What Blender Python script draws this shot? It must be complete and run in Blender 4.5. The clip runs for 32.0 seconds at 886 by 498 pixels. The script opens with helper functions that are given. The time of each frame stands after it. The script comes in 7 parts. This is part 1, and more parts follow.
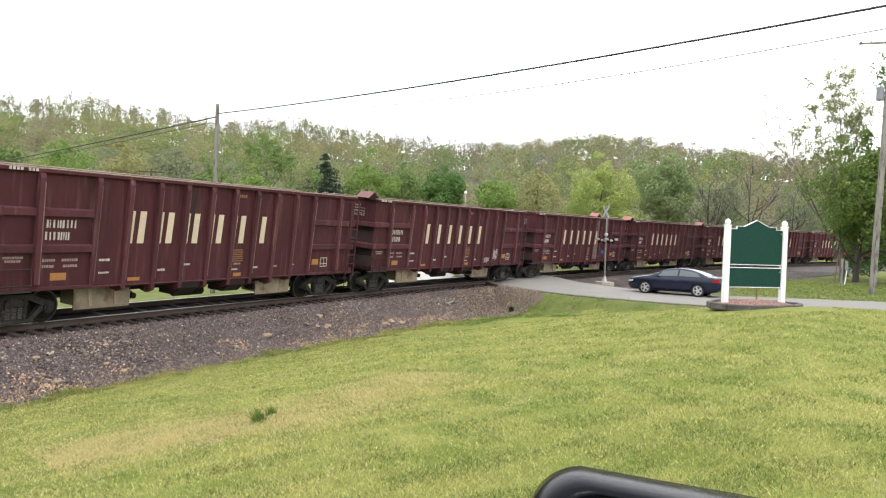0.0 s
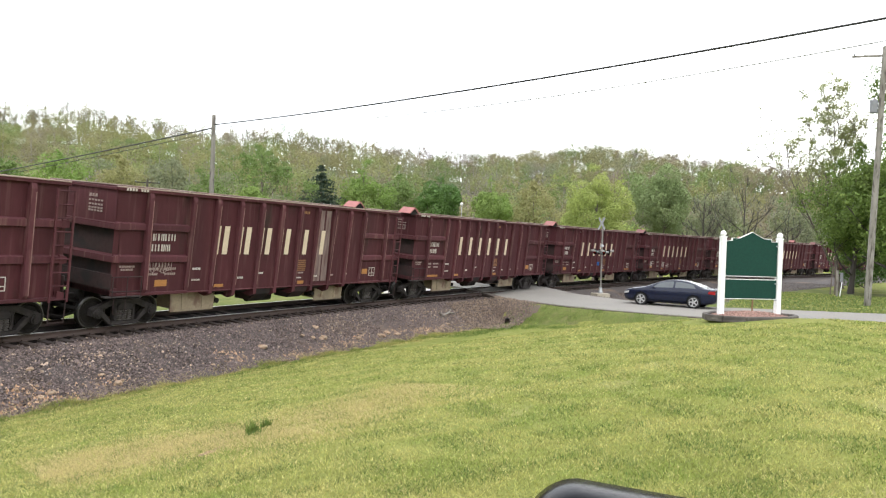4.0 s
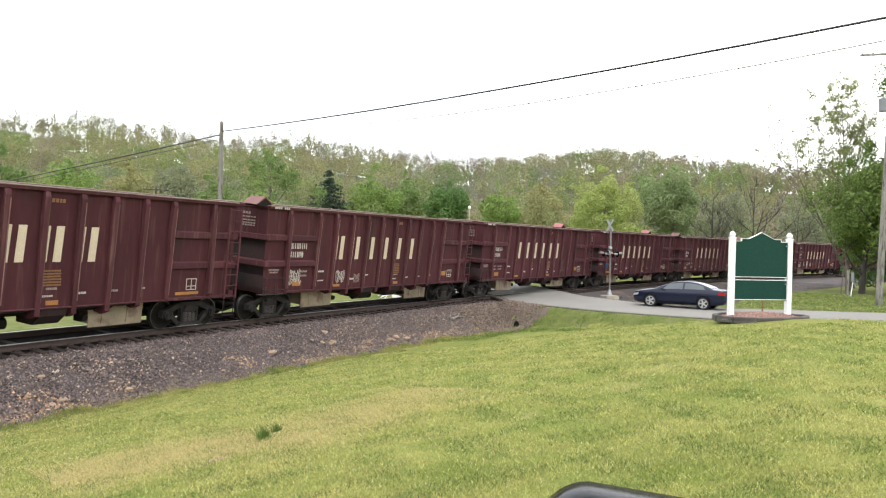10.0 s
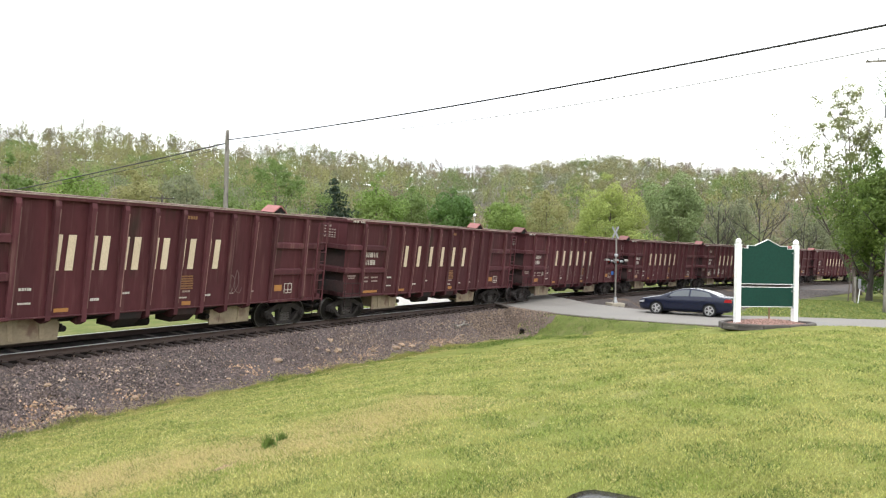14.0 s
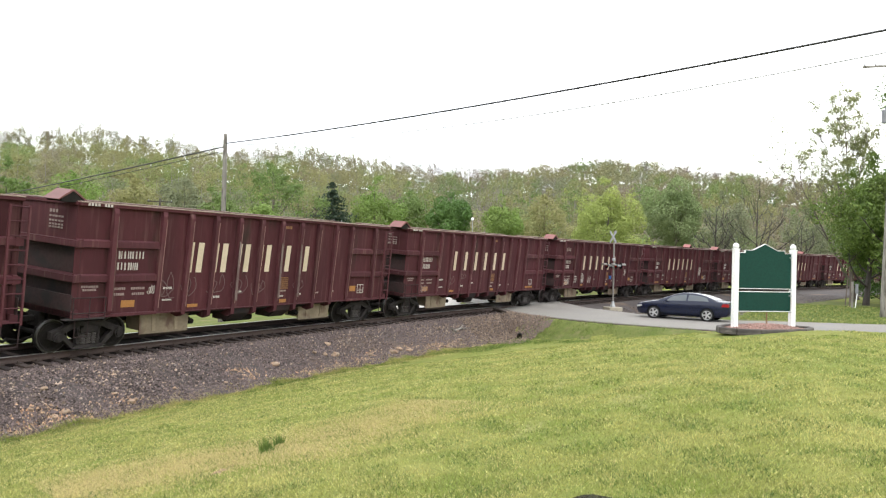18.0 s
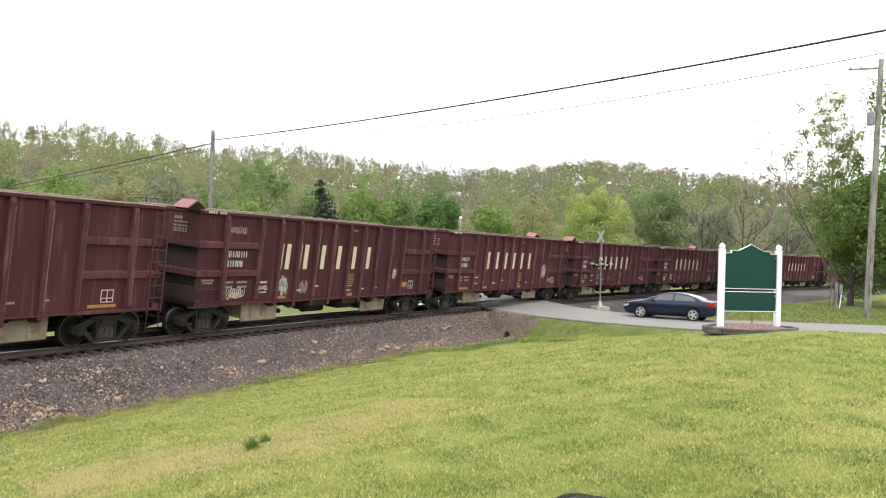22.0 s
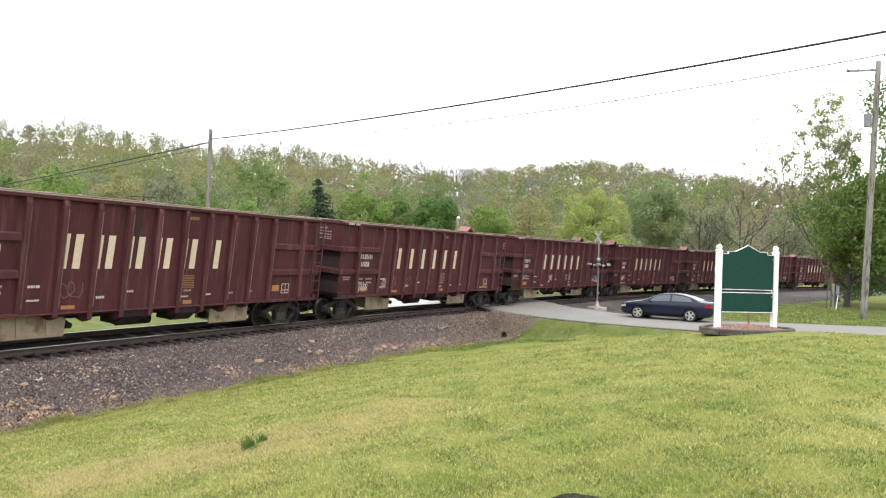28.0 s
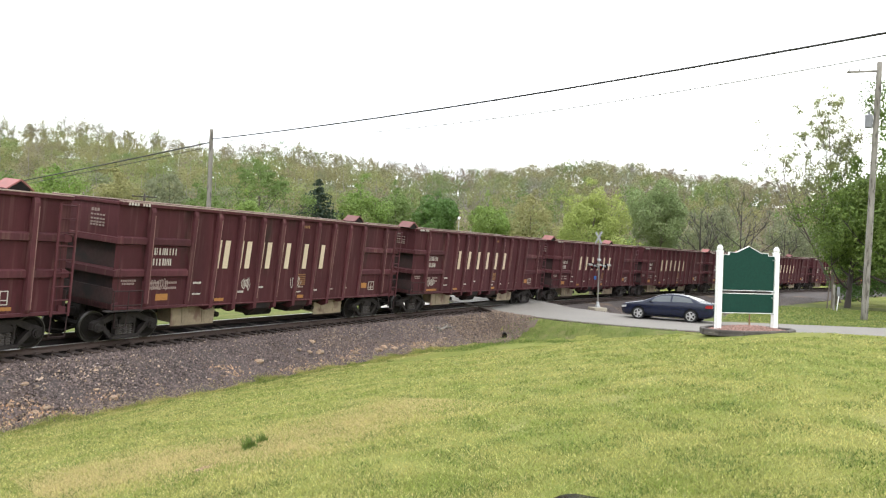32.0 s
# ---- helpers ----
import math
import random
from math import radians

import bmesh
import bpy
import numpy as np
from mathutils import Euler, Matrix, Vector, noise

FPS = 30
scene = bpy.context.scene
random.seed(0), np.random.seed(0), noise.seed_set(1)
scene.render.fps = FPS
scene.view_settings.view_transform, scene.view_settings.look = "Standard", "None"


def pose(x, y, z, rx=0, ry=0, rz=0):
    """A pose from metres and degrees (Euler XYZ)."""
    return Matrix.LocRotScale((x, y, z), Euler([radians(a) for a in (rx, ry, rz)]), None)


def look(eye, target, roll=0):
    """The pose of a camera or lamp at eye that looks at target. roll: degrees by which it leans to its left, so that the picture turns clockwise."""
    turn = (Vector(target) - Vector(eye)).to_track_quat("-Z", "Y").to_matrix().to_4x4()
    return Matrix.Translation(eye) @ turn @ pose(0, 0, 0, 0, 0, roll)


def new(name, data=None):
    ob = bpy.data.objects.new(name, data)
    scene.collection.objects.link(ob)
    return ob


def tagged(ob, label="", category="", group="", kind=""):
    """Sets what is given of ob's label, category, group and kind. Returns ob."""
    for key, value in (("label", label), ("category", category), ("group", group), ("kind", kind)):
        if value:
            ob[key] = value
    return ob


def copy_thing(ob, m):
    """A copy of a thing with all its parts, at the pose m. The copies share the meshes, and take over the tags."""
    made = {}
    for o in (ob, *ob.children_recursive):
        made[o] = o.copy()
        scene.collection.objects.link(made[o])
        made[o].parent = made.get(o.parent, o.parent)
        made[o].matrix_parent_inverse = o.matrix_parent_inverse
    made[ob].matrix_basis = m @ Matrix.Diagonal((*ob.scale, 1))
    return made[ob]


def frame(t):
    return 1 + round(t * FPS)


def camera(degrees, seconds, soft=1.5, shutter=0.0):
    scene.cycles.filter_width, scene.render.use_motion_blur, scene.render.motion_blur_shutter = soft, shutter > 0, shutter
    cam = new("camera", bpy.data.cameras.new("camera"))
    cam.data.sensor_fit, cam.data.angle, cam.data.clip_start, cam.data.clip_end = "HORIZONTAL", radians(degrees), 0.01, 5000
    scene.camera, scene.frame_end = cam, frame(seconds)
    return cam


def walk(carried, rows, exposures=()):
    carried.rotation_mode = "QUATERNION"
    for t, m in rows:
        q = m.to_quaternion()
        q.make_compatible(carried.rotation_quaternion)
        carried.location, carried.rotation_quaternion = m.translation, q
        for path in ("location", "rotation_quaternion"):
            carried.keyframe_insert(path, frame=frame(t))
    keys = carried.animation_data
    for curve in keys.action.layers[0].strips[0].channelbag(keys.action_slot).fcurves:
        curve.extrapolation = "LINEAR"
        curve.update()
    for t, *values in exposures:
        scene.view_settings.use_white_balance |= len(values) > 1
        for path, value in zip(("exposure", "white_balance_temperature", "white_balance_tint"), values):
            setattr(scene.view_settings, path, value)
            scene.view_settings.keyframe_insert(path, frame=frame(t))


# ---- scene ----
# camera held by hand from a parked vehicle: it only turns a little
EYE = (0.0, 0.0, 2.829)
cam = camera(60.29, 32.0, soft=1.2)
CAMERA_TURNS = [(0.0, 88.521, -1.961, -65.453), (0.5, 88.416, -2.065, -65.481), (1.0, 88.591, -2.105, -65.425), (1.5, 88.842, -2.155, -65.503), (2.0, 89.014, -2.077, -65.599), (2.5, 89.117, -2.092, -65.583), (3.0, 89.248, -2.108, -65.679), (3.5, 89.331, -2.108, -65.733), (5.5, 89.446, -1.806, -65.81), (6.0, 89.451, -1.872, -65.753), (6.5, 89.443, -1.915, -65.595), (7.0, 89.441, -1.915, -65.53), (7.5, 89.495, -1.758, -65.439), (8.0, 89.6, -1.761, -65.428), (8.5, 89.578, -1.703, -65.369), (9.0, 89.568, -1.645, -65.28), (9.5, 89.575, -1.613, -65.244), (10.0, 89.644, -1.43, -65.142), (10.5, 89.705, -1.463, -65.098), (11.0, 89.717, -1.466, -65.098), (11.5, 89.778, -1.391, -65.053), (12.0, 89.856, -1.263, -64.944), (12.5, 90.016, -1.29, -64.932), (13.0, 90.1, -1.246, -64.879), (13.5, 90.086, -1.257, -64.819), (14.0, 90.21, -1.296, -64.748), (14.5, 90.294, -1.249, -64.718), (16.5, 90.549, -1.267, -64.738), (17.0, 90.525, -1.296, -64.828), (17.5, 90.541, -1.422, -64.894), (18.0, 90.512, -1.416, -64.911), (18.5, 90.459, -1.447, -64.947), (19.0, 90.352, -1.433, -65.039), (19.5, 90.277, -1.369, -65.122), (20.0, 90.23, -1.434, -65.283), (20.5, 90.316, -1.462, -65.536), (21.0, 90.344, -1.548, -65.738), (21.5, 90.378, -1.673, -65.777), (22.0, 90.427, -1.742, -65.818), (22.5, 90.42, -1.918, -65.891), (23.0, 90.431, -1.969, -66.004), (23.5, 90.444, -2.002, -66.1), (24.0, 90.43, -1.958, -65.951), (24.5, 90.397, -1.851, -65.954), (25.0, 90.433, -1.954, -66.016), (25.5, 90.469, -2.033, -65.986), (27.5, 90.45, -2.002, -66.062), (28.0, 90.428, -1.939, -66.011), (28.5, 90.377, -1.925, -66.001), (29.0, 90.343, -2.046, -66.066), (29.5, 90.368, -2.106, -66.059), (30.0, 90.442, -2.064, -65.958), (30.5, 90.501, -2.006, -65.904), (31.0, 90.552, -1.937, -65.891), (31.5, 90.538, -1.985, -65.889), (32.0, 90.449, -2.045, -65.963)]
walk(cam, [(t, pose(*EYE, rx, ry, rz)) for t, rx, ry, rz in CAMERA_TURNS])

# ---------------------------------------------------------------- light
SUN_AZ, SUN_EL = radians(200), radians(52)
world = bpy.data.worlds.new("overcast_sky")
scene.world = world
world.use_nodes = True
wn, wl = world.node_tree.nodes, world.node_tree.links
sky = wn.new("ShaderNodeTexSky")
sky.sky_type, sky.sun_disc = "NISHITA", False
sky.sun_elevation, sky.sun_rotation = SUN_EL, radians(90) - SUN_AZ
sky.dust_density = 4.0
cloud_noise = wn.new("ShaderNodeTexNoise")
cloud_noise.inputs["Scale"].default_value = 1.6
cloud_noise.inputs["Detail"].default_value = 3.0
cloud_ramp = wn.new("ShaderNodeValToRGB")
cloud_ramp.color_ramp.elements[0].position, cloud_ramp.color_ramp.elements[0].color = 0.3, (24.5, 25.8, 27.5, 1)
cloud_ramp.color_ramp.elements[1].position, cloud_ramp.color_ramp.elements[1].color = 0.75, (29.0, 29.2, 29.4, 1)
cloud_mix = wn.new("ShaderNodeMix")
cloud_mix.data_type = "RGBA"
cloud_mix.inputs["Factor"].default_value = 0.9
wl.new(cloud_noise.outputs["Fac"], cloud_ramp.inputs["Fac"])
wl.new(sky.outputs["Color"], cloud_mix.inputs["A"])
wl.new(cloud_ramp.outputs["Color"], cloud_mix.inputs["B"])
wl.new(cloud_mix.outputs["Result"], wn["Background"].inputs["Color"])
wn["Background"].inputs["Strength"].default_value = 0.1
sun_lamp = bpy.data.lights.new("sun", "SUN")
sun_lamp.energy, sun_lamp.angle, sun_lamp.color = 1.5, radians(20), (1.0, 0.96, 0.9)
sun = new("sun", sun_lamp)
sun.matrix_world = look((0, 0, 60), (-20 * math.cos(SUN_AZ), -20 * math.sin(SUN_AZ), 60 - 20 * math.tan(SUN_EL)))
scene.view_settings.exposure = 0.0


# ---------------------------------------------------------------- materials
def material(name, base, rough=0.8, metal=0.0, second=None, scale=3.0, fine=40.0, bump=0.2, spread=0.5, per="", amount=0.15,
             spec=0.5, stain=None, stain_scale=0.6, stain_cut=0.6, stretch=None, streak=None, streak_cut=0.54):
    """Base colour broken up by a coarse and a fine noise, with optional stains and a variation from piece to piece."""
    m = bpy.data.materials.new(name)
    m.use_nodes = True
    n, l = m.node_tree.nodes, m.node_tree.links
    bsdf = n["Principled BSDF"]
    bsdf.inputs["Roughness"].default_value = rough
    bsdf.inputs["Metallic"].default_value = metal
    bsdf.inputs["Specular IOR Level"].default_value = spec
    co = n.new("ShaderNodeTexCoord").outputs["Object"]
    if stretch:
        mp = n.new("ShaderNodeMapping")
        mp.inputs["Scale"].default_value = stretch
        l.new(co, mp.inputs["Vector"])
        co = mp.outputs["Vector"]
    second = second or tuple(c * 0.7 for c in base)

    def noise_tex(sc, detail=4):
        t = n.new("ShaderNodeTexNoise")
        t.inputs["Scale"].default_value = sc
        t.inputs["Detail"].default_value = detail
        l.new(co, t.inputs["Vector"])
        return t.outputs["Fac"]

    def mix(a, b, fac, blend="MIX"):
        x = n.new("ShaderNodeMix")
        x.data_type, x.blend_type = "RGBA", blend
        for key, val in (("A", a), ("B", b), ("Factor", fac)):
            if isinstance(val, (tuple, list)):
                x.inputs[key].default_value = (*val, 1)
            elif isinstance(val, float):
                x.inputs[key].default_value = val
            else:
                l.new(val, x.inputs[key])
        return x.outputs["Result"]

    def ramp(fac, lo, hi):
        r = n.new("ShaderNodeMapRange")
        r.inputs["From Min"].default_value, r.inputs["From Max"].default_value = lo, hi
        l.new(fac, r.inputs["Value"])
        return r.outputs["Result"]

    coarse, small = noise_tex(scale), noise_tex(fine, 6)
    col = mix(base, second, ramp(coarse, 0.5 - spread / 2, 0.5 + spread / 2))
    col = mix(col, tuple(c * 0.55 for c in base), mix((0, 0, 0), (0.55, 0.55, 0.55), ramp(small, 0.4, 0.75)))
    if stain:
        col = mix(col, stain, ramp(noise_tex(stain_scale, 8), stain_cut, stain_cut + 0.12))
    if streak:
        mp2 = n.new("ShaderNodeMapping")
        mp2.inputs["Scale"].default_value = (7.0, 7.0, 0.55)
        l.new(n.new("ShaderNodeTexCoord").outputs["Object"], mp2.inputs["Vector"])
        t2 = n.new("ShaderNodeTexNoise")
        t2.inputs["Scale"].default_value, t2.inputs["Detail"].default_value = 1.0, 5
        l.new(mp2.outputs["Vector"], t2.inputs["Vector"])
        k2 = mix((0, 0, 0), (0.6, 0.6, 0.6), ramp(t2.outputs["Fac"], streak_cut, streak_cut + 0.2))
        col = mix(col, streak, k2)
    if per:
        src = n.new("ShaderNodeObjectInfo").outputs["Random"] if per == "object" else n.new("ShaderNodeNewGeometry").outputs["Random Per Island"]
        hsv = n.new("ShaderNodeHueSaturation")
        r = n.new("ShaderNodeMapRange")
        r.inputs["To Min"].default_value, r.inputs["To Max"].default_value = 1 - amount * 2, 1 + amount * 2
        l.new(src, r.inputs["Value"])
        l.new(r.outputs["Result"], hsv.inputs["Value"])
        l.new(col, hsv.inputs["Color"])
        col = hsv.outputs["Color"]
    l.new(col, bsdf.inputs["Base Color"])
    if bump:
        b = n.new("ShaderNodeBump")
        b.inputs["Strength"].default_value, b.inputs["Distance"].default_value = bump, 0.02
        l.new(small, b.inputs["Height"])
        l.new(b.outputs["Normal"], bsdf.inputs["Normal"])
    return m


def leaf_material(name, base, second, amount=0.11, clear=0.45, patch_scale=0.12):
    """Leaves: each leaf its own shade, and light passes through them."""
    m = bpy.data.materials.new(name)
    m.use_nodes = True
    n, l = m.node_tree.nodes, m.node_tree.links
    bsdf = n["Principled BSDF"]
    bsdf.inputs["Roughness"].default_value = 0.6
    bsdf.inputs["Specular IOR Level"].default_value = 0.25
    geo = n.new("ShaderNodeNewGeometry")
    tex = n.new("ShaderNodeTexNoise")
    tex.inputs["Scale"].default_value = patch_scale
    tex.inputs["Detail"].default_value = 3
    l.new(n.new("ShaderNodeTexCoord").outputs["Object"], tex.inputs["Vector"])
    big = n.new("ShaderNodeMapRange")
    big.inputs["From Min"].default_value, big.inputs["From Max"].default_value = 0.35, 0.65
    l.new(tex.outputs["Fac"], big.inputs["Value"])
    x = n.new("ShaderNodeMix")
    x.data_type = "RGBA"
    x.inputs["A"].default_value, x.inputs["B"].default_value = (*base, 1), (*second, 1)
    l.new(big.outputs["Result"], x.inputs["Factor"])
    r = n.new("ShaderNodeMapRange")
    r.inputs["To Min"].default_value, r.inputs["To Max"].default_value = 1 - amount * 2, 1 + amount * 2
    l.new(geo.outputs["Random Per Island"], r.inputs["Value"])
    hsv = n.new("ShaderNodeHueSaturation")
    l.new(r.outputs["Result"], hsv.inputs["Value"])
    l.new(x.outputs["Result"], hsv.inputs["Color"])
    l.new(hsv.outputs["Color"], bsdf.inputs["Base Color"])
    tr = n.new("ShaderNodeBsdfTranslucent")
    l.new(hsv.outputs["Color"], tr.inputs["Color"])
    ms = n.new("ShaderNodeMixShader")
    ms.inputs["Fac"].default_value = clear
    l.new(bsdf.outputs["BSDF"], ms.inputs[1])
    l.new(tr.outputs["BSDF"], ms.inputs[2])
    l.new(ms.outputs["Shader"], n["Material Output"].inputs["Surface"])
    return m


def ground_material():
    """Lawn: fresh green with yellow, thin and trodden patches, mown in soft streaks."""
    m = bpy.data.materials.new("lawn")
    m.use_nodes = True
    n, l = m.node_tree.nodes, m.node_tree.links
    bsdf = n["Principled BSDF"]
    bsdf.inputs["Roughness"].default_value = 0.95
    bsdf.inputs["Specular IOR Level"].default_value = 0.1
    co = n.new("ShaderNodeTexCoord").outputs["Object"]

    def tex(sc, detail, stretch=(1, 1, 1), turn=0.0):
        mp = n.new("ShaderNodeMapping")
        mp.inputs["Scale"].default_value = stretch
        mp.inputs["Rotation"].default_value = (0, 0, turn)
        l.new(co, mp.inputs["Vector"])
        t = n.new("ShaderNodeTexNoise")
        t.inputs["Scale"].default_value, t.inputs["Detail"].default_value = sc, detail
        l.new(mp.outputs["Vector"], t.inputs["Vector"])
        return t.outputs["Fac"]

    def span(fac, lo, hi):
        r = n.new("ShaderNodeMapRange")
        r.inputs["From Min"].default_value, r.inputs["From Max"].default_value = lo, hi
        l.new(fac, r.inputs["Value"])
        return r.outputs["Result"]

    def mix(a, b, fac):
        x = n.new("ShaderNodeMix")
        x.data_type = "RGBA"
        for key, val in (("A", a), ("B", b), ("Factor", fac)):
            if isinstance(val, tuple):
                x.inputs[key].default_value = (*val, 1)
            else:
                l.new(val, x.inputs[key])
        return x.outputs["Result"]

    col = mix(GRASS_GREEN, GRASS_YELLOW, span(tex(0.5, 4, (0.7, 1.2, 1), 0.35), 0.36, 0.80))
    col = mix(col, GRASS_YELLOW, span(tex(2.6, 7), 0.50, 0.80))
    col = mix(col, GRASS_DARK, span(tex(3.6, 7), 0.52, 0.80))
    col = mix(col, GRASS_YELLOW, span(tex(11.0, 6), 0.52, 0.78))
    col = mix(col, GRASS_STRAW, span(tex(0.8, 7, (0.5, 1.2, 1), 0.5), 0.61, 0.78))
    col = mix(col, GRASS_DARK, span(tex(24.0, 4), 0.54, 0.74))
    l.new(col, bsdf.inputs["Base Color"])
    b = n.new("ShaderNodeBump")
    b.inputs["Strength"].default_value, b.inputs["Distance"].default_value = 0.6, 0.03
    l.new(tex(45.0, 4), b.inputs["Height"])
    l.new(b.outputs["Normal"], bsdf.inputs["Normal"])
    return m


GRASS_GREEN, GRASS_YELLOW = (0.145, 0.175, 0.040), (0.225, 0.220, 0.064)
GRASS_DARK, GRASS_STRAW = (0.100, 0.130, 0.031), (0.345, 0.290, 0.150)
LAWN = ground_material()
RUST = material("oxide_red_paint", (0.0695, 0.0185, 0.0222), 0.75, second=(0.0465, 0.0140, 0.0165), spec=0.18, scale=0.9, fine=7.0, bump=0.06, per="object", amount=0.05,
                stain=(0.030, 0.016, 0.0135), stain_scale=1.3, stain_cut=0.6, stretch=(1, 1, 0.3), streak=(0.105, 0.052, 0.047))
RUST_RIB = material("oxide_red_rib_paint", (0.083, 0.0262, 0.0310), 0.75, second=(0.057, 0.0190, 0.0225), spec=0.18, scale=1.5, fine=9.0, bump=0.06, per="object", amount=0.10, stretch=(1, 1, 0.4), streak=(0.145, 0.085, 0.072), streak_cut=0.56)
RUST_WORN = material("worn_top_edge", (0.36, 0.28, 0.235), 0.7, second=(0.19, 0.115, 0.09), scale=1.2, fine=18.0, bump=0.1, per="object", amount=0.1)
RED_CAP = material("red_roof_paint", (0.25, 0.085, 0.078), 0.55, second=(0.17, 0.062, 0.055), scale=3.0, fine=20.0, bump=0.05, per="object", amount=0.22)
INSIDE = material("rusty_inside", (0.12, 0.06, 0.035), 0.9, second=(0.07, 0.04, 0.03), scale=1.5, fine=10.0)
CREAM = material("cream_lettering", (0.56, 0.46, 0.33), 0.8, second=(0.49, 0.395, 0.28), scale=3.0, fine=25.0, bump=0.0, stain=(0.30, 0.17, 0.11), stain_scale=6.0, stain_cut=0.68)
WHITE_MARK = material("white_stencil", (0.50, 0.47, 0.42), 0.8, second=(0.36, 0.32, 0.28), scale=8.0, fine=30.0, bump=0.0, stain=(0.2, 0.1, 0.08), stain_scale=9.0, stain_cut=0.6)
FADED_MARK = material("faded_stencil", (0.33, 0.27, 0.24), 0.8, second=(0.17, 0.10, 0.09), scale=14.0, fine=40.0, bump=0.0)
GHOST_MARK = material("ghost_of_spray_paint", (0.130, 0.082, 0.078), 0.85, second=(0.085, 0.042, 0.042), scale=5.0, fine=30.0, bump=0.0)
CHALKY = material("chalky_run", (0.20, 0.15, 0.135), 0.85, second=(0.09, 0.045, 0.04), scale=2.2, fine=14.0, bump=0.0, stretch=(3, 3, 0.5), spread=0.3)
ORANGE = material("orange_plate", (0.36, 0.155, 0.03), 0.7, second=(0.25, 0.11, 0.03), scale=5.0, fine=30.0, bump=0.0)
OCHRE = material("ochre_stencil", (0.24, 0.11, 0.03), 0.7, second=(0.15, 0.07, 0.03), scale=20.0, fine=40.0, bump=0.0)
BEIGE = material("dusty_beige_steel", (0.315, 0.25, 0.168), 0.8, second=(0.205, 0.16, 0.11), scale=2.0, fine=12.0, bump=0.05, stain=(0.14, 0.085, 0.06), stain_scale=1.7, stain_cut=0.56, per="object", amount=0.08)
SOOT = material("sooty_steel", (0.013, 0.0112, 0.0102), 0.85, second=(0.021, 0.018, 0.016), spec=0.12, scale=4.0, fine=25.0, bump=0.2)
CAST = material("dusty_cast_steel", (0.048, 0.041, 0.039), 0.85, second=(0.020, 0.0175, 0.017), spec=0.2, scale=4.0, fine=25.0, bump=0.2)
SPRING_STEEL = material("dusty_spring_steel", (0.105, 0.092, 0.086), 0.7, second=(0.075, 0.066, 0.062), spec=0.3, scale=5.0, fine=25.0, bump=0.1)
TREAD = material("bright_steel", (0.55, 0.54, 0.53), 0.3, 1.0, second=(0.45, 0.43, 0.42), scale=6.0, fine=40.0, bump=0.0)
RAIL_SIDE = material("rusty_rail", (0.068, 0.044, 0.036), 0.85, second=(0.046, 0.031, 0.026), scale=2.0, fine=20.0)
TIE = material("creosoted_tie", (0.040, 0.026, 0.021), 0.9, second=(0.054, 0.038, 0.031), scale=2.0, fine=20.0, bump=0.5, per="object", amount=0.2, stretch=(1, 0.2, 1))
BALLAST = material("ballast_bed", (0.070, 0.057, 0.054), 0.95, second=(0.052, 0.042, 0.040), scale=0.6, fine=16.0, bump=1.0, stain=(0.14, 0.095, 0.065), stain_scale=0.35, stain_cut=0.58)
STONE = material("ballast_stone", (0.138, 0.104, 0.096), 0.9, second=(0.098, 0.074, 0.069), scale=0.7, fine=20.0, bump=0.2, per="island", amount=0.30)
ORANGE_STONE = material("orange_sandstone", (0.30, 0.165, 0.09), 0.9, second=(0.36, 0.26, 0.17), scale=2.0, fine=20.0, bump=0.3, per="island", amount=0.3)
PALE_STONE = material("pale_ballast_stone", (0.30, 0.255, 0.24), 0.9, second=(0.22, 0.19, 0.18), scale=2.0, fine=20.0, bump=0.2, per="island", amount=0.25)
TAN_STONE = material("tan_ballast_stone", (0.27, 0.185, 0.125), 0.9, second=(0.22, 0.185, 0.155), scale=2.0, fine=20.0, bump=0.2, per="island", amount=0.3)
EARTH_STONE = material("earthy_stone", (0.19, 0.138, 0.10), 0.95, second=(0.14, 0.105, 0.085), scale=2.0, fine=20.0, bump=0.2, per="island", amount=0.3)
PALE_ROCK = material("pale_orange_rock", (0.34, 0.205, 0.12), 0.9, second=(0.33, 0.275, 0.21), scale=1.0, fine=14.0, bump=0.4, per="object", amount=0.15)
ASPHALT = material("worn_asphalt", (0.212, 0.196, 0.175), 0.9, second=(0.178, 0.166, 0.15), scale=0.4, fine=30.0, bump=0.3, stain=(0.17, 0.165, 0.16), stain_scale=0.5, stain_cut=0.62)
EARTH = material("bare_earth", (0.125, 0.088, 0.064), 0.95, second=(0.10, 0.078, 0.068), scale=1.2, fine=14.0, bump=0.8)
RED_SOIL = material("reddish_soil", (0.235, 0.135, 0.075), 0.95, second=(0.27, 0.19, 0.105), scale=5.0, fine=40.0, bump=0.8)
MUD = material("dark_mud", (0.060, 0.046, 0.038), 0.95, second=(0.095, 0.076, 0.060), scale=1.5, fine=14.0, bump=0.6)
POLE_WOOD = material("weathered_pole_wood", (0.26, 0.245, 0.215), 0.9, second=(0.15, 0.138, 0.118), scale=1.2, fine=9.0, bump=0.5, spread=0.35, stretch=(3, 3, 0.6), stain=(0.070, 0.062, 0.052), stain_scale=2.6, stain_cut=0.52)
TIMBER = material("dark_landscape_timber", (0.046, 0.040, 0.036), 0.9, second=(0.115, 0.100, 0.088), scale=3.0, fine=12.0, bump=0.6, spread=0.3, stretch=(1, 1, 3), stain=(0.15, 0.135, 0.12), stain_scale=4.0, stain_cut=0.6)
THIN_WIRE = material("grey_wire", (0.34, 0.34, 0.35), 0.6, bump=0.0)
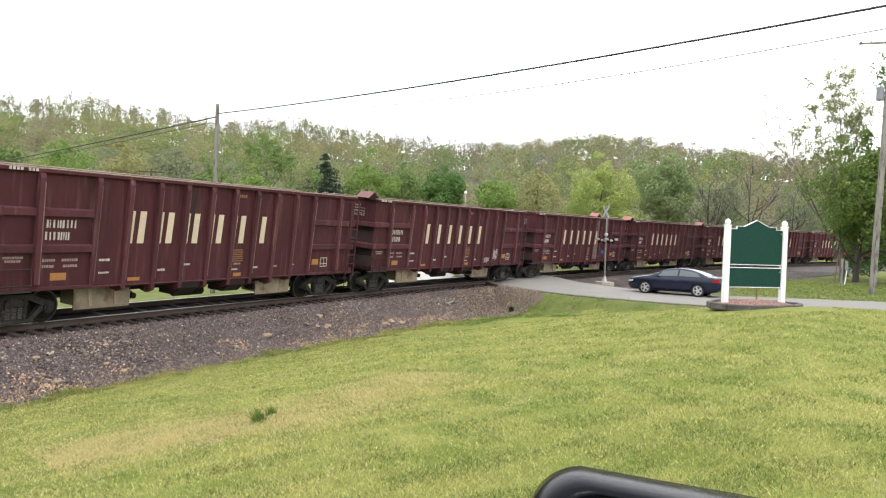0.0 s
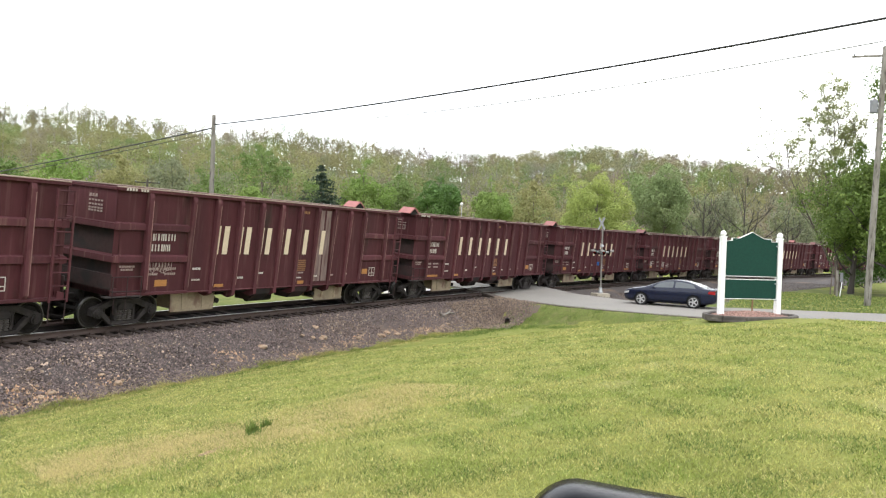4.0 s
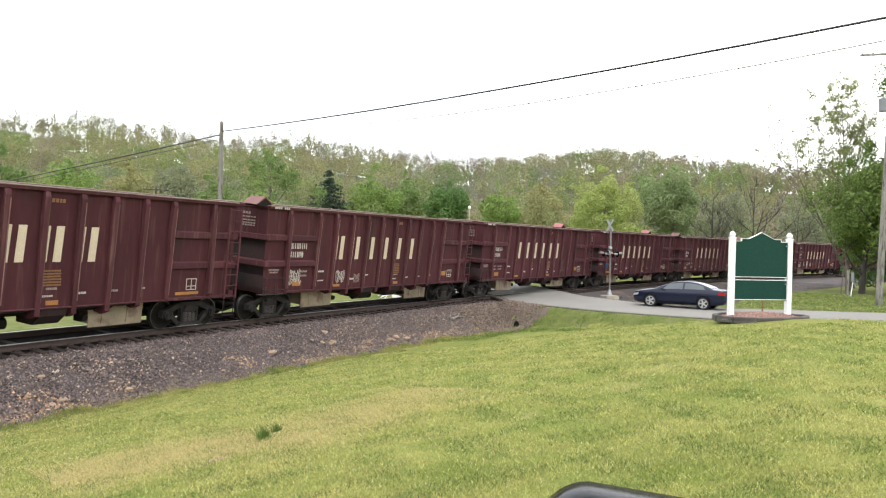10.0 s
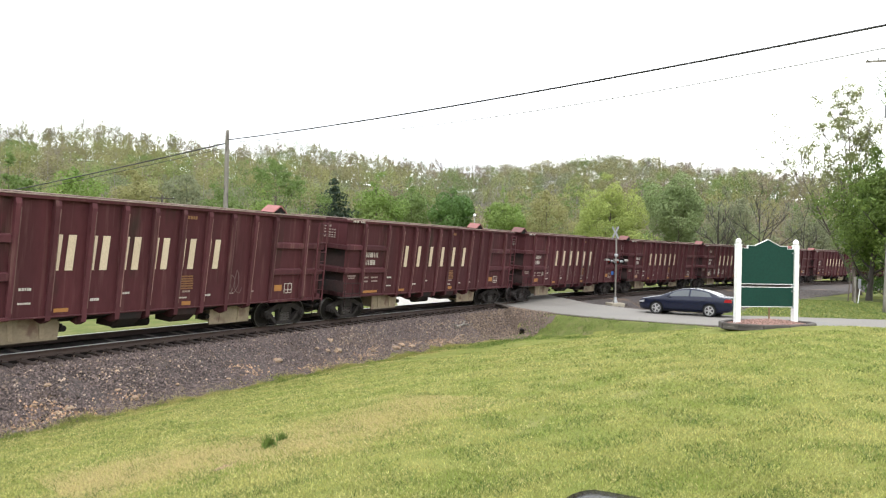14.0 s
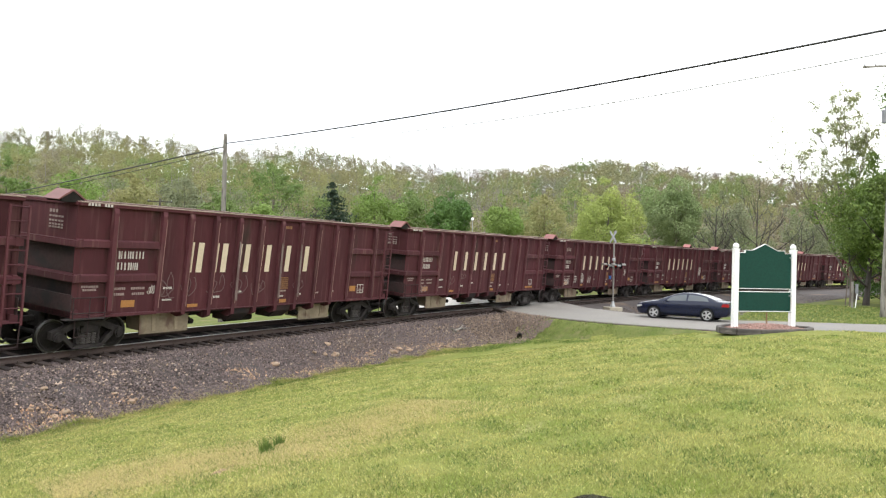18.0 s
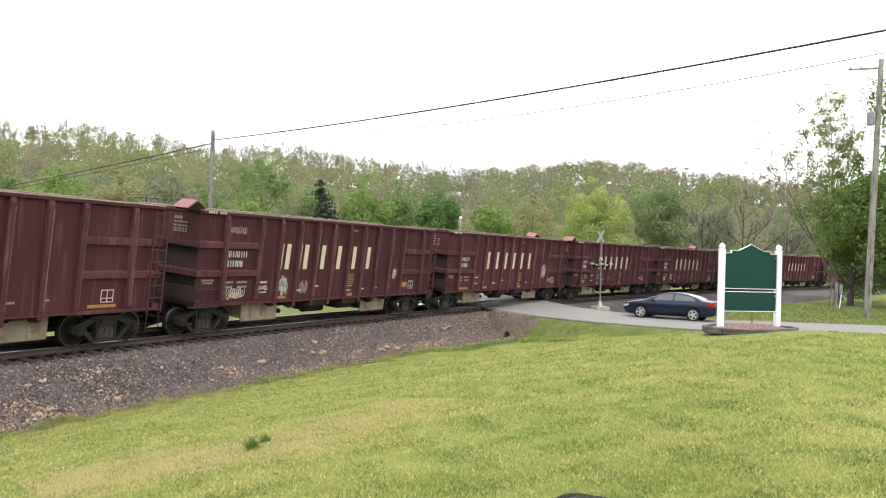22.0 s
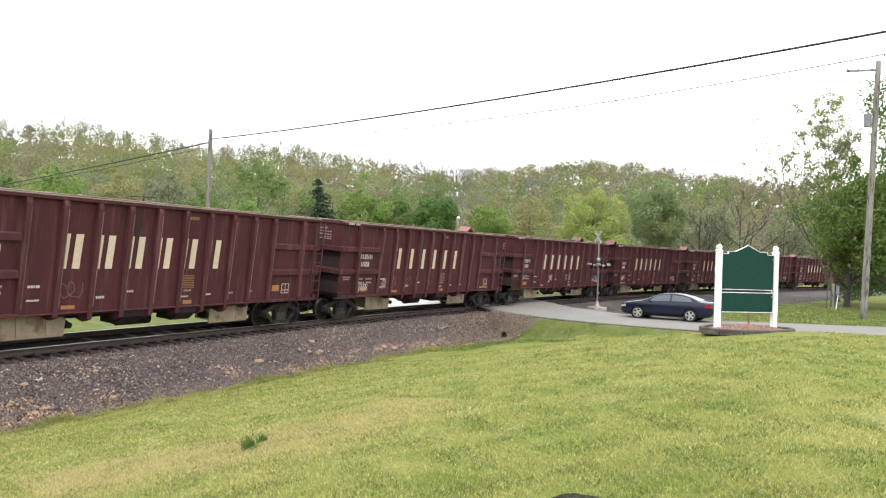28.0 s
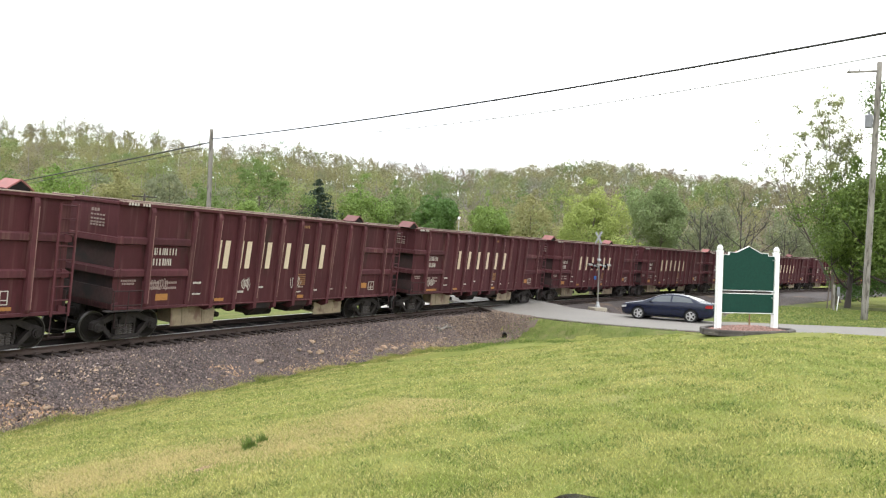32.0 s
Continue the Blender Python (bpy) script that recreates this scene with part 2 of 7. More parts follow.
WIRE = material("black_cable", (0.02, 0.02, 0.022), 0.6, bump=0.0)
SIGN_GREEN = material("dark_green_sign_paint", (0.0050, 0.038, 0.027), 0.6, spec=0.18, second=(0.0058, 0.042, 0.030), scale=2.0, fine=30.0, bump=0.02)
SIGN_WHITE = material("white_paint", (0.80, 0.80, 0.80), 0.5, second=(0.74, 0.74, 0.73), scale=3.0, fine=30.0, bump=0.02)
PINK_GRAVEL = material("pink_gravel", (0.32, 0.19, 0.155), 0.95, second=(0.24, 0.15, 0.125), scale=6.0, fine=30.0, bump=0.8, per="island", amount=0.2)
GALV = material("galvanised_steel", (0.42, 0.43, 0.44), 0.45, 0.6, second=(0.32, 0.33, 0.34), scale=5.0, fine=30.0, bump=0.05)
MAST = material("dull_mast_paint", (0.24, 0.225, 0.205), 0.6, 0.3, second=(0.15, 0.135, 0.12), scale=4.0, fine=30.0, bump=0.05)
BLUE_SIGN = material("blue_notice", (0.03, 0.16, 0.50), 0.5, bump=0.0)
BLACK_PLASTIC = material("black_plastic", (0.005, 0.0053, 0.006), 0.45, spec=0.05, bump=0.04, fine=120.0)
CAR_PAINT = material("dark_blue_car_paint", (0.0080, 0.0115, 0.029), 0.2, 0.2, second=(0.0088, 0.0125, 0.032), scale=1.0, fine=200.0, bump=0.0)
CAR_GLASS = material("tinted_car_glass", (0.034, 0.042, 0.048), 0.05, 0.0, second=(0.060, 0.070, 0.074), scale=1.0, fine=50.0, bump=0.0, spec=0.9)
MIRROR_PLASTIC = material("glossy_black_plastic", (0.004, 0.0045, 0.007), 0.20, spec=0.09, bump=0.03, fine=160.0)
DOOR_PAINT = material("dark_maroon_car_paint", (0.030, 0.008, 0.009), 0.3, 0.1, second=(0.022, 0.008, 0.009), scale=1.0, fine=120.0, bump=0.02)
RUBBER = material("tyre_rubber", (0.016, 0.016, 0.017), 0.85, bump=0.2)
ALLOY = material("alloy_wheel", (0.60, 0.60, 0.60), 0.35, 0.6, bump=0.0)
RED_LENS = material("red_lens", (0.30, 0.010, 0.014), 0.2, bump=0.0)
CLEAR_LENS = material("clear_lens", (0.42, 0.42, 0.42), 0.15, bump=0.0)
BARK = material("grey_brown_bark", (0.13, 0.105, 0.085), 0.95, second=(0.08, 0.066, 0.055), scale=1.5, fine=14.0, bump=0.6, stretch=(2, 2, 0.5))
DARK_BARK = material("dark_wet_bark", (0.062, 0.052, 0.045), 0.95, second=(0.040, 0.034, 0.030), scale=1.5, fine=14.0, bump=0.6, stretch=(2, 2, 0.5))
PALE_BARK = material("pale_bark", (0.30, 0.275, 0.25), 0.95, second=(0.20, 0.178, 0.16), scale=1.5, fine=14.0, bump=0.3)
LEAF_GREEN = leaf_material("fresh_green_leaves", (0.132, 0.196, 0.056), (0.166, 0.22, 0.07), amount=0.06, clear=0.32)
LEAF_DEEP = leaf_material("deep_green_leaves", (0.078, 0.15, 0.036), (0.098, 0.172, 0.043), clear=0.25)
# yellow and sage are greyed to carry the haze over the far hill
LEAF_YELLOW = leaf_material("yellow_green_leaves", (0.272, 0.262, 0.112), (0.240, 0.242, 0.100), amount=0.06, clear=0.35)
LEAF_SAGE = leaf_material("sage_green_leaves", (0.205, 0.222, 0.132), (0.180, 0.208, 0.112), amount=0.06, clear=0.35)
LEAF_BUD = leaf_material("brown_budding_leaves", (0.245, 0.205, 0.145), (0.235, 0.210, 0.128), amount=0.06, clear=0.35)
LEAF_TWIG = leaf_material("bare_grey_twigs", (0.215, 0.190, 0.172), (0.235, 0.200, 0.178), clear=0.1)
LEAF_HILL_LIGHT = leaf_material("light_green_hill_leaves", (0.205, 0.245, 0.086), (0.240, 0.268, 0.102), amount=0.06, clear=0.3)
LEAF_OLIVE = leaf_material("olive_young_leaves", (0.212, 0.206, 0.096), (0.240, 0.226, 0.112), amount=0.06, clear=0.3)
LEAF_RUSSET = leaf_material("russet_budding_leaves", (0.240, 0.190, 0.145), (0.215, 0.180, 0.135), amount=0.06, clear=0.3)
LEAF_BRIGHT = leaf_material("bright_green_leaves", (0.165, 0.25, 0.058), (0.205, 0.275, 0.075), clear=0.32)
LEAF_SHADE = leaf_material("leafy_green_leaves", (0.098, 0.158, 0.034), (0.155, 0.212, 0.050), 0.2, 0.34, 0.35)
LEAF_MAPLE = leaf_material("young_maple_leaves", (0.318, 0.368, 0.108), (0.285, 0.345, 0.100), 0.10, 0.4)
LEAF_FRESH = leaf_material("fresh_sage_leaves", (0.205, 0.268, 0.112), (0.235, 0.285, 0.128), 0.12, 0.35)
LEAF_AIRY = leaf_material("sparse_young_leaves", (0.290, 0.318, 0.145), (0.325, 0.338, 0.165), 0.15, 0.85)
LITTER = material("woodland_litter", (0.12, 0.095, 0.062), 0.95, second=(0.075, 0.085, 0.035), scale=0.08, fine=1.5, bump=0.3)
DULL_STONE = material("dull_shoulder_stone", (0.150, 0.122, 0.108), 0.95, second=(0.110, 0.092, 0.084), scale=2.0, fine=20.0, bump=0.2, per="island", amount=0.25)
LEAF_NEEDLE = leaf_material("dark_needles", (0.030, 0.048, 0.030), (0.040, 0.060, 0.036), clear=0.1)
GRASS_BLADE = leaf_material("grass_blades", (0.212, 0.258, 0.060), (0.395, 0.368, 0.130), 0.2, 0.45, 1.1)
GRASS_LIGHT = leaf_material("yellow_grass_blades", (0.46, 0.455, 0.165), (0.56, 0.51, 0.225), 0.18, 0.45, 2.0)
GRASS_DEEP = leaf_material("deep_green_grass_blades", (0.078, 0.128, 0.026), (0.125, 0.175, 0.040), 0.2, 0.35, 2.0)
CAN_GREY = material("weathered_can_paint", (0.20, 0.21, 0.225), 0.6, 0.0, second=(0.15, 0.15, 0.16), scale=2.0, fine=20.0, bump=0.05)
# paler red for the rib edges: light on the flange, put into the colour
LIT_EDGE = material("lit_rib_edge", (0.20, 0.120, 0.105), 0.75, second=(0.105, 0.046, 0.044), spec=0.18, scale=2.5, fine=14.0, bump=0.08, per="object", amount=0.2)
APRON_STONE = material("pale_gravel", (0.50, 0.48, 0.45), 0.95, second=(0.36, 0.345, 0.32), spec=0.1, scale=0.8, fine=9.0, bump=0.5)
VERGE = material("green_verge", (0.092, 0.118, 0.030), 0.95, second=(0.142, 0.150, 0.048), spec=0.1, scale=0.7, fine=4.0, bump=0.8, spread=0.3, stain=(0.150, 0.138, 0.064), stain_scale=0.9, stain_cut=0.55)
STRAW_BLADE = leaf_material("dry_grass_blades", (0.58, 0.47, 0.245), (0.47, 0.40, 0.175), 0.16, 0.5)
GRASS_TALL = leaf_material("tall_grass_blades", (0.110, 0.172, 0.038), (0.160, 0.205, 0.052), 0.22, 0.35, 1.5)


# soot on the wagon ends, with the shade of the recesses mixed into the colour
GRIME_SHADE = material("sooty_shaded_paint", (0.047, 0.0265, 0.0265), 0.85, spec=0.15, second=(0.034, 0.026, 0.025), scale=1.2, fine=9.0, bump=0.05, stain=(0.026, 0.022, 0.022), stain_scale=1.4, stain_cut=0.52)
# fouled gravel, with the shade under the train put into its colour
FOULED_SHADE = material("fouled_ballast_in_shade", (0.017, 0.013, 0.011), 0.95, second=(0.011, 0.009, 0.008), spec=0.1, scale=1.0, fine=16.0, bump=0.8, stain=(0.035, 0.027, 0.025), stain_scale=2.0, stain_cut=0.62)
DULL_STEEL = material("dull_steel", (0.10, 0.094, 0.09), 0.42, 0.8, second=(0.055, 0.052, 0.05), scale=6.0, fine=40.0, bump=0.0)


# ---------------------------------------------------------------- mesh helpers
def finish(name, bm, mat, smooth=False):
    bmesh.ops.recalc_face_normals(bm, faces=bm.faces)
    me = bpy.data.meshes.new(name)
    bm.to_mesh(me)
    bm.free()
    me.materials.append(mat)
    if smooth:
        me.shade_smooth()
    return me


def part(name, bm, mat, parent=None, label="", m=None, smooth=False):
    """Links a bmesh (or a finished mesh) as one mesh object under its thing."""
    me = bm if isinstance(bm, bpy.types.Mesh) else finish(name, bm, mat, smooth)
    ob = new(name, me)
    if parent is not None:
        ob.parent = parent
    if m is not None:
        ob.matrix_basis = m
    if label:
        tagged(ob, label)
    return ob


def thing(name, label, category, m=None, group="", kind=""):
    ob = new(name)
    ob.empty_display_size = 0.2
    if m is not None:
        ob.matrix_basis = m
    return tagged(ob, label, category, group, kind)


def box(bm, c, s, rot=None, bevel=0.0):
    r = bmesh.ops.create_cube(bm, size=1, matrix=Matrix.Translation(c) @ (rot or Matrix()) @ Matrix.Diagonal((*s, 1)))
    if bevel:
        edges = list({e for v in r["verts"] for e in v.link_edges})
        bmesh.ops.bevel(bm, geom=edges, offset=bevel, segments=1, affect="EDGES")
    return bm


def beam(bm, a, b, w, h, bevel=0.0):
    a, b = Vector(a), Vector(b)
    d = b - a
    rot = d.to_track_quat("X", "Z").to_matrix().to_4x4()
    return box(bm, (a + b) / 2, (d.length, w, h), rot, bevel)


def rod(bm, a, b, r, n=8, r2=None):
    a, b = Vector(a), Vector(b)
    d = b - a
    bmesh.ops.create_cone(bm, cap_ends=True, segments=n, radius1=r, radius2=r if r2 is None else r2, depth=d.length,
                          matrix=Matrix.Translation((a + b) / 2) @ d.to_track_quat("Z", "Y").to_matrix().to_4x4())
    return bm


def slab(bm, pts, axis, lo, hi):
    """A flat outline, given in two axes, pulled out along the third."""
    def at(p, k):
        q = list(p)
        q.insert("xyz".index(axis), k)
        return bm.verts.new(q)
    a, b = [at(p, lo) for p in pts], [at(p, hi) for p in pts]
    bm.faces.new(a)
    bm.faces.new(b[::-1])
    for i in range(len(pts)):
        j = (i + 1) % len(pts)
        bm.faces.new((a[i], b[i], b[j], a[j]))
    return bm


def lathe(bm, profile, n=16, c=(0, 0, 0)):
    """Rings (radius, height) turned round the upright axis."""
    rings = []
    for r, z in profile:
        rings.append([bm.verts.new((c[0] + r * math.cos(2 * math.pi * i / n), c[1] + r * math.sin(2 * math.pi * i / n), c[2] + z)) for i in range(n)])
    for a, b in zip(rings, rings[1:]):
        for i in range(n):
            bm.faces.new((a[i], a[(i + 1) % n], b[(i + 1) % n], b[i]))
    bm.faces.new(rings[0][::-1])
    bm.faces.new(rings[-1])
    return bm


def B():
    return bmesh.new()


def mesh_np(name, verts, faces, mat, smooth=False):
    """A mesh from numpy arrays; faces all with the same number of corners."""
    me = bpy.data.meshes.new(name)
    k = faces.shape[1]
    me.vertices.add(len(verts))
    me.vertices.foreach_set("co", verts.astype(np.float32).ravel())
    me.loops.add(faces.size)
    me.loops.foreach_set("vertex_index", faces.astype(np.int32).ravel())
    me.polygons.add(len(faces))
    me.polygons.foreach_set("loop_start", np.arange(0, faces.size, k, dtype=np.int32))
    me.update(calc_edges=True)
    me.validate()
    me.materials.append(mat)
    if smooth:
        me.shade_smooth()
    return me


# ---------------------------------------------------------------- the plan: a curved, banked track
TRACK_D, TRACK_K, BANK = 19.53, 0.00322, 0.0833


def track_at(s):
    """Place and heading of the centre line, s metres along it."""
    return math.sin(TRACK_K * s) / TRACK_K, TRACK_D - (1 - math.cos(TRACK_K * s)) / TRACK_K, -TRACK_K * s


def track_point(s, lat, z=0.0, banked=True):
    """lat: metres from the centre line towards the camera's side."""
    x, y, a = track_at(s)
    if banked:
        lat, z = lat * math.cos(BANK) + z * math.sin(BANK), z * math.cos(BANK) - lat * math.sin(BANK)
    return Vector((x + lat * math.sin(a), y - lat * math.cos(a), z))


def lat_of(x, y):
    """Distance from the centre line, towards the camera's side, and the way along it (numpy)."""
    cyy = TRACK_D - 1 / TRACK_K
    return 1 / TRACK_K - np.hypot(x, y - cyy), np.arctan2(x, y - cyy) / TRACK_K


ROAD = [(62.0, 46.0), (55.0, 30.0), (49.0, 21.0), (45.2, 15.0), (41.3, 10.0), (39.9, 6.0), (39.9, 2.5), (41.5, -1.5), (43.2, -6.0), (45.5, -12.0), (50.0, -22.0), (64.0, -44.0)]
ROAD_HALF = 3.4


def smooth_line(pts, step=0.5):
    out = []
    for i in range(len(pts) - 1):
        p0, p1, p2, p3 = (Vector(pts[max(0, min(len(pts) - 1, i + k))]) for k in (-1, 0, 1, 2))
        n = max(2, int((p2 - p1).length / step))
        for j in range(n):
            t = j / n
            out.append(0.5 * (2 * p1 + (p2 - p0) * t + (2 * p0 - 5 * p1 + 4 * p2 - p3) * t * t + (3 * p1 - p0 - 3 * p2 + p3) * t ** 3))
    return out + [Vector(pts[-1])]


ROAD_LINE = smooth_line(ROAD)


def road_distance(x, y):
    d = np.full(x.shape, 1e9)
    for p in ROAD_LINE:
        d = np.minimum(d, np.hypot(x - p.x, y - p.y))
    return d


def ease(a, b, v):
    t = np.clip((v - a) / (b - a), 0, 1)
    return t * t * (3 - 2 * t)


RIDGE_AZ = np.array([-40.0, -15, -5, 0, 4.3, 8.1, 12.9, 16.2, 22.5, 28.8, 35.9, 41.2, 45, 50.4, 55.4, 70, 95])
RIDGE_EL = np.array([4.2, 4.8, 5.3, 5.8, 6.3, 6.9, 7.4, 7.1, 6.55, 7.0, 7.75, 7.4, 7.85, 8.1, 7.6, 7.6, 6.3])
RIDGE_R = 330.0


def road_level(x, y):
    """The road leans with the banked track where it crosses, and runs on level with its lower side."""
    lat, s = lat_of(x, y)
    return -0.018 - 0.0833 * np.clip(lat, -2.5, 2.2)


def lawn_height(x, y):
    """Bare lie of the land, without road and ballast."""
    lat, s = lat_of(x, y)
    right = ease(5.0, 0.5, y)
    crest = 1.37 - 1.62 * ease(20.2 - 1.4 * right, 29.5 - 3.0 * right, x + 0.10 * y)
    u = np.clip(y / np.maximum(y + lat - 4.25, 1.0), 0, 1)
    near = crest - (crest + 1.345) * u ** 1.2
    far = -1.25 + 0.35 * ease(12, 30, -lat)
    z = np.where(lat > 0, near, far)
    flat = ease(40, 47, x) * ease(4.5, 8.5, lat)
    z = z + flat * (-0.28 - z)
    r, az = np.hypot(x, y), np.degrees(np.arctan2(y, x))
    top = RIDGE_R * np.tan(np.radians(np.interp(az, RIDGE_AZ, RIDGE_EL))) - np.interp(az, [12, 34], [8.4, 12.6])
    hill = ease(90, RIDGE_R, r) * top * ease(8, 60, -lat)
    return z + hill


def ground_height(x, y):
    z = lawn_height(x, y)
    lat, s = lat_of(x, y)
    # under the ballast the ground stays low
    z = np.where((lat > -4.6) & (lat < 4.0), np.minimum(z, -1.5), z)
    d = road_distance(x, y)
    near_road = 1 - ease(ROAD_HALF + 0.3, ROAD_HALF + 2.4, d)
    sunk = 0.05 + 0.33 * ease(2.1, 1.6, lat) * ease(-3.0, -2.2, lat)
    z = z + near_road * (road_level(x, y) - sunk - z) * (np.hypot(x, y) < 90)
    return z


def ground_z(x, y):
    return float(ground_height(np.array([float(x)]), np.array([float(y)]))[0])


def build_ground():
    xs = np.concatenate([np.arange(-1400, -60, 60.0), np.arange(-60, -12, 3.0), np.arange(-12, 80, 0.5), np.arange(80, 140, 3.0), np.arange(140, 460, 12.0), np.arange(460, 2000, 90.0)])
    ys = np.concatenate([np.arange(-1400, -60, 60.0), np.arange(-60, -12, 3.0), np.arange(-12, 34, 0.5), np.arange(34, 90, 3.0), np.arange(90, 460, 12.0), np.arange(460, 2000, 90.0)])
    X, Y = np.meshgrid(xs, ys)
    Z = ground_height(X.ravel(), Y.ravel())
    rng = np.random.default_rng(3)
    Z = Z + rng.normal(0, 0.003, Z.shape)
    nx, ny = len(xs), len(ys)
    idx = np.arange(nx * ny).reshape(ny, nx)
    f = np.stack([idx[:-1, :-1], idx[:-1, 1:], idx[1:, 1:], idx[1:, :-1]], -1).reshape(-1, 4)
    tagged(new("ground", mesh_np("ground", np.stack([X.ravel(), Y.ravel(), Z], 1), f, LAWN, True)),
           "mown green and yellow lawn sloping to the railway ditch", "ground", kind="structure")


build_ground()


def strip(name, line, half, z, mat, thick=0.12, wobble=0.0):
    """A paved band along a line, with thickness."""
    bm = B()
    rows = []
    rng = random.Random(5)
    for i, p in enumerate(line):
        q = line[min(i + 1, len(line) - 1)] - line[max(i - 1, 0)]
        nrm = Vector((-q.y, q.x)).normalized()
        l, r = p + nrm * (half + rng.uniform(-wobble, wobble)), p - nrm * (half + rng.uniform(-wobble, wobble))
        zz = z(p) if callable(z) else z
        rows.append([bm.verts.new((l.x, l.y, zz - thick)), bm.verts.new((l.x, l.y, zz)), bm.verts.new((p.x, p.y, zz + 0.012)), bm.verts.new((r.x, r.y, zz)), bm.verts.new((r.x, r.y, zz - thick))])
    for a, b in zip(rows, rows[1:]):
        for k in range(4):
            bm.faces.new((a[k], a[k + 1], b[k + 1], b[k]))
    return part(name, bm, mat)


tagged(strip("road", ROAD_LINE, ROAD_HALF, lambda p: float(road_level(np.array([p.x]), np.array([p.y]))[0]), ASPHALT, wobble=0.08), "pale worn asphalt lane over the level crossing", "road", kind="structure")


def road_edge():
    """The broken, muddy edge of the asphalt on the lawn's side."""
    line = [p for p in ROAD_LINE if 3.5 < p.y < 15.5]
    out = []
    for i, p in enumerate(line):
        q = line[min(i + 1, len(line) - 1)] - line[max(i - 1, 0)]
        n = Vector((q.y, -q.x)).normalized()
        out.append(p + n * (-1 if n.x > 0 else 1) * (ROAD_HALF + 0.10))
    return out


tagged(strip("road_edge", road_edge(), 0.24, lambda p: float(road_level(np.array([p.x]), np.array([p.y]))[0]) - 0.015, MUD, wobble=0.09), "dark muddy edge of the asphalt lane", "road", kind="structure")


# ---------------------------------------------------------------- railway track
def swept(name, s0, s1_, step, outline, mat, banked=True, lift=None):
    """An outline (lat, z) drawn along the track."""
    n = max(2, int((s1_ - s0) / step))
    V, k = [], len(outline)
    for i in range(n + 1):
        s = s0 + (s1_ - s0) * i / n
        for lat, z in outline:
            V.append(track_point(s, lat, z, banked)[:])
    F = [(i * k + j, i * k + (j + 1) % k, (i + 1) * k + (j + 1) % k, (i + 1) * k + j) for i in range(n) for j in range(k)]
    return mesh_np(name, np.array(V), np.array(F), mat)


def build_track():
    tr = thing("railway_track", "steel rails on dark wooden ties in a banked curve", "track", kind="structure")
    for side in (-1, 1):
        c = side * 0.7525
        prof = [(c - 0.075, -0.17), (c + 0.075, -0.17), (c + 0.075, -0.155), (c + 0.012, -0.13), (c + 0.010, -0.045), (c + 0.036, -0.035),
                (c + 0.036, -0.006), (c - 0.036, -0.006), (c - 0.036, -0.035), (c - 0.010, -0.045), (c - 0.012, -0.13), (c - 0.075, -0.155)]
        rail = part("rail", swept("rail", -60, 420, 2.0, prof, RAIL_SIDE), None, tr)
        part("rail_head", swept("rail_head", -60, 420, 2.0, [(c - 0.034, -0.006), (c + 0.034, -0.006), (c + 0.030, 0.0), (c - 0.030, 0.0)], TREAD), None, rail, "worn bright running surface")
    bm = B()
    box(bm, (0, 0, 0), (0.23, 2.6, 0.17), bevel=0.012)
    me = finish("tie", bm, TIE)
    rng = random.Random(8)
    s = 2.0
    while s < 140:
        p = track_point(s, rng.uniform(-0.05, 0.05), -0.262 + rng.uniform(-0.012, 0.006))
        part("tie", me, TIE, tr, m=Matrix.Translation(p) @ Matrix.Rotation(-TRACK_K * s + rng.uniform(-0.02, 0.02), 4, "Z") @ Matrix.Rotation(BANK, 4, "X"))
        s += 0.52
    # plates and spikes on the near rail
    bm = B()
    box(bm, (0, 0, 0), (0.18, 0.34, 0.02))
    for dx, dy in ((-0.05, -0.11), (0.05, 0.11)):
        box(bm, (dx, dy, 0.025), (0.025, 0.04, 0.05))
    pl = finish("tie_plate", bm, RAIL_SIDE)
    for i in range(100):
        s = 2.0 + 0.52 * i
        part("tie_plate", pl, RAIL_SIDE, tr, m=Matrix.Translation(track_point(s, 0.7525, -0.167)) @ Matrix.Rotation(-TRACK_K * s, 4, "Z") @ Matrix.Rotation(BANK, 4, "X"))


build_track()

BED = [(-6.2, -1.75), (-4.6, -1.25), (-1.75, -0.27), (1.70, -0.25), (2.15, -0.33), (3.3, -0.78), (4.2, -0.975), (4.6, -1.15), (5.0, -1.8), (-6.2, -1.9)]


def build_bed():
    n, k = 560, len(BED)
    rng = np.random.default_rng(4)
    V = []
    for i in range(n + 1):
        s = -50 + i * 0.6
        for lat, z in BED:
            p = track_point(s, lat, z + rng.normal(0, 0.02))
            if abs(lat) < 1.8:
                p = track_point(s, lat, z)
            V.append(p[:])
    F = [(i * k + j, i * k + (j + 1) % k, (i + 1) * k + (j + 1) % k, (i + 1) * k + j) for i in range(n) for j in range(k)]
    tagged(new("ballast_bed", mesh_np("ballast_bed", np.array(V), np.array(F), BALLAST)), "purple-grey crushed stone bank under the railway track", "ballast", kind="structure")


build_bed()
# fouling near the rail; the sheet's near-black also paints the train's shade
tagged(new("fouled_ballast", swept("fouled_ballast", -50, 240, 1.0, [(-2.7, -0.75), (0.92, -0.36), (0.98, -0.285), (0.80, -0.205), (0.62, -0.183), (-1.0, -0.180), (-1.75, -0.215), (-2.7, -0.55)], FOULED_SHADE)), "fouled gravel between the ties, coloured darker for the train's shade", "ballast", kind="structure")


def bed_point(s, lat):
    lats, zs = [b[0] for b in BED[:8]], [b[1] for b in BED[:8]]
    return track_point(s, lat, float(np.interp(lat, lats, zs)) + 0.02)


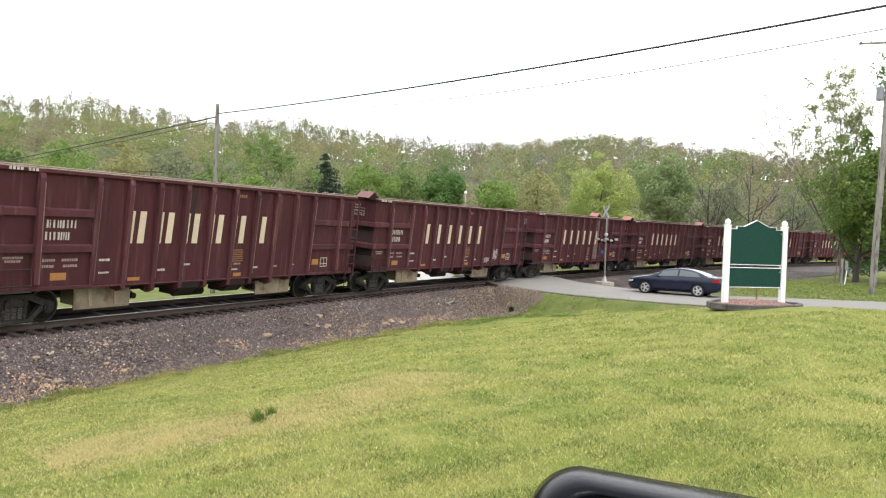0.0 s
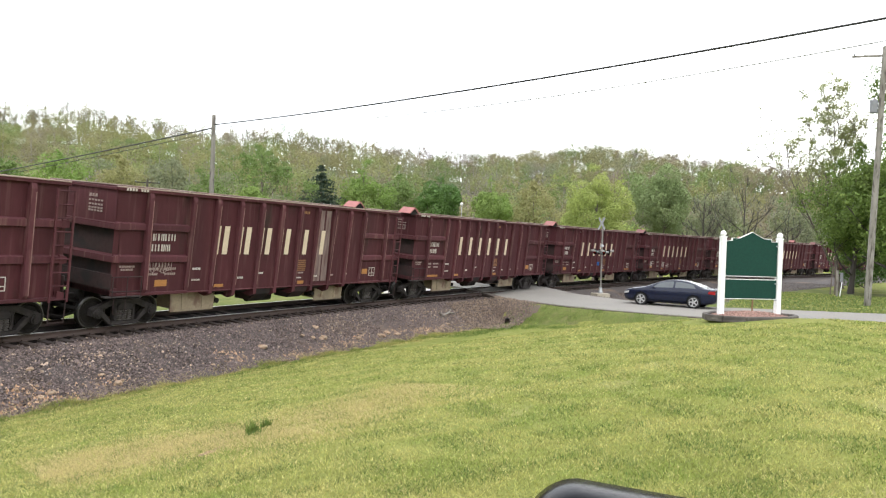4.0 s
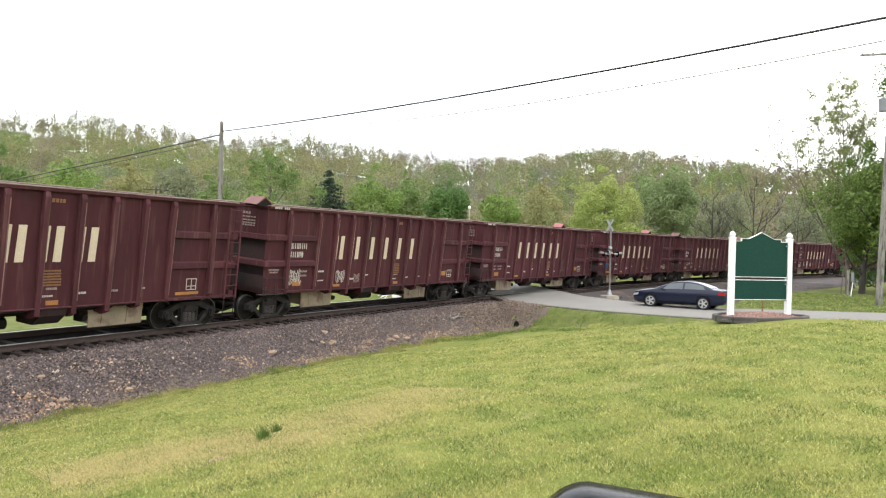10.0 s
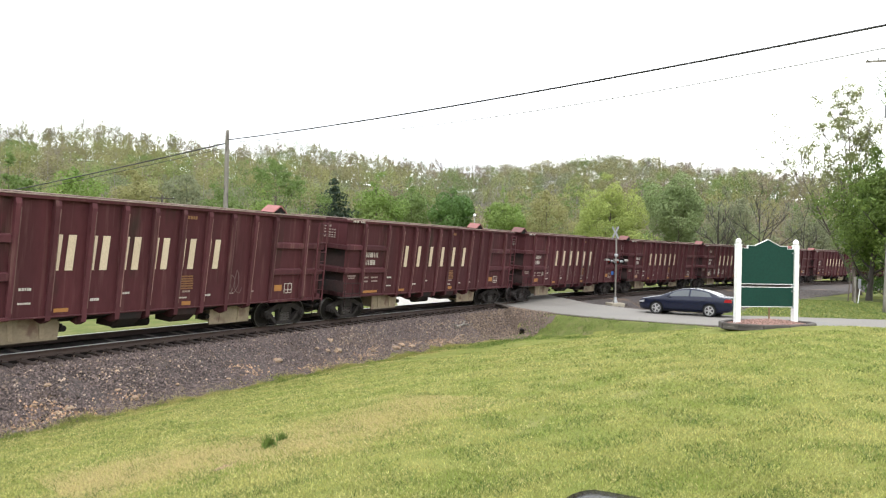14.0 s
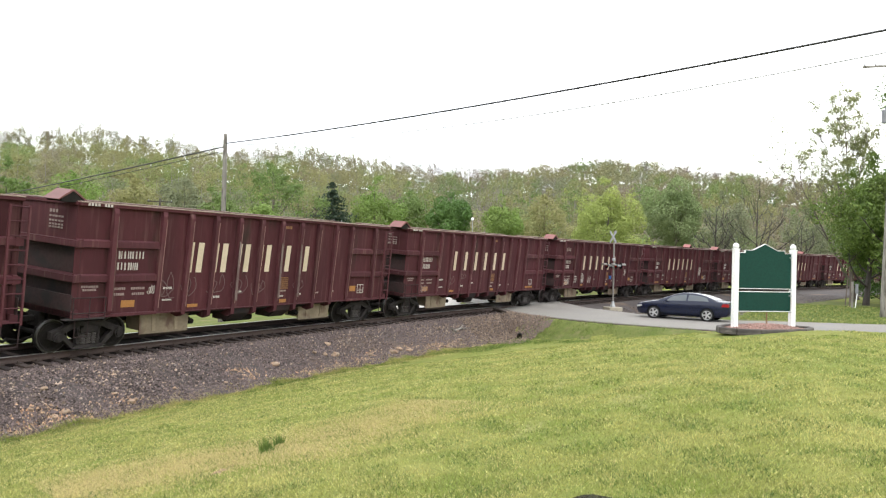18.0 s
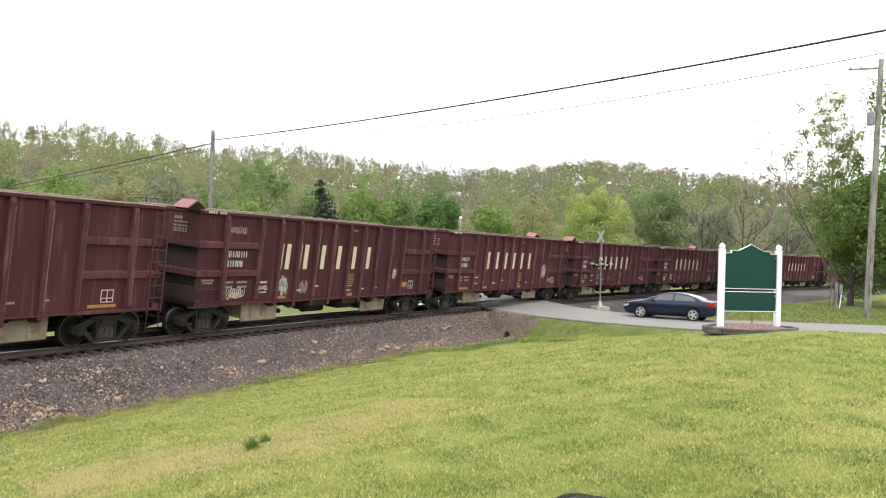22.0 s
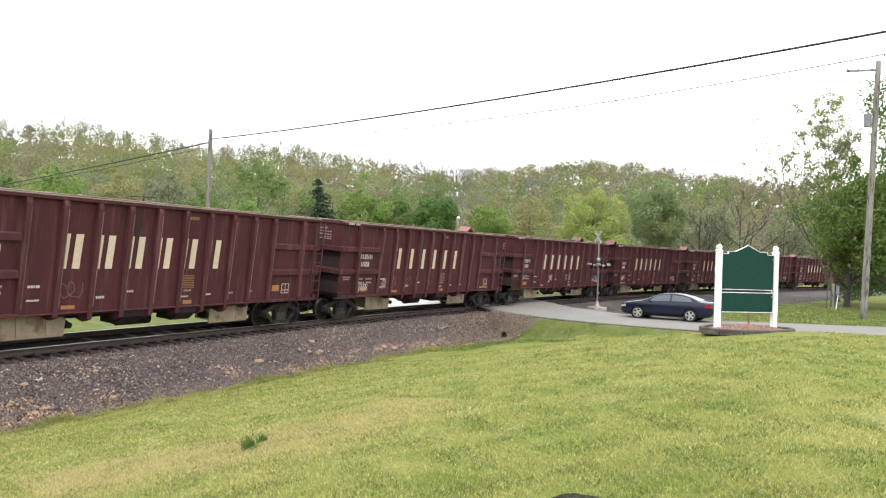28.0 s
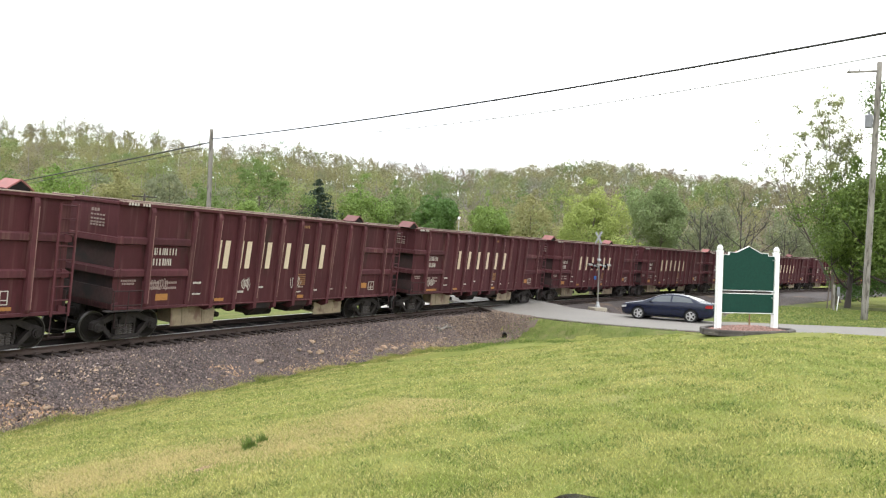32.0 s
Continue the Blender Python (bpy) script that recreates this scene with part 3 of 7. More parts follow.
def build_stones():
    """Loose ballast, thickest near the camera, in many sizes; the tie ends stand out of it."""
    rng = np.random.default_rng(11)
    base = np.array([(1, 0, -0.3), (0.1, 1, -0.3), (-1, 0.1, -0.3), (0, -1, -0.3), (0.1, 0.05, 0.75)], float)
    tri = np.array([(0, 1, 4), (1, 2, 4), (2, 3, 4), (3, 0, 4)])
    count = 100000
    s = 6 + 46 * rng.random(count) ** 1.45
    lat = np.where(rng.random(count) < 0.985, rng.uniform(0.92, 4.3, count), rng.uniform(-1.2, 0.92, count))
    lats, zs = [b[0] for b in BED[:8]], [b[1] for b in BED[:8]]
    z = np.interp(lat, lats, zs) + rng.uniform(0.0, 0.03, count)
    ca, sa = math.cos(BANK), math.sin(BANK)
    lb, zb = lat * ca + z * sa, z * ca - lat * sa
    ang = -TRACK_K * s
    P = np.stack([np.sin(TRACK_K * s) / TRACK_K + lb * np.sin(ang), TRACK_D - (1 - np.cos(TRACK_K * s)) / TRACK_K - lb * np.cos(ang), zb], 1)
    size = rng.uniform(0.015, 0.038, count) * np.where(rng.random(count) < 0.95, 1.0, rng.uniform(1.3, 2.0, count))
    W = base[None] * (size[:, None, None] * rng.uniform(0.65, 1.35, (count, 5, 1)))
    a, b = rng.uniform(0, 6.28, count), rng.normal(0, 0.5, count)
    y1, z1 = W[..., 1] * np.cos(b)[:, None] - W[..., 2] * np.sin(b)[:, None], W[..., 1] * np.sin(b)[:, None] + W[..., 2] * np.cos(b)[:, None]
    x2, y2 = W[..., 0] * np.cos(a)[:, None] - y1 * np.sin(a)[:, None], W[..., 0] * np.sin(a)[:, None] + y1 * np.cos(a)[:, None]
    V = np.stack([x2, y2, z1], -1) + P[:, None]

    def lay(name, label, lo, hi, mat):
        n = hi - lo
        tagged(new(name, mesh_np(name, V[lo:hi].reshape(-1, 3), (tri[None] + 5 * np.arange(n)[:, None, None]).reshape(-1, 3), mat)), label, "stones", kind="stuff")

    c1, c2 = int(count * 0.075), int(count * 0.088)
    # tan stones lie in drifts
    for k in range(0, int(c1 * 0.55), 60):
        V[k:k + 60] += (P[k] - P[k:k + 60])[:, None] * np.array((0.93, 0.93, 0.0))
    n2 = 800
    mid = rng.integers(0, 16, n2)
    ms, ml = rng.uniform(11, 33, 16), rng.uniform(3.0, 3.95, 16)
    s2, l2 = ms[mid] + rng.normal(0, 0.38, n2), np.clip(ml[mid] + rng.normal(0, 0.13, n2), 1.5, 4.15)
    Q = np.array([bed_point(float(p), float(q))[:] for p, q in zip(s2, l2)])
    D = base[None] * (rng.uniform(0.018, 0.055, n2)[:, None, None] * rng.uniform(0.6, 1.35, (n2, 5, 1)))
    turn = rng.uniform(0, 6.28, n2)[:, None]
    D = np.stack([D[..., 0] * np.cos(turn) - D[..., 1] * np.sin(turn), D[..., 0] * np.sin(turn) + D[..., 1] * np.cos(turn), D[..., 2]], -1) + Q[:, None]
    tagged(new("orange_stones", mesh_np("orange_stones", D.reshape(-1, 3), (tri[None] + 5 * np.arange(n2)[:, None, None]).reshape(-1, 3), ORANGE_STONE)), "orange-brown sandstone pieces in drifts on the bank", "stones", kind="stuff")
    lay("tan_stones", "tan and orange stones among the ballast", 0, c1, TAN_STONE)
    lay("pale_stones", "pale pinkish-grey stones among the ballast", c1, c2, PALE_STONE)
    lay("ballast_stones", "loose purple-grey crushed stones on the railway bank", c2, count, STONE)


build_stones()

# ---------------------------------------------------------------- gondola wagons
PITCH = 16.689
HALF = 7.52          # half the body's length
WIDE = 1.6           # half its width over the ribs
TOP, SILL = 4.17, 1.08
BAY = 1.053
RIBS = [-6.42] + [(-4.5 + i) * BAY for i in range(10)] + [6.42]
FIRST, LAST = -8, 18


def letter_blocks():
    """Six plain cream shapes, one to a bay: two leaning bars each."""
    out = []
    for i in range(6):
        for xa, xb in ((-0.35, -0.115), (0.055, 0.285)):
            bm = B()
            slab(bm, [(xa, 2.25), (xb, 2.25), (xb + 0.06, 3.19), (xa + 0.06, 3.19)], "y", -WIDE + 0.088, -WIDE + 0.08)
            me = finish("lettering", bm, CREAM)
            me.transform(Matrix.Translation((-3.35 + 1.042 * i, 0, 0)))
            out.append(me)
    return out


def bars(rows, y, mat, name):
    """Unreadable writing as plain bars: rows of (x0, x1, z, height), cut into short strokes."""
    bm = B()
    rng = random.Random(len(rows))
    for x0, x1, z, h in rows:
        x = x0
        while x < x1:
            w = rng.uniform(0.12, 0.26) * h if h > 0.1 else rng.uniform(0.5, 0.9) * h
            box(bm, (min(x + w / 2, x1), y, z), (w, 0.008, h))
            x += w + (h * rng.choice((0.16, 0.34)) if h > 0.1 else h * 0.3)
    return finish(name, bm, mat)


def build_side_frame():
    bm = B()
    # cast side frame: bearing pedestals, arched top member, slanting legs down to the spring seat, columns
    for sx in (-1, 1):
        slab(bm, [(sx * 0.76, 0.40), (sx * 0.82, 0.40), (sx * 0.84, 0.55), (sx * 1.03, 0.55), (sx * 1.06, 0.38), (sx * 1.13, 0.40), (sx * 1.12, 0.60), (sx * 0.98, 0.66), (sx * 0.74, 0.64)], "y", -0.09, 0.09)
        slab(bm, [(sx * 0.36, 0.13), (sx * 0.50, 0.13), (sx * 0.83, 0.42), (sx * 0.79, 0.54), (sx * 0.70, 0.50)], "y", -0.08, 0.08)
        slab(bm, [(sx * 0.27, 0.22), (sx * 0.35, 0.22), (sx * 0.37, 0.78), (sx * 0.27, 0.78)], "y", -0.08, 0.08)
        slab(bm, [(sx * 0.34, 0.72), (sx * 0.74, 0.55), (sx * 0.98, 0.64), (sx * 0.46, 0.85)], "y", -0.085, 0.085)
        box(bm, (sx * 0.31, 0, 0.50), (0.05, 0.22, 0.30), bevel=0.01)
    slab(bm, [(-0.46, 0.73), (0.46, 0.73), (0.44, 0.86), (-0.44, 0.86)], "y", -0.10, 0.10)
    slab(bm, [(-0.50, 0.10), (0.50, 0.10), (0.42, 0.20), (-0.42, 0.20)], "y", -0.13, 0.13)
    return finish("side_frame", bm, CAST)


def build_springs():
    bm = B()
    for dx in (-0.17, 0.0, 0.17):
        for k in range(5):
            rod(bm, (dx, -0.05, 0.225 + k * 0.062), (dx, -0.05, 0.258 + k * 0.062), 0.082, 8)
            rod(bm, (dx, 0.07, 0.225 + k * 0.062), (dx, 0.07, 0.258 + k * 0.062), 0.075, 5)
        rod(bm, (dx, 0.0, 0.20), (dx, 0.0, 0.54), 0.055, 8)
    return finish("spring", bm, SPRING_STEEL)


def build_bolster_end():
    bm = B()
    slab(bm, [(-0.26, 0.54), (0.26, 0.54), (0.26, 0.66), (0.18, 0.73), (-0.18, 0.73), (-0.26, 0.66)], "y", -0.12, 0.12)
    return finish("bolster_end", bm, CAST)


def build_wheelset():
    bm = B()
    rod(bm, (0, -1.0, 0), (0, 1.0, 0), 0.075, 10)
    for sy in (-1, 1):
        # disc with hub, dished plate and rim
        n = 22
        prof = [(0.11, 0.05), (0.11, -0.03), (0.16, -0.035), (0.33, 0.0), (0.37, -0.055), (0.452, -0.055), (0.452, 0.052), (0.48, 0.055), (0.48, 0.085), (0.30, 0.085)]
        rings = []
        for r, w in prof:
            rings.append([bm.verts.new((r * math.cos(2 * math.pi * i / n), sy * (0.80 - w), r * math.sin(2 * math.pi * i / n))) for i in range(n)])
        for a, b in zip(rings, rings[1:]):
            for i in range(n):
                bm.faces.new((a[i], a[(i + 1) % n], b[(i + 1) % n], b[i]))
        for i in range(3):
            a = i * 2.094
            rod(bm, (0.24 * math.cos(a), sy * 0.80, 0.24 * math.sin(a)), (0.24 * math.cos(a), sy * 0.835, 0.24 * math.sin(a)), 0.022, 6)
    return finish("wheelset", bm, SOOT)


def build_tread(sy):
    bm = B()
    n = 22
    def ring(r, y):
        return [bm.verts.new((r * math.cos(2 * math.pi * i / n), sy * y, r * math.sin(2 * math.pi * i / n))) for i in range(n)]
    rs = [ring(0.4555, 0.752), ring(0.4555, 0.855), ring(0.425, 0.857)]
    for a, b in zip(rs, rs[1:]):
        for i in range(n):
            j = (i + 1) % n
            bm.faces.new((a[i], a[j], b[j], b[i]))
    return finish("wheel_tread", bm, DULL_STEEL)


SIDE_FRAME, SPRINGS, BOLSTER_END, WHEELSET, WHEEL_TREAD = build_side_frame(), build_springs(), build_bolster_end(), build_wheelset(), (build_tread(-1), build_tread(1))


def add_truck(wagon, x):
    bm = B()
    box(bm, (0, 0, 0.62), (0.36, 2.1, 0.26), bevel=0.03)
    rod(bm, (0, 0, 0.70), (0, 0, 0.98), 0.32, 14)
    truck = part("truck", bm, SOOT, wagon, "dusty cast steel four-wheel truck", m=pose(x, 0, 0))
    for sy in (-1, 1):
        part("side_frame", SIDE_FRAME, None, truck, m=pose(0, sy * 1.0, 0))
        tagged(part("spring", SPRINGS, None, truck, m=pose(0, sy * 1.0, 0)), kind="stuff")
        part("bolster_end", BOLSTER_END, None, truck, m=pose(0, sy * 1.0, 0))
        for sx in (-1, 1):
            cap = B()
            rod(cap, (0, 0, 0), (0, sy * 0.09, 0), 0.135, 14)
            rod(cap, (0, sy * 0.09, 0), (0, sy * 0.135, 0), 0.095, 12)
            for k in range(3):
                a = 2.094 * k + 0.5
                rod(cap, (0.055 * math.cos(a), sy * 0.135, 0.055 * math.sin(a)), (0.055 * math.cos(a), sy * 0.155, 0.055 * math.sin(a)), 0.018, 6)
            part("bearing_cap", cap, CAST, truck, m=pose(sx * 0.94, sy * 1.06, 0.457))
    for sx in (-1, 1):
        ws = part("wheelset", WHEELSET, None, truck, m=pose(sx * 0.94, 0, 0.457))
        for tread in WHEEL_TREAD:
            part("wheel_tread", tread, None, ws, "bright worn rim")
    return truck


def build_wagon():
    w = thing("gondola_wagon", "dark oxide-red ribbed steel gondola wagon rolling on the track", "freight wagon", group="wagons of the train")
    yin = WIDE - 0.10
    for sy in (-1, 1):
        bm = B()
        # side sheet, with its belly turned in between the trucks
        slab(bm, [(-HALF, SILL), (-4.9, SILL), (-4.9, 1.02), (4.9, 1.02), (4.9, SILL), (HALF, SILL), (HALF, TOP - 0.10), (-HALF, TOP - 0.10)], "y", sy * yin, sy * (yin - 0.02))
        part("side_panel", bm, RUST, w)
        bm = B()
        slab(bm, [(sy * yin, 1.10), (sy * (yin - 0.02), 1.10), (sy * 1.10, 0.84), (sy * 1.12, 0.84)], "x", -3.1, 3.1)
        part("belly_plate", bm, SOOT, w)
        bm = B()
        box(bm, (0, sy * (yin + 0.035), TOP - 0.05), (2 * HALF, 0.15, 0.10), bevel=0.015)
        part("top_chord", bm, RUST, w)
        bm = B()
        box(bm, (0, sy * (yin + 0.03), TOP + 0.012), (2 * HALF - 0.02, 0.17, 0.034), bevel=0.006)
        part("top_edge", bm, RUST_WORN, w, "rubbed bare upper edge")
        # ribs: tapered pressed posts with a foot that reaches below the sill
        for i, x in enumerate(RIBS):
            deep = 3 <= i <= 8
            foot = 0.80 if deep else (0.90 if 2 <= i <= 9 else 1.02)
            bm = B()
            ww, y1 = 0.075, WIDE + 0.062
            yb = yin + 0.06 if 1 <= i <= 10 else y1
            pts = [(sy * yin, TOP - 0.10), (sy * (yin + 0.125), TOP - 0.10), (sy * y1, TOP - 0.24), (sy * yb, SILL + 0.12), (sy * min(WIDE - 0.02, yb - 0.01), foot + 0.05), (sy * (yin - 0.16), foot - 0.05), (sy * (yin - 0.48), foot + 0.02), (sy * (yin - 0.50), 1.06), (sy * (yin - 0.02), SILL)]
            slab(bm, pts, "x", x - ww, x + ww)
            rib = part("rib", bm, RUST_RIB, w)
            # a pale strip down one edge paints the light the rib catches
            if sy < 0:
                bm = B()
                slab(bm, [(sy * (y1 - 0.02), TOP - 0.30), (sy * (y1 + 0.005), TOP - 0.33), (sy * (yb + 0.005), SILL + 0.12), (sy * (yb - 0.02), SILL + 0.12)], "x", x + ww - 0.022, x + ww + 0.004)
                part("rib_edge", bm, LIT_EDGE, rib, "edge painted lighter as if catching light")
        # horizontal stiffeners in the end bays
        for za in (3.05, 2.10):
            for xa, xb in ((-HALF, RIBS[0] - 0.085), (RIBS[0] + 0.085, RIBS[1] - 0.085), (RIBS[10] + 0.085, RIBS[11] - 0.085), (RIBS[11] + 0.085, HALF)):
                bm = B()
                slab(bm, [(sy * yin, za + 0.13), (sy * (yin + 0.09), za + 0.085), (sy * (yin + 0.09), za - 0.085), (sy * yin, za - 0.11)], "x", xa, xb)
                part("stiffener", bm, RUST_RIB, w)
        for xa, xb in ((-HALF, RIBS[1]), (RIBS[10], HALF)):
            bm = B()
            box(bm, ((xa + xb) / 2, sy * (yin + 0.03), SILL - 0.02), (abs(xb - xa), 0.13, 0.09), bevel=0.01)
            part("side_sill", bm, RUST_RIB, w)
        bm = B()
        box(bm, (0, sy * (yin + 0.025), 1.045), (9.8, 0.06, 0.035), bevel=0.005)
        part("sill_lip", bm, RUST_RIB, w)
        # dusty outlet boxes under the belly
        for sx in (-1, 1):
            bm = B()
            bx = -0.56 if sx > 0 else -0.06
            slab(bm, [(sx * 2.98 + bx, 0.33), (sx * 4.82 + bx, 0.33), (sx * 4.86 + bx, 1.06), (sx * 2.94 + bx, 1.06)], "y", sy * 1.08, sy * 1.04)
            slab(bm, [(sx * 3.06 + bx, 0.42), (sx * 4.72 + bx, 0.42), (sx * 4.76 + bx, 1.06), (sx * 3.02 + bx, 1.06)], "y", sy * 1.04, sy * 0.35)
            bxx = part("outlet_box", bm, BEIGE, w, "dusty beige sheet-steel chute box")
            for xx in (3.45, 4.3):
                bm = B()
                slab(bm, [(sx * (xx - 0.06) + bx, 0.40), (sx * (xx + 0.06) + bx, 0.40), (sx * (xx + 0.13) + bx, 1.02), (sx * (xx - 0.01) + bx, 1.02)], "y", sy * 1.08, sy * 1.10)
                part("box_rib", bm, BEIGE, bxx)
            bm = B()
            box(bm, (sx * 2.85 + bx, sy * 0.85, 0.62), (0.16, 0.25, 0.22), bevel=0.02)
            rod(bm, (sx * 2.85 + bx, sy * 0.9, 0.62), (sx * 2.85 + bx, sy * 1.12, 0.62), 0.09, 8)
            part("door_gear", bm, SOOT, w)
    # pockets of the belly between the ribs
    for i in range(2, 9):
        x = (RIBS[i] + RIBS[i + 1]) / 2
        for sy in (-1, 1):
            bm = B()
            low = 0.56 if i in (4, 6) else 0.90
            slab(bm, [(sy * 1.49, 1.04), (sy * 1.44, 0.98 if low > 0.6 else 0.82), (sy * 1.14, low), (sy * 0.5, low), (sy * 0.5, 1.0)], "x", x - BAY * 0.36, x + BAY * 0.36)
            # pockets get the dark soot-and-shade colour instead of the wagon's red
            part("belly_pocket", bm, GRIME_SHADE, w)
    bm = B()
    box(bm, (0, 0, 0.82), (14.6, 0.55, 0.34), bevel=0.02)
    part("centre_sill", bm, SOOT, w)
    bm = B()
    box(bm, (0, 0, 1.12), (2 * HALF - 0.1, 2 * yin - 0.05, 0.05))
    part("floor_plate", bm, INSIDE, w)
    # ends: a flush top, two set-back panels and ledges between them
    for sx in (-1, 1):
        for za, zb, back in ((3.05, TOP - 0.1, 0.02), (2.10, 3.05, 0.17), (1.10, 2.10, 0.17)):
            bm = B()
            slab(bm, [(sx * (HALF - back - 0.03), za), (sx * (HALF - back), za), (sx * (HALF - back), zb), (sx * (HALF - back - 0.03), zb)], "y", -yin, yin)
            # set-back panels: dirt plus painted shade; the flush top keeps the red
            part("end_panel", bm, RUST if back < 0.1 else GRIME_SHADE, w)
        for za in (3.05, 2.10, 1.14):
            bm = B()
            slab(bm, [(sx * (HALF - 0.17), za + 0.13), (sx * (HALF + 0.05), za + 0.085), (sx * (HALF + 0.05), za - 0.085), (sx * (HALF - 0.17), za - 0.11)], "y", -WIDE + 0.003, WIDE - 0.003)
            part("end_ledge", bm, RUST_RIB, w)
        bm = B()
        box(bm, (sx * (HALF - 0.02), 0, TOP - 0.05), (0.14, 2 * yin, 0.10), bevel=0.015)
        part("end_chord", bm, RUST, w)
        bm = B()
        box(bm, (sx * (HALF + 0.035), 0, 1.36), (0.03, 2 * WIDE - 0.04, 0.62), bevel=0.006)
        part("end_skirt", bm, GRIME_SHADE, w, "dusty lower end plate")
        # coupler with shank and knuckle
        bm = B()
        box(bm, (sx * (HALF + 0.22), 0, 0.84), (0.55, 0.16, 0.16), bevel=0.02)
        box(bm, (sx * (HALF + 0.56), 0.03 * sx, 0.84), (0.24, 0.32, 0.28), bevel=0.05)
        box(bm, (sx * (HALF - 0.05), 0, 0.84), (0.2, 0.5, 0.42), bevel=0.02)
        part("coupler", bm, SOOT, w)
        bm = B()
        pts = [(sx * (HALF + 0.05), -0.5, 0.70), (sx * (HALF + 0.30), -0.45, 0.42), (sx * (HALF + 0.60), -0.30, 0.30), (sx * (HALF + 0.83), -0.1, 0.34)]
        for a, b in zip(pts, pts[1:]):
            rod(bm, a, b, 0.035, 6)
        part("air_hose", bm, SOOT, w)
        add_truck(w, -6.60 if sx < 0 else 6.2)
    # ladder on the following end, both sides
    for sy in (-1, 1):
        xs_ = 7.36 if sy < 0 else -7.36
        bm = B()
        for dx in (-0.26, 0.26):
            beam(bm, (xs_ + dx, sy * (WIDE + 0.05), 0.98), (xs_ + dx, sy * (WIDE + 0.05), 3.98), 0.045, 0.055)
        lad = part("ladder", bm, RUST_RIB, w, "steel side ladder")
        bm = B()
        rod(bm, (xs_ - 0.26, sy * (WIDE + 0.05), 0), (xs_ + 0.26, sy * (WIDE + 0.05), 0), 0.02, 6)
        rung = finish("rung", bm, RUST_RIB)
        for k in range(9):
            part("rung", rung, None, lad, m=pose(0, 0, 1.05 + 0.36 * k))
        # stirrup step and railings at the leading corner
        bm = B()
        x0 = -7.2 * -sy
        for dx in (-0.2, 0.2):
            rod(bm, (x0 + dx, sy * (WIDE - 0.03), 1.05), (x0 + dx, sy * (WIDE - 0.03), 0.52), 0.016, 6)
        rod(bm, (x0 - 0.2, sy * (WIDE - 0.03), 0.52), (x0 + 0.2, sy * (WIDE - 0.03), 0.52), 0.016, 6)
        part("stirrup_step", bm, GRIME_SHADE, w)
        bm = B()
        ex = -HALF * -sy
        d = 1 if ex < 0 else -1
        box(bm, (ex + d * 0.35, sy * (WIDE - 0.02), 1.02), (1.2, 0.20, 0.035), bevel=0.005)
        part("corner_platform", bm, CAST, w)
    # low guard rail round the leading corner, and a stirrup under the ladder
    for sy in (-1, 1):
        e = -1 if sy < 0 else 1
        yo = sy * (WIDE + 0.07)
        xa, xb = e * (HALF + 0.03), e * (HALF - 0.95)
        for z in (1.18, 1.60):
            bm = B()
            rod(bm, (xa, yo - sy * 0.5, z), (xa, yo, z), 0.017, 6)
            rod(bm, (xa, yo, z), (xb, yo, z), 0.017, 6)
            part("guard_rail", bm, GRIME_SHADE, w, "bent steel guard rail")
        for x, y in ((xa, yo), ((xa + xb) / 2, yo), (xb, yo), (xa, yo - sy * 0.5)):
            bm = B()
            rod(bm, (x, y, 1.0), (x, y, 1.60), 0.015, 6)
            part("guard_post", bm, GRIME_SHADE, w)
        bm = B()
        for dx in (-0.24, 0.24):
            rod(bm, (-e * 7.36 + dx, sy * (WIDE + 0.04), 1.0), (-e * 7.36 + dx, sy * (WIDE + 0.02), 0.42), 0.016, 6)
        rod(bm, (-e * 7.36 - 0.24, sy * (WIDE + 0.02), 0.42), (-e * 7.36 + 0.24, sy * (WIDE + 0.02), 0.42), 0.016, 6)
        part("stirrup_step", bm, GRIME_SHADE, w)
    # brake rod and pipe under the belly
    bm = B()
    rod(bm, (-5.0, 0.62, 0.70), (5.0, 0.62, 0.70), 0.03, 6)
    rod(bm, (-0.9, -0.55, 0.55), (0.3, -0.55, 0.55), 0.16, 12)
    part("brake_gear", bm, SOOT, w)
    # markings on the camera's side
    yp = -yin - 0.004
    for me in letter_blocks():
        me.transform(Matrix.Translation((0, -(yin - WIDE + 0.088) - 0.004 + 0.0, 0)))
        part("lettering", me, None, w, "plain cream painted block")
    part("fleet_mark", bars([(-6.15, -5.28, 2.76, 0.21), (-6.17, -5.45, 2.44, 0.21)], yp, WHITE_MARK, "fleet_mark"), None, w, "white painted bars")
    part("load_mark", bars([(-6.2, -5.85, 1.80, 0.07), (-5.65, -5.2, 1.80, 0.07), (-6.2, -5.9, 1.64, 0.07), (-5.6, -5.2, 1.64, 0.07)], yp, FADED_MARK, "load_mark"), None, w)
    part("load_mark", bars([(-7.25, -6.75, 1.88, 0.06), (-7.2, -6.8, 1.79, 0.06)], yp, FADED_MARK, "load_mark"), None, w)
    part("small_mark", bars([(-2.45, -2.2, 1.44, 0.07), (-1.55, -1.2, 1.58, 0.06), (0.62, 0.95, 1.36, 0.05), (1.72, 1.95, 1.40, 0.06)], yp, WHITE_MARK, "small_mark"), None, w)
    part("small_mark", bars([(-4.5, -4.2, 1.78, 0.07), (-4.5, -4.15, 1.42, 0.05)], yp, WHITE_MARK, "small_mark"), None, w)
    bm = B()
    for k in range(8):
        if k != 4:
            box(bm, (-7.28 + 0.10 * k, -yin - 0.113, TOP - 0.045), (0.065, 0.006, 0.075))
    part("rim_mark", bm, WHITE_MARK, w, "white painted bars")
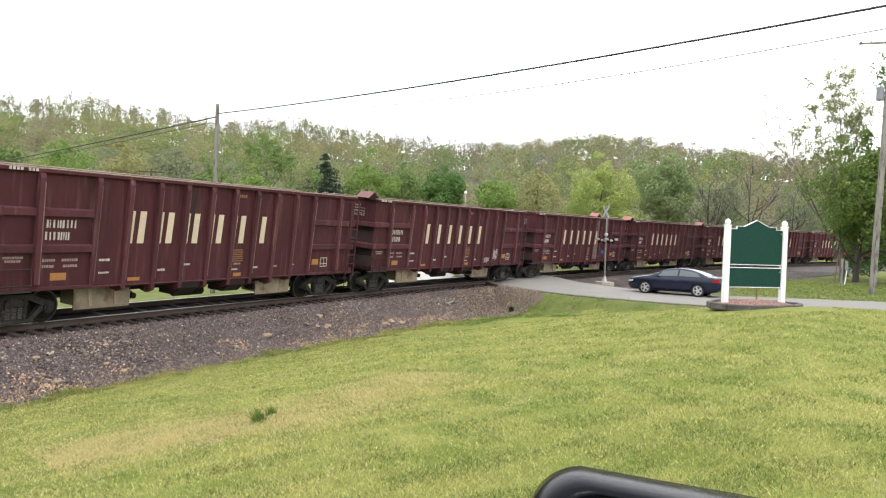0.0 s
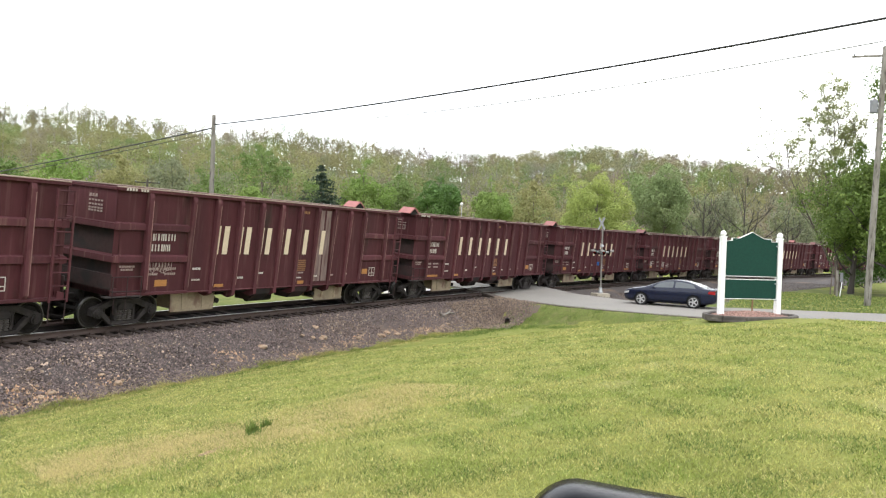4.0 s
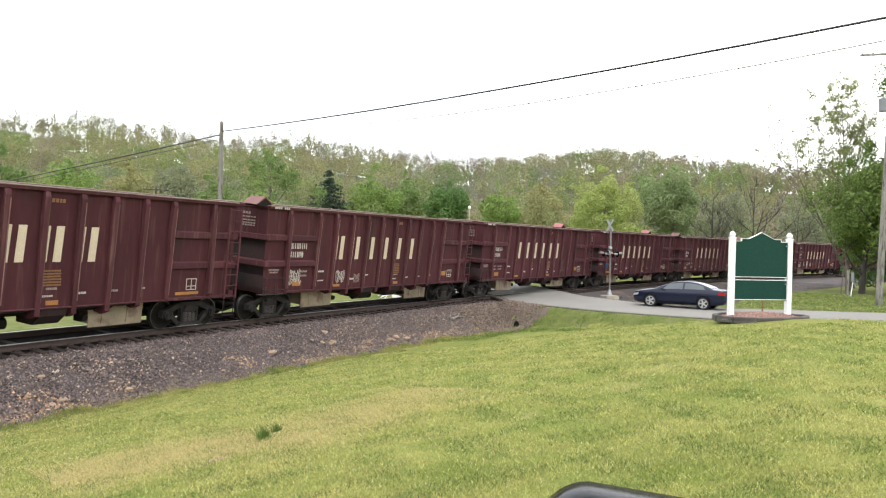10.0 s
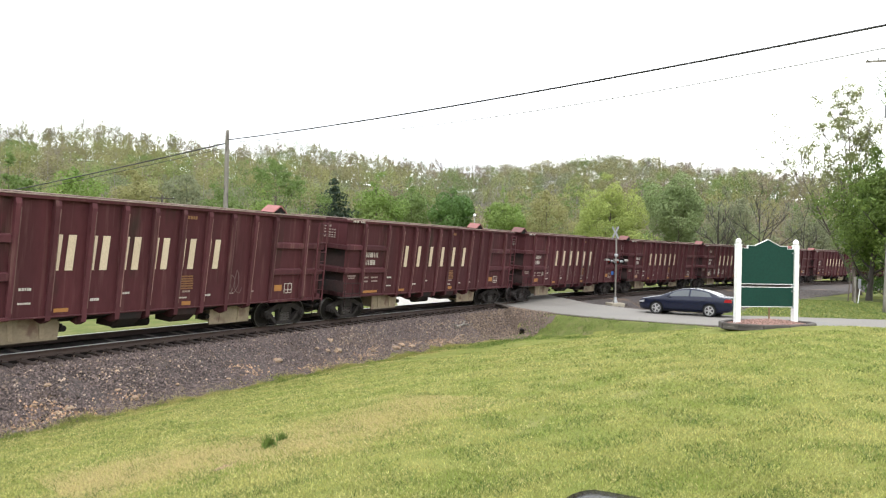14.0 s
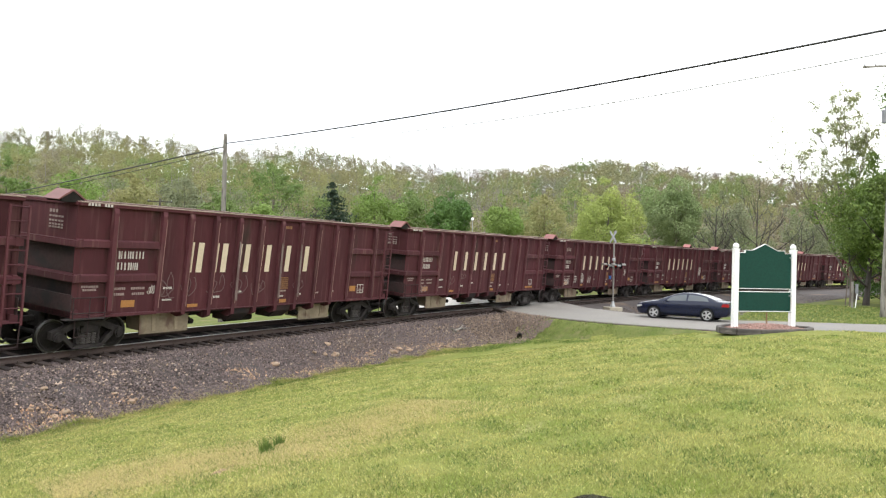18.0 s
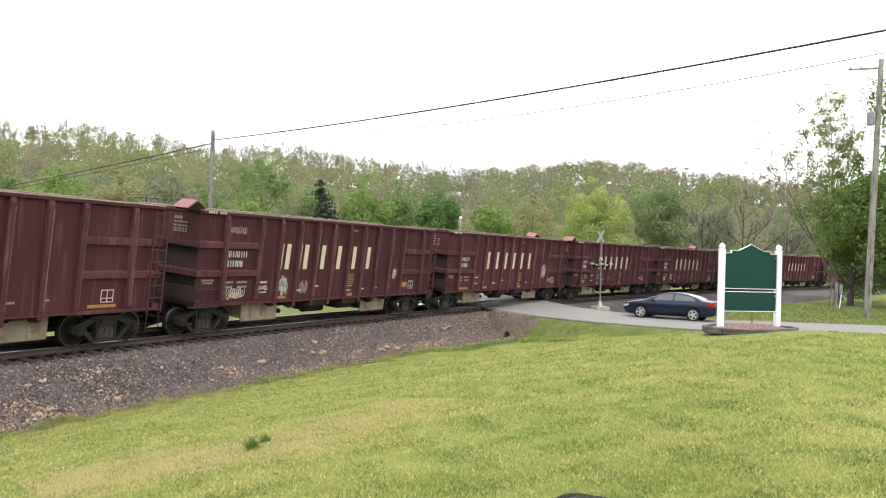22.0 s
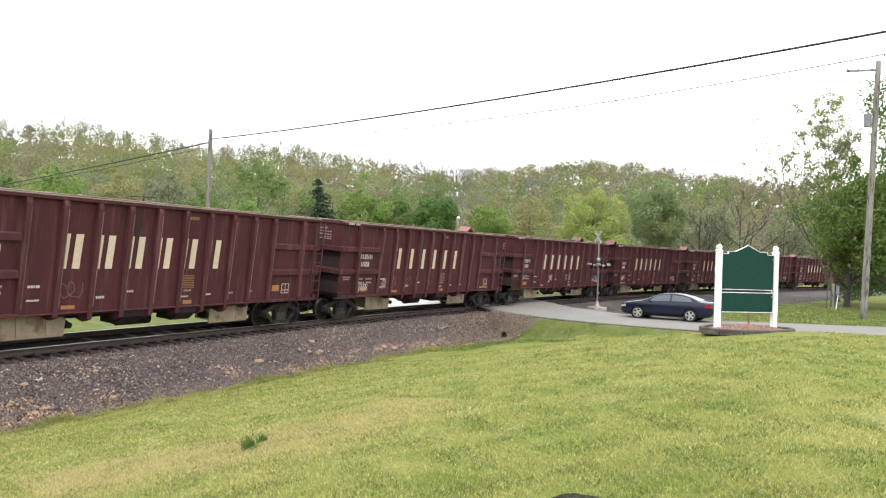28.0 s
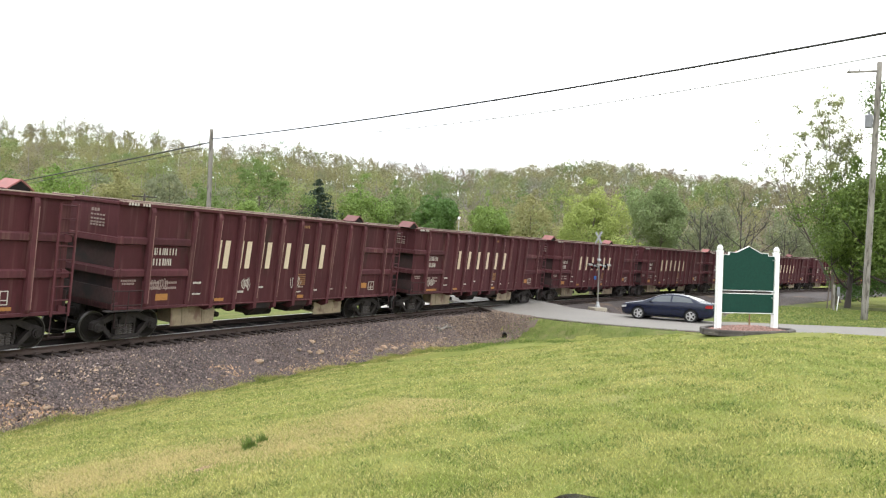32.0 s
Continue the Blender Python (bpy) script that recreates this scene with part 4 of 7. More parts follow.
    part("small_mark", bars([(0.75, 1.05, 1.55, 0.06), (2.7, 2.95, 1.42, 0.06), (3.8, 3.95, 1.45, 0.05)], yp, FADED_MARK, "small_mark"), None, w)
    part("plate_text", bars([(0.66, 1.15, 2.02 - 0.075 * k, 0.045) for k in range(6)], yp, OCHRE, "plate_text"), None, w)
    part("plate_text", bars([(0.18 + BAY * 0.45, 1.1, 3.85, 0.10)], yp, OCHRE, "plate_text"), None, w)
    for xx, zz, ww, hh in ((-3.3, 1.2, 0.42, 0.10), (0.95, 1.18, 0.36, 0.12)):
        bm = B()
        box(bm, (xx, yp, zz), (ww, 0.008, hh))
        part("orange_plate", bm, ORANGE, w, "faded orange painted plate")
    bm = B()
    for dx in (-0.2, 0.0, 0.2):
        box(bm, (5.75 + dx, yp, 1.5), (0.025, 0.008, 0.34))
    for dz in (-0.17, -0.06, 0.17):
        box(bm, (5.75, yp - 0.002, 1.5 + dz), (0.42, 0.008, 0.025))
    part("service_box", bm, WHITE_MARK, w, "white stencilled box outline")
    bm = B()
    for k, z in enumerate((3.86, 3.72, 3.60, 3.50, 3.42)):
        for j in range(5 if k else 3):
            box(bm, (-HALF - 0.006, -0.35 - j * 0.13, z), (0.008, 0.09, 0.05 if k else 0.09))
    part("end_mark", bm, FADED_MARK, w)
    for o in w.children:
        if o.name.split(".")[0] in ("fleet_mark", "load_mark", "rim_mark", "small_mark", "plate_text", "end_mark", "service_box"):
            tagged(o, kind="stuff")
    return w


def gable_mesh():
    """Bent red plate cap like a little roof, with dark ends."""
    bm = B()
    slab(bm, [(-0.40, 0.0), (-0.43, 0.02), (-0.03, 0.30), (0.03, 0.30), (0.43, 0.02), (0.40, 0.0), (0.0, 0.26)], "x", -0.34, 0.34)
    return finish("gable_cap", bm, RED_CAP)


GABLE = gable_mesh()


def gable_frame_mesh():
    bm = B()
    slab(bm, [(-0.32, -0.04), (0.32, -0.04), (0.32, 0.03), (0.0, 0.24), (-0.32, 0.03)], "x", -0.015, 0.015)
    return finish("gable_frame", bm, SOOT)


GABLE_FRAME = gable_frame_mesh()
# which wagons carry the red caps: on the near side, on the far side
CAPS = {-8: (0, 1), -7: (1, 0), -6: (0, 1), -5: (1, 0), -4: (0, 0), -3: (1, 1), -2: (1, 0), -1: (1, 0), 0: (0, 0), 1: (0, 1), 2: (1, 1), 3: (1, 0), 4: (1, 0), 5: (0, 0),
        6: (1, 1), 7: (0, 0), 8: (0, 1), 9: (1, 1), 10: (1, 0), 11: (0, 1), 12: (1, 0), 13: (1, 1), 14: (0, 1), 15: (1, 0), 16: (0, 1), 17: (1, 0), 18: (0, 1)}


def scribble(seed, x, z, w, h, strokes, thick=0.010, mat=None):
    """Spray-painted loops that cannot be read: plain curved strokes."""
    rng = random.Random(seed)
    bm = B()
    y = -(WIDE - 0.10) - 0.006
    ph, k, old = rng.uniform(0, 6.28), strokes * rng.uniform(0.9, 1.2), None
    tall = [rng.uniform(0.45, 1.0) for _ in range(strokes + 3)]
    n = 9 * strokes
    for i in range(n + 1):
        u = i / n
        a = 6.2832 * k * u + ph
        amp = tall[int(u * (strokes + 1))]
        p = (x + w * (0.06 + 0.88 * u) + 0.55 * w / strokes * math.cos(a), y - 0.00005 * i, z + h * (0.45 + 0.45 * amp * math.sin(a) + 0.08 * math.sin(2.3 * a)))
        if old:
            beam(bm, old, p, 0.005, thick * 2)
        old = p
    return finish("graffiti", bm, mat or (WHITE_MARK if seed % 3 else FADED_MARK))


# wagons with sprayed scrawls: wagon, x, z, width, height, strokes
SCRAWLS = [(4, -6.2, 3.45, 0.85, 0.3, 7), (4, -6.15, 1.2, 0.9, 0.5, 7), (4, -3.55, 1.25, 0.5, 0.85, 6), (4, -2.35, 1.25, 0.5, 0.65, 6), (4, -4.6, 1.5, 0.5, 0.2, 5), (4, 4.1, 1.8, 0.3, 0.5, 5),
           (8, -6.2, 1.55, 0.7, 0.45, 6), (8, 0.3, 1.5, 0.6, 0.6, 5), (8, -2.3, 1.5, 0.4, 0.5, 4), (3, -6.1, 1.2, 0.6, 0.4, 5), (2, -5.05, 1.6, 0.25, 0.3, 3),
           (7, -6.2, 1.25, 0.8, 0.5, 5), (7, -4.4, 1.3, 0.4, 0.6, 5), (-1, -6.2, 1.3, 0.7, 0.7, 6), (-1, -3.4, 1.3, 0.6, 0.6, 5), (-1, -2.2, 1.25, 0.4, 0.5, 4), (5, 4.0, 1.6, 0.6, 1.1, 6),
           (9, -6.0, 1.4, 0.6, 0.4, 5), (-4, -6.2, 1.6, 0.9, 0.7, 6), (-5, 2.85, 1.2, 0.6, 0.35, 5), (-5, 3.85, 1.35, 0.55, 0.65, 5)]
# half-faded loops under the lettering: wagon, x, z, width, height
GHOSTS = [(2, -4.75, 1.35, 0.7, 0.95), (2, -3.75, 1.45, 0.5, 0.75), (2, -2.7, 1.45, 0.7, 0.8), (2, -1.7, 1.45, 0.7, 0.75), (2, -0.65, 1.40, 0.6, 0.7), (2, 1.5, 1.40, 0.5, 0.7),
          (7, -3.6, 1.35, 0.4, 0.7), (7, -2.5, 1.30, 0.5, 0.7), (7, 0.45, 1.30, 0.5, 0.7), (7, -0.6, 1.35, 0.4, 0.5), (3, -3.7, 1.45, 0.6, 0.6), (3, -2.6, 1.75, 0.6, 0.35), (3, -1.6, 1.55, 0.3, 0.5),
          (0, 2.75, 1.35, 0.5, 0.9), (-2, -3.6, 1.3, 0.45, 0.8), (5, -4.6, 1.4, 0.6, 0.6), (6, -3.6, 1.4, 0.6, 0.6)]
WAGONS = {}


def build_train():
    base = build_wagon()
    for j in range(FIRST, LAST + 1):
        WAGONS[j] = base if j == FIRST else None
    rest = pose(0, 0, 0)
    for j in range(FIRST + 1, LAST + 1):
        WAGONS[j] = copy_thing(base, rest)
    for j, w in WAGONS.items():
        near, far = CAPS[j]
        for flag, x, y, k in ((near, -HALF - 0.14, -1.12, j), (far, HALF + 0.14, 1.12, j - 1)):
            if flag and k in WAGONS:
                g = part("gable_cap", GABLE, None, WAGONS[k], "red bent-plate gable cap", m=pose(x, y, TOP + 0.01, 0, 0, 90))
                for dx in (-0.30, 0.30):
                    part("gable_end", GABLE_FRAME, None, g, m=pose(dx, 0, 0))
    for i, (j, x, z, ww, hh, n) in enumerate(SCRAWLS):
        tagged(part("graffiti", scribble(i, x, z, ww, hh, n), None, WAGONS[j], "white sprayed scrawl"), kind="stuff")
    for i, (j, x, z, ww, hh) in enumerate(GHOSTS):
        tagged(part("graffiti", scribble(40 + i, x, z, ww, hh, 2, 0.013, GHOST_MARK), None, WAGONS[j], "half-faded sprayed loops"), kind="stuff")
    # orange plates differ: a block over the sill or a long strip along it
    yp = -(WIDE - 0.10) - 0.004
    for j, w in WAGONS.items():
        for xx, ww, zz, hh in (((-5.65, 1.0, 1.20, 0.10) if j in (5, -3, 1, 9) else (-5.72, 0.46, 1.36, 0.2)), ((5.6, 0.95, 1.22, 0.09) if j in (3, -2, 7) else (5.2, 0.40, 1.52, 0.22))):
            bm = B()
            box(bm, (xx, yp, zz), (ww, 0.008, hh))
            part("orange_plate", bm, ORANGE, w, "faded orange painted plate")
    # chalky run-off down one bay, a bent strip, and dusty ribs
    yp = -(WIDE - 0.10) - 0.003
    for xa, xb in ((1.68, 2.10), (2.16, 2.52)):
        bm = B()
        slab(bm, [(xa, 1.2), (xb, 1.2), (xb - 0.03, 3.98), (xa + 0.04, 3.98)], "y", yp, yp - 0.003)
        part("chalky_streak", bm, CHALKY, WAGONS[-4], "whitish faded paint run")
    bm = B()
    for a, b in (((-3.75, 3.95), (-3.70, 3.6)), ((-3.70, 3.6), (-3.60, 3.25))):
        beam(bm, (a[0], yp - 0.01, a[1]), (b[0], yp - 0.01, b[1]), 0.012, 0.05)
    part("bent_strip", bm, WHITE_MARK, WAGONS[-2], "pale bent strip")
    for x in (RIBS[4], RIBS[6], RIBS[7]):
        bm = B()
        slab(bm, [(x - 0.05, 1.35), (x + 0.06, 1.3), (x + 0.05, 3.2), (x - 0.03, 3.3)], "y", -WIDE - 0.057, -WIDE - 0.060)
        part("chalky_streak", bm, CHALKY, WAGONS[2], "whitish faded paint run")


build_train()


def wagon_s(j, t):
    """How far along the track wagon j is, t seconds into the clip; the train slows a little."""
    u = t - 13.0
    return 24.47 - 7.2368 * u + 0.009048 * u * u + PITCH * j


def wagon_pose(j, t):
    s = wagon_s(j, t)
    a, b = track_point(s - 6.33, 0), track_point(s + 6.33, 0)
    d = b - a
    return Matrix.Translation((a + b) / 2) @ Matrix.Rotation(math.atan2(d.y, d.x), 4, "Z") @ Matrix.Rotation(BANK, 4, "X")


# ---------------------------------------------------------------- road side: sign, car, crossing signal
def build_sign():
    """Two white posts and two dark green boards with white edging, blank."""
    gz = ground_z(18.6, 0.9)
    a, b = Vector((18.44, 1.32, gz)), Vector((19.36, 0.15, gz))
    d = b - a
    m = Matrix.Translation((a + b) / 2) @ Matrix.Rotation(math.atan2(d.y, d.x), 4, "Z")
    half = d.length / 2
    sg = thing("town_sign", "blank dark green sign boards between two white posts", "sign", m)
    for sx in (-1, 1):
        bm = B()
        box(bm, (0, 0, 0.93), (0.118, 0.118, 1.86), bevel=0.008)
        box(bm, (0, 0, 1.87), (0.134, 0.134, 0.03), bevel=0.006)
        post = part("post", bm, SIGN_WHITE, sg, "white square post", m=pose(sx * half, 0, 0))
        bm = B()
        lathe(bm, [(0.045, 0.0), (0.060, 0.015), (0.068, 0.045), (0.066, 0.07), (0.052, 0.10), (0.028, 0.122), (0.006, 0.132)], 16)
        part("finial", bm, SIGN_WHITE, post, "white acorn finial", m=pose(0, 0, 1.885), smooth=True)
    w = half - 0.062
    top, low = 1.855, 0.985
    outline = [(-w, low), (w, low), (w, top - 0.06), (w - 0.17, top - 0.06), (w - 0.17, top), (w - 0.36, top), (0.0, top + 0.145), (-w + 0.36, top), (-w + 0.17, top), (-w + 0.17, top - 0.06), (-w, top - 0.06)]
    bm = B()
    slab(bm, outline, "y", -0.02, 0.02)
    up = part("upper_board", bm, SIGN_GREEN, sg, "dark green board with a peaked top")
    bm = B()
    for p, q in zip(outline[2:-1], outline[3:]):
        beam(bm, (p[0], 0, p[1]), (q[0], 0, q[1]), 0.05, 0.011)
    part("white_trim", bm, SIGN_WHITE, up)
    bm = B()
    beam(bm, (-w, 0, low), (w, 0, low), 0.05, 0.013)
    part("white_trim", bm, SIGN_WHITE, up)
    bm = B()
    slab(bm, [(-w, 0.47), (w, 0.47), (w, 0.915), (-w, 0.915)], "y", -0.02, 0.02)
    lo = part("lower_board", bm, SIGN_GREEN, sg, "dark green lower board")
    for z in (0.47, 0.915):
        bm = B()
        beam(bm, (-w, 0, z), (w, 0, z), 0.05, 0.013)
        part("white_trim", bm, SIGN_WHITE, lo)
    bm = B()
    for z in (0.45, 0.83, 0.96, 1.7):
        box(bm, (w - 0.02, -0.03, z), (0.05, 0.03, 0.03))
    part("bracket", bm, GALV, sg)
    bm = B()
    rod(bm, (0.08, 0, 0.05), (0.08, 0, 0.47), 0.017, 6)
    part("stake", bm, material("brown_wood", (0.22, 0.12, 0.06), 0.8), sg, "brown wooden stake")
    # the bed it stands in
    bed = thing("gravel_bed", "raised oval bed of pink gravel with a dark timber edge", "flower bed", m)
    bm = B()
    n = 28
    rings = []
    for k, (f, z) in enumerate(((1.0, 0.0), (0.98, 0.08), (0.75, 0.13), (0.4, 0.18), (0.05, 0.20))):
        rings.append([bm.verts.new((1.02 * f * math.cos(6.2832 * i / n), -0.05 + 0.66 * f * math.sin(6.2832 * i / n), z - 0.02)) for i in range(n)])
    for p, q in zip(rings, rings[1:]):
        for i in range(n):
            bm.faces.new((p[i], p[(i + 1) % n], q[(i + 1) % n], q[i]))
    bm.faces.new(rings[-1])
    part("gravel_mound", bm, PINK_GRAVEL, bed)
    rng = np.random.default_rng(2)
    base = np.array([(1, 0, 0), (-1, 0, 0), (0, 1, 0), (0, -1, 0), (0, 0, 1), (0, 0, -1)], float)
    tri = np.array([(0, 2, 4), (2, 1, 4), (1, 3, 4), (3, 0, 4), (2, 0, 5), (1, 2, 5), (3, 1, 5), (0, 3, 5)])
    V, F = [], []
    for i in range(1500):
        t, f = rng.uniform(0, 6.28), math.sqrt(rng.random()) * 0.97
        z = float(np.interp(f, [0.05, 0.4, 0.75, 0.98], [0.20, 0.18, 0.13, 0.08]))
        V.append(base * rng.uniform(0.012, 0.026) * rng.uniform(0.6, 1.2, (6, 1)) + np.array((1.02 * f * math.cos(t), -0.05 + 0.66 * f * math.sin(t), z - 0.015)))
        F.append(tri + 6 * i)
    tagged(part("gravel", mesh_np("gravel", np.concatenate(V), np.concatenate(F), PINK_GRAVEL), None, bed, "pink gravel"), kind="stuff")
    for i in range(12):
        t0, t1 = 6.2832 * i / 12, 6.2832 * (i + 1) / 12
        bm = B()
        rise = [0.04 + 0.022 * (math.cos(t) + 1) for t in (t0, t1)]
        beam(bm, (1.10 * math.cos(t0), -0.05 + 0.72 * math.sin(t0), rise[0]), (1.10 * math.cos(t1), -0.05 + 0.72 * math.sin(t1), rise[1]), 0.10, 0.155 - 0.055 * (math.cos(t0) + 1) / 2 + 0.012 * math.sin(7 * i), bevel=0.016)
        part("edge_timber", bm, TIMBER, bed, "" if i else "weathered dark timber")


build_sign()


def loft(bm, rings, close=True):
    R = [[bm.verts.new(p) for p in r] for r in rings]
    n = len(R[0])
    for a, b in zip(R, R[1:]):
        for i in range(n):
            bm.faces.new((a[i], a[(i + 1) % n], b[(i + 1) % n], b[i]))
    if close:
        bm.faces.new(R[0][::-1])
        bm.faces.new(R[-1])
    return bm


def build_car():
    """Four-door saloon: length 4.85, width 1.79, height 1.40."""
    m = pose(42.12, 5.49, -0.195, 0, 0, 82)
    car = thing("sedan_car", "dark blue four-door saloon waiting on the crossing road", "car", m)
    # outline from the side and from above: x against top, belt, floor and half width
    PX = [-2.44, -2.40, -2.30, -2.05, -1.80, -1.55, -1.25, -0.95, -0.60, -0.25, 0.10, 0.40, 0.70, 0.95, 1.20, 1.50, 1.85, 2.15, 2.33, 2.41]
    TOPS = [0.84, 0.97, 1.025, 1.045, 1.065, 1.165, 1.275, 1.355, 1.405, 1.415, 1.385, 1.305, 1.195, 1.095, 0.995, 0.945, 0.89, 0.825, 0.755, 0.66]
    BELT = [0.80, 0.93, 0.985, 1.005, 1.005, 1.00, 0.99, 0.98, 0.97, 0.96, 0.95, 0.945, 0.94, 0.935, 0.935, 0.90, 0.845, 0.775, 0.70, 0.61]
    FLOOR = [0.50, 0.36, 0.28, 0.23, 0.20, 0.19, 0.19, 0.19, 0.19, 0.19, 0.19, 0.19, 0.19, 0.19, 0.19, 0.19, 0.19, 0.20, 0.24, 0.34]
    WIDTH = [0.62, 0.72, 0.80, 0.86, 0.88, 0.892, 0.896, 0.897, 0.897, 0.897, 0.897, 0.896, 0.895, 0.893, 0.89, 0.88, 0.85, 0.78, 0.66, 0.50]
    xs_ = sorted(set([round(-2.44 + 0.11 * q, 3) for q in range(45)] + PX))

    def at(x):
        return [float(np.interp(x, PX, col)) for col in (TOPS, BELT, FLOOR, WIDTH)]

    def brim(x):
        """Half width where the roof, bonnet or boot lid turns into the side."""
        zt, b, zb, w = at(x)
        return w * 0.90 + (0.575 - w * 0.90) * min(1.0, max(0.0, (zt - b - 0.04) / 0.40))

    def flank(x, f, proud=0.0):
        zt, b, zb, w = at(x)
        return 0.955 * w + (brim(x) - 0.955 * w) * f + 0.03 * math.sin(math.pi * f) * min(1.0, (zt - b) / 0.4) + proud, b + (zt - 0.035 - b) * f

    rings = []
    for x in [-2.46] + xs_ + [2.425]:
        zt, b, zb, w = at(x)
        e = brim(x)
        half = [(0.0, zb), (w * 0.78, zb), (w * 0.95, zb + 0.06), (w * 0.992, zb + (b - zb) * 0.30), (w, zb + (b - zb) * 0.58), (w * 0.99, zb + (b - zb) * 0.80), (w * 0.975, zb + (b - zb) * 0.93)]
        half += [flank(x, f) for f in (0.0, 0.3, 0.6, 0.85, 1.0)] + [(e * 0.90, zt - 0.014), (e * 0.5, zt - 0.004), (0.0, zt)]
        rings.append([(x, -p[0], p[1]) for p in half] + [(x, p[0], p[1]) for p in half[-2:0:-1]])
    body = part("body", loft(B(), rings), CAR_PAINT, car, "dark blue painted body", smooth=True)

    def pane(name, rows, label=""):
        bm = B()
        R = [[bm.verts.new(p) for p in row] for row in rows]
        for a, b in zip(R, R[1:]):
            for q in range(len(a) - 1):
                bm.faces.new((a[q], a[q + 1], b[q + 1], b[q]))
        part(name, bm, CAR_GLASS, body, label, smooth=True)

    for x0, x1, lab in ((1.12, 0.20, "windscreen"), (-1.72, -0.98, "rear_window")):
        pane(lab, [[(x0 + (x1 - x0) * q / 8, brim(x0 + (x1 - x0) * q / 8) * v, at(x0 + (x1 - x0) * q / 8)[0] - 0.012 * v * v + 0.007) for v in np.linspace(-0.84, 0.84, 9)] for q in range(9)], "tinted glass")
    for sy in (-1, 1):
        for x0, x1, lean0, lean1 in ((0.86, -0.29, 0.42, 0.0), (-0.38, -1.50, 0.0, -0.22)):
            rows = []
            for f in np.linspace(0.10, 0.86, 7):
                xa, xb = x0 - lean0 * f, x1 - lean1 * f
                rows.append([(xa + (xb - xa) * q / 8, sy * flank(xa + (xb - xa) * q / 8, f, 0.006)[0], flank(xa + (xb - xa) * q / 8, f)[1]) for q in range(9)])
            pane("side_window", rows, "tinted glass")
        bm = B()
        box(bm, (0.72, sy * 0.97, 0.98), (0.12, 0.17, 0.12), bevel=0.03)
        part("wing_mirror", bm, CAR_PAINT, car)
        bm = B()
        beam(bm, (1.0, sy * 0.895, 0.215), (-1.0, sy * 0.895, 0.215), 0.02, 0.05)
        part("sill_trim", bm, BLACK_PLASTIC, car)
        for xx in (0.42, -0.62):
            bm = B()
            box(bm, (xx - 0.35, sy * 0.905, 0.80), (0.16, 0.03, 0.03), bevel=0.008)
            part("door_handle", bm, CAR_PAINT, car)
        for xx in (0.95, -0.34, -1.30):
            bm = B()
            beam(bm, (xx, sy * 0.893, 0.28), (xx - 0.03, sy * 0.872, 0.93), 0.014, 0.012)
            part("door_gap", bm, BLACK_PLASTIC, car)
        bm = B()
        slab(bm, [(-2.05, 0.78), (-2.425, 0.77), (-2.405, 0.93), (-2.12, 0.925)], "y", sy * 0.50, sy * 0.862)
        part("tail_light", bm, RED_LENS, car, "red tail lamp")
        bm = B()
        slab(bm, [(2.08, 0.60), (2.33, 0.565), (2.31, 0.67), (2.05, 0.715)], "y", sy * 0.45, sy * 0.80)
        part("headlight", bm, CLEAR_LENS, car, "clear headlamp")
        for x in (1.375, -1.365):
            bm = B()
            rod(bm, (x, sy * 0.70, 0.335), (x, sy * 0.903, 0.335), 0.365, 28)
            part("wheel_arch", bm, BLACK_PLASTIC, car)
            n = 32
            bm = B()
            prof = [(0.20, 0.72), (0.30, 0.72), (0.318, 0.75), (0.318, 0.88), (0.30, 0.912), (0.235, 0.918), (0.22, 0.90)]
            rs = [[bm.verts.new((x + r * math.cos(6.2832 * i / n), sy * y, 0.318 + r * math.sin(6.2832 * i / n))) for i in range(n)] for r, y in prof]
            for a, b in zip(rs, rs[1:]):
                for i in range(n):
                    bm.faces.new((a[i], a[(i + 1) % n], b[(i + 1) % n], b[i]))
            wheel = part("wheel", bm, RUBBER, car, "black tyre")
            bm = B()
            rod(bm, (0, sy * 0.86, 0), (0, sy * 0.875, 0), 0.222, 24)
            rim = part("rim_back", bm, BLACK_PLASTIC, wheel, m=pose(x, 0, 0.318))
            bm = B()
            for k in range(5):
                a = k * 1.2566
                beam(bm, (0.04 * math.cos(a), sy * 0.905, 0.04 * math.sin(a)), (0.215 * math.cos(a), sy * 0.90, 0.215 * math.sin(a)), 0.03, 0.075)
            for k in range(24):
                a, b = 6.2832 * k / 24, 6.2832 * (k + 1) / 24
                beam(bm, (0.218 * math.cos(a), sy * 0.905, 0.218 * math.sin(a)), (0.218 * math.cos(b), sy * 0.905, 0.218 * math.sin(b)), 0.03, 0.03)
            rod(bm, (0, sy * 0.88, 0), (0, sy * 0.918, 0), 0.05, 12)
            part("hubcap", bm, ALLOY, wheel, "silver five-spoke wheel cover", m=pose(x, 0, 0.318))
    bm = B()
    box(bm, (-2.40, 0, 0.50), (0.12, 1.4, 0.20), bevel=0.04)
    part("rear_bumper", bm, CAR_PAINT, car)
    bm = B()
    box(bm, (2.36, 0, 0.44), (0.10, 0.9, 0.10), bevel=0.03)
    part("grille", bm, BLACK_PLASTIC, car)
    bm = B()
    box(bm, (-2.47, 0, 0.76), (0.012, 0.32, 0.15), bevel=0.004)
    part("plate", bm, SIGN_WHITE, car, "plain number plate")


build_car()


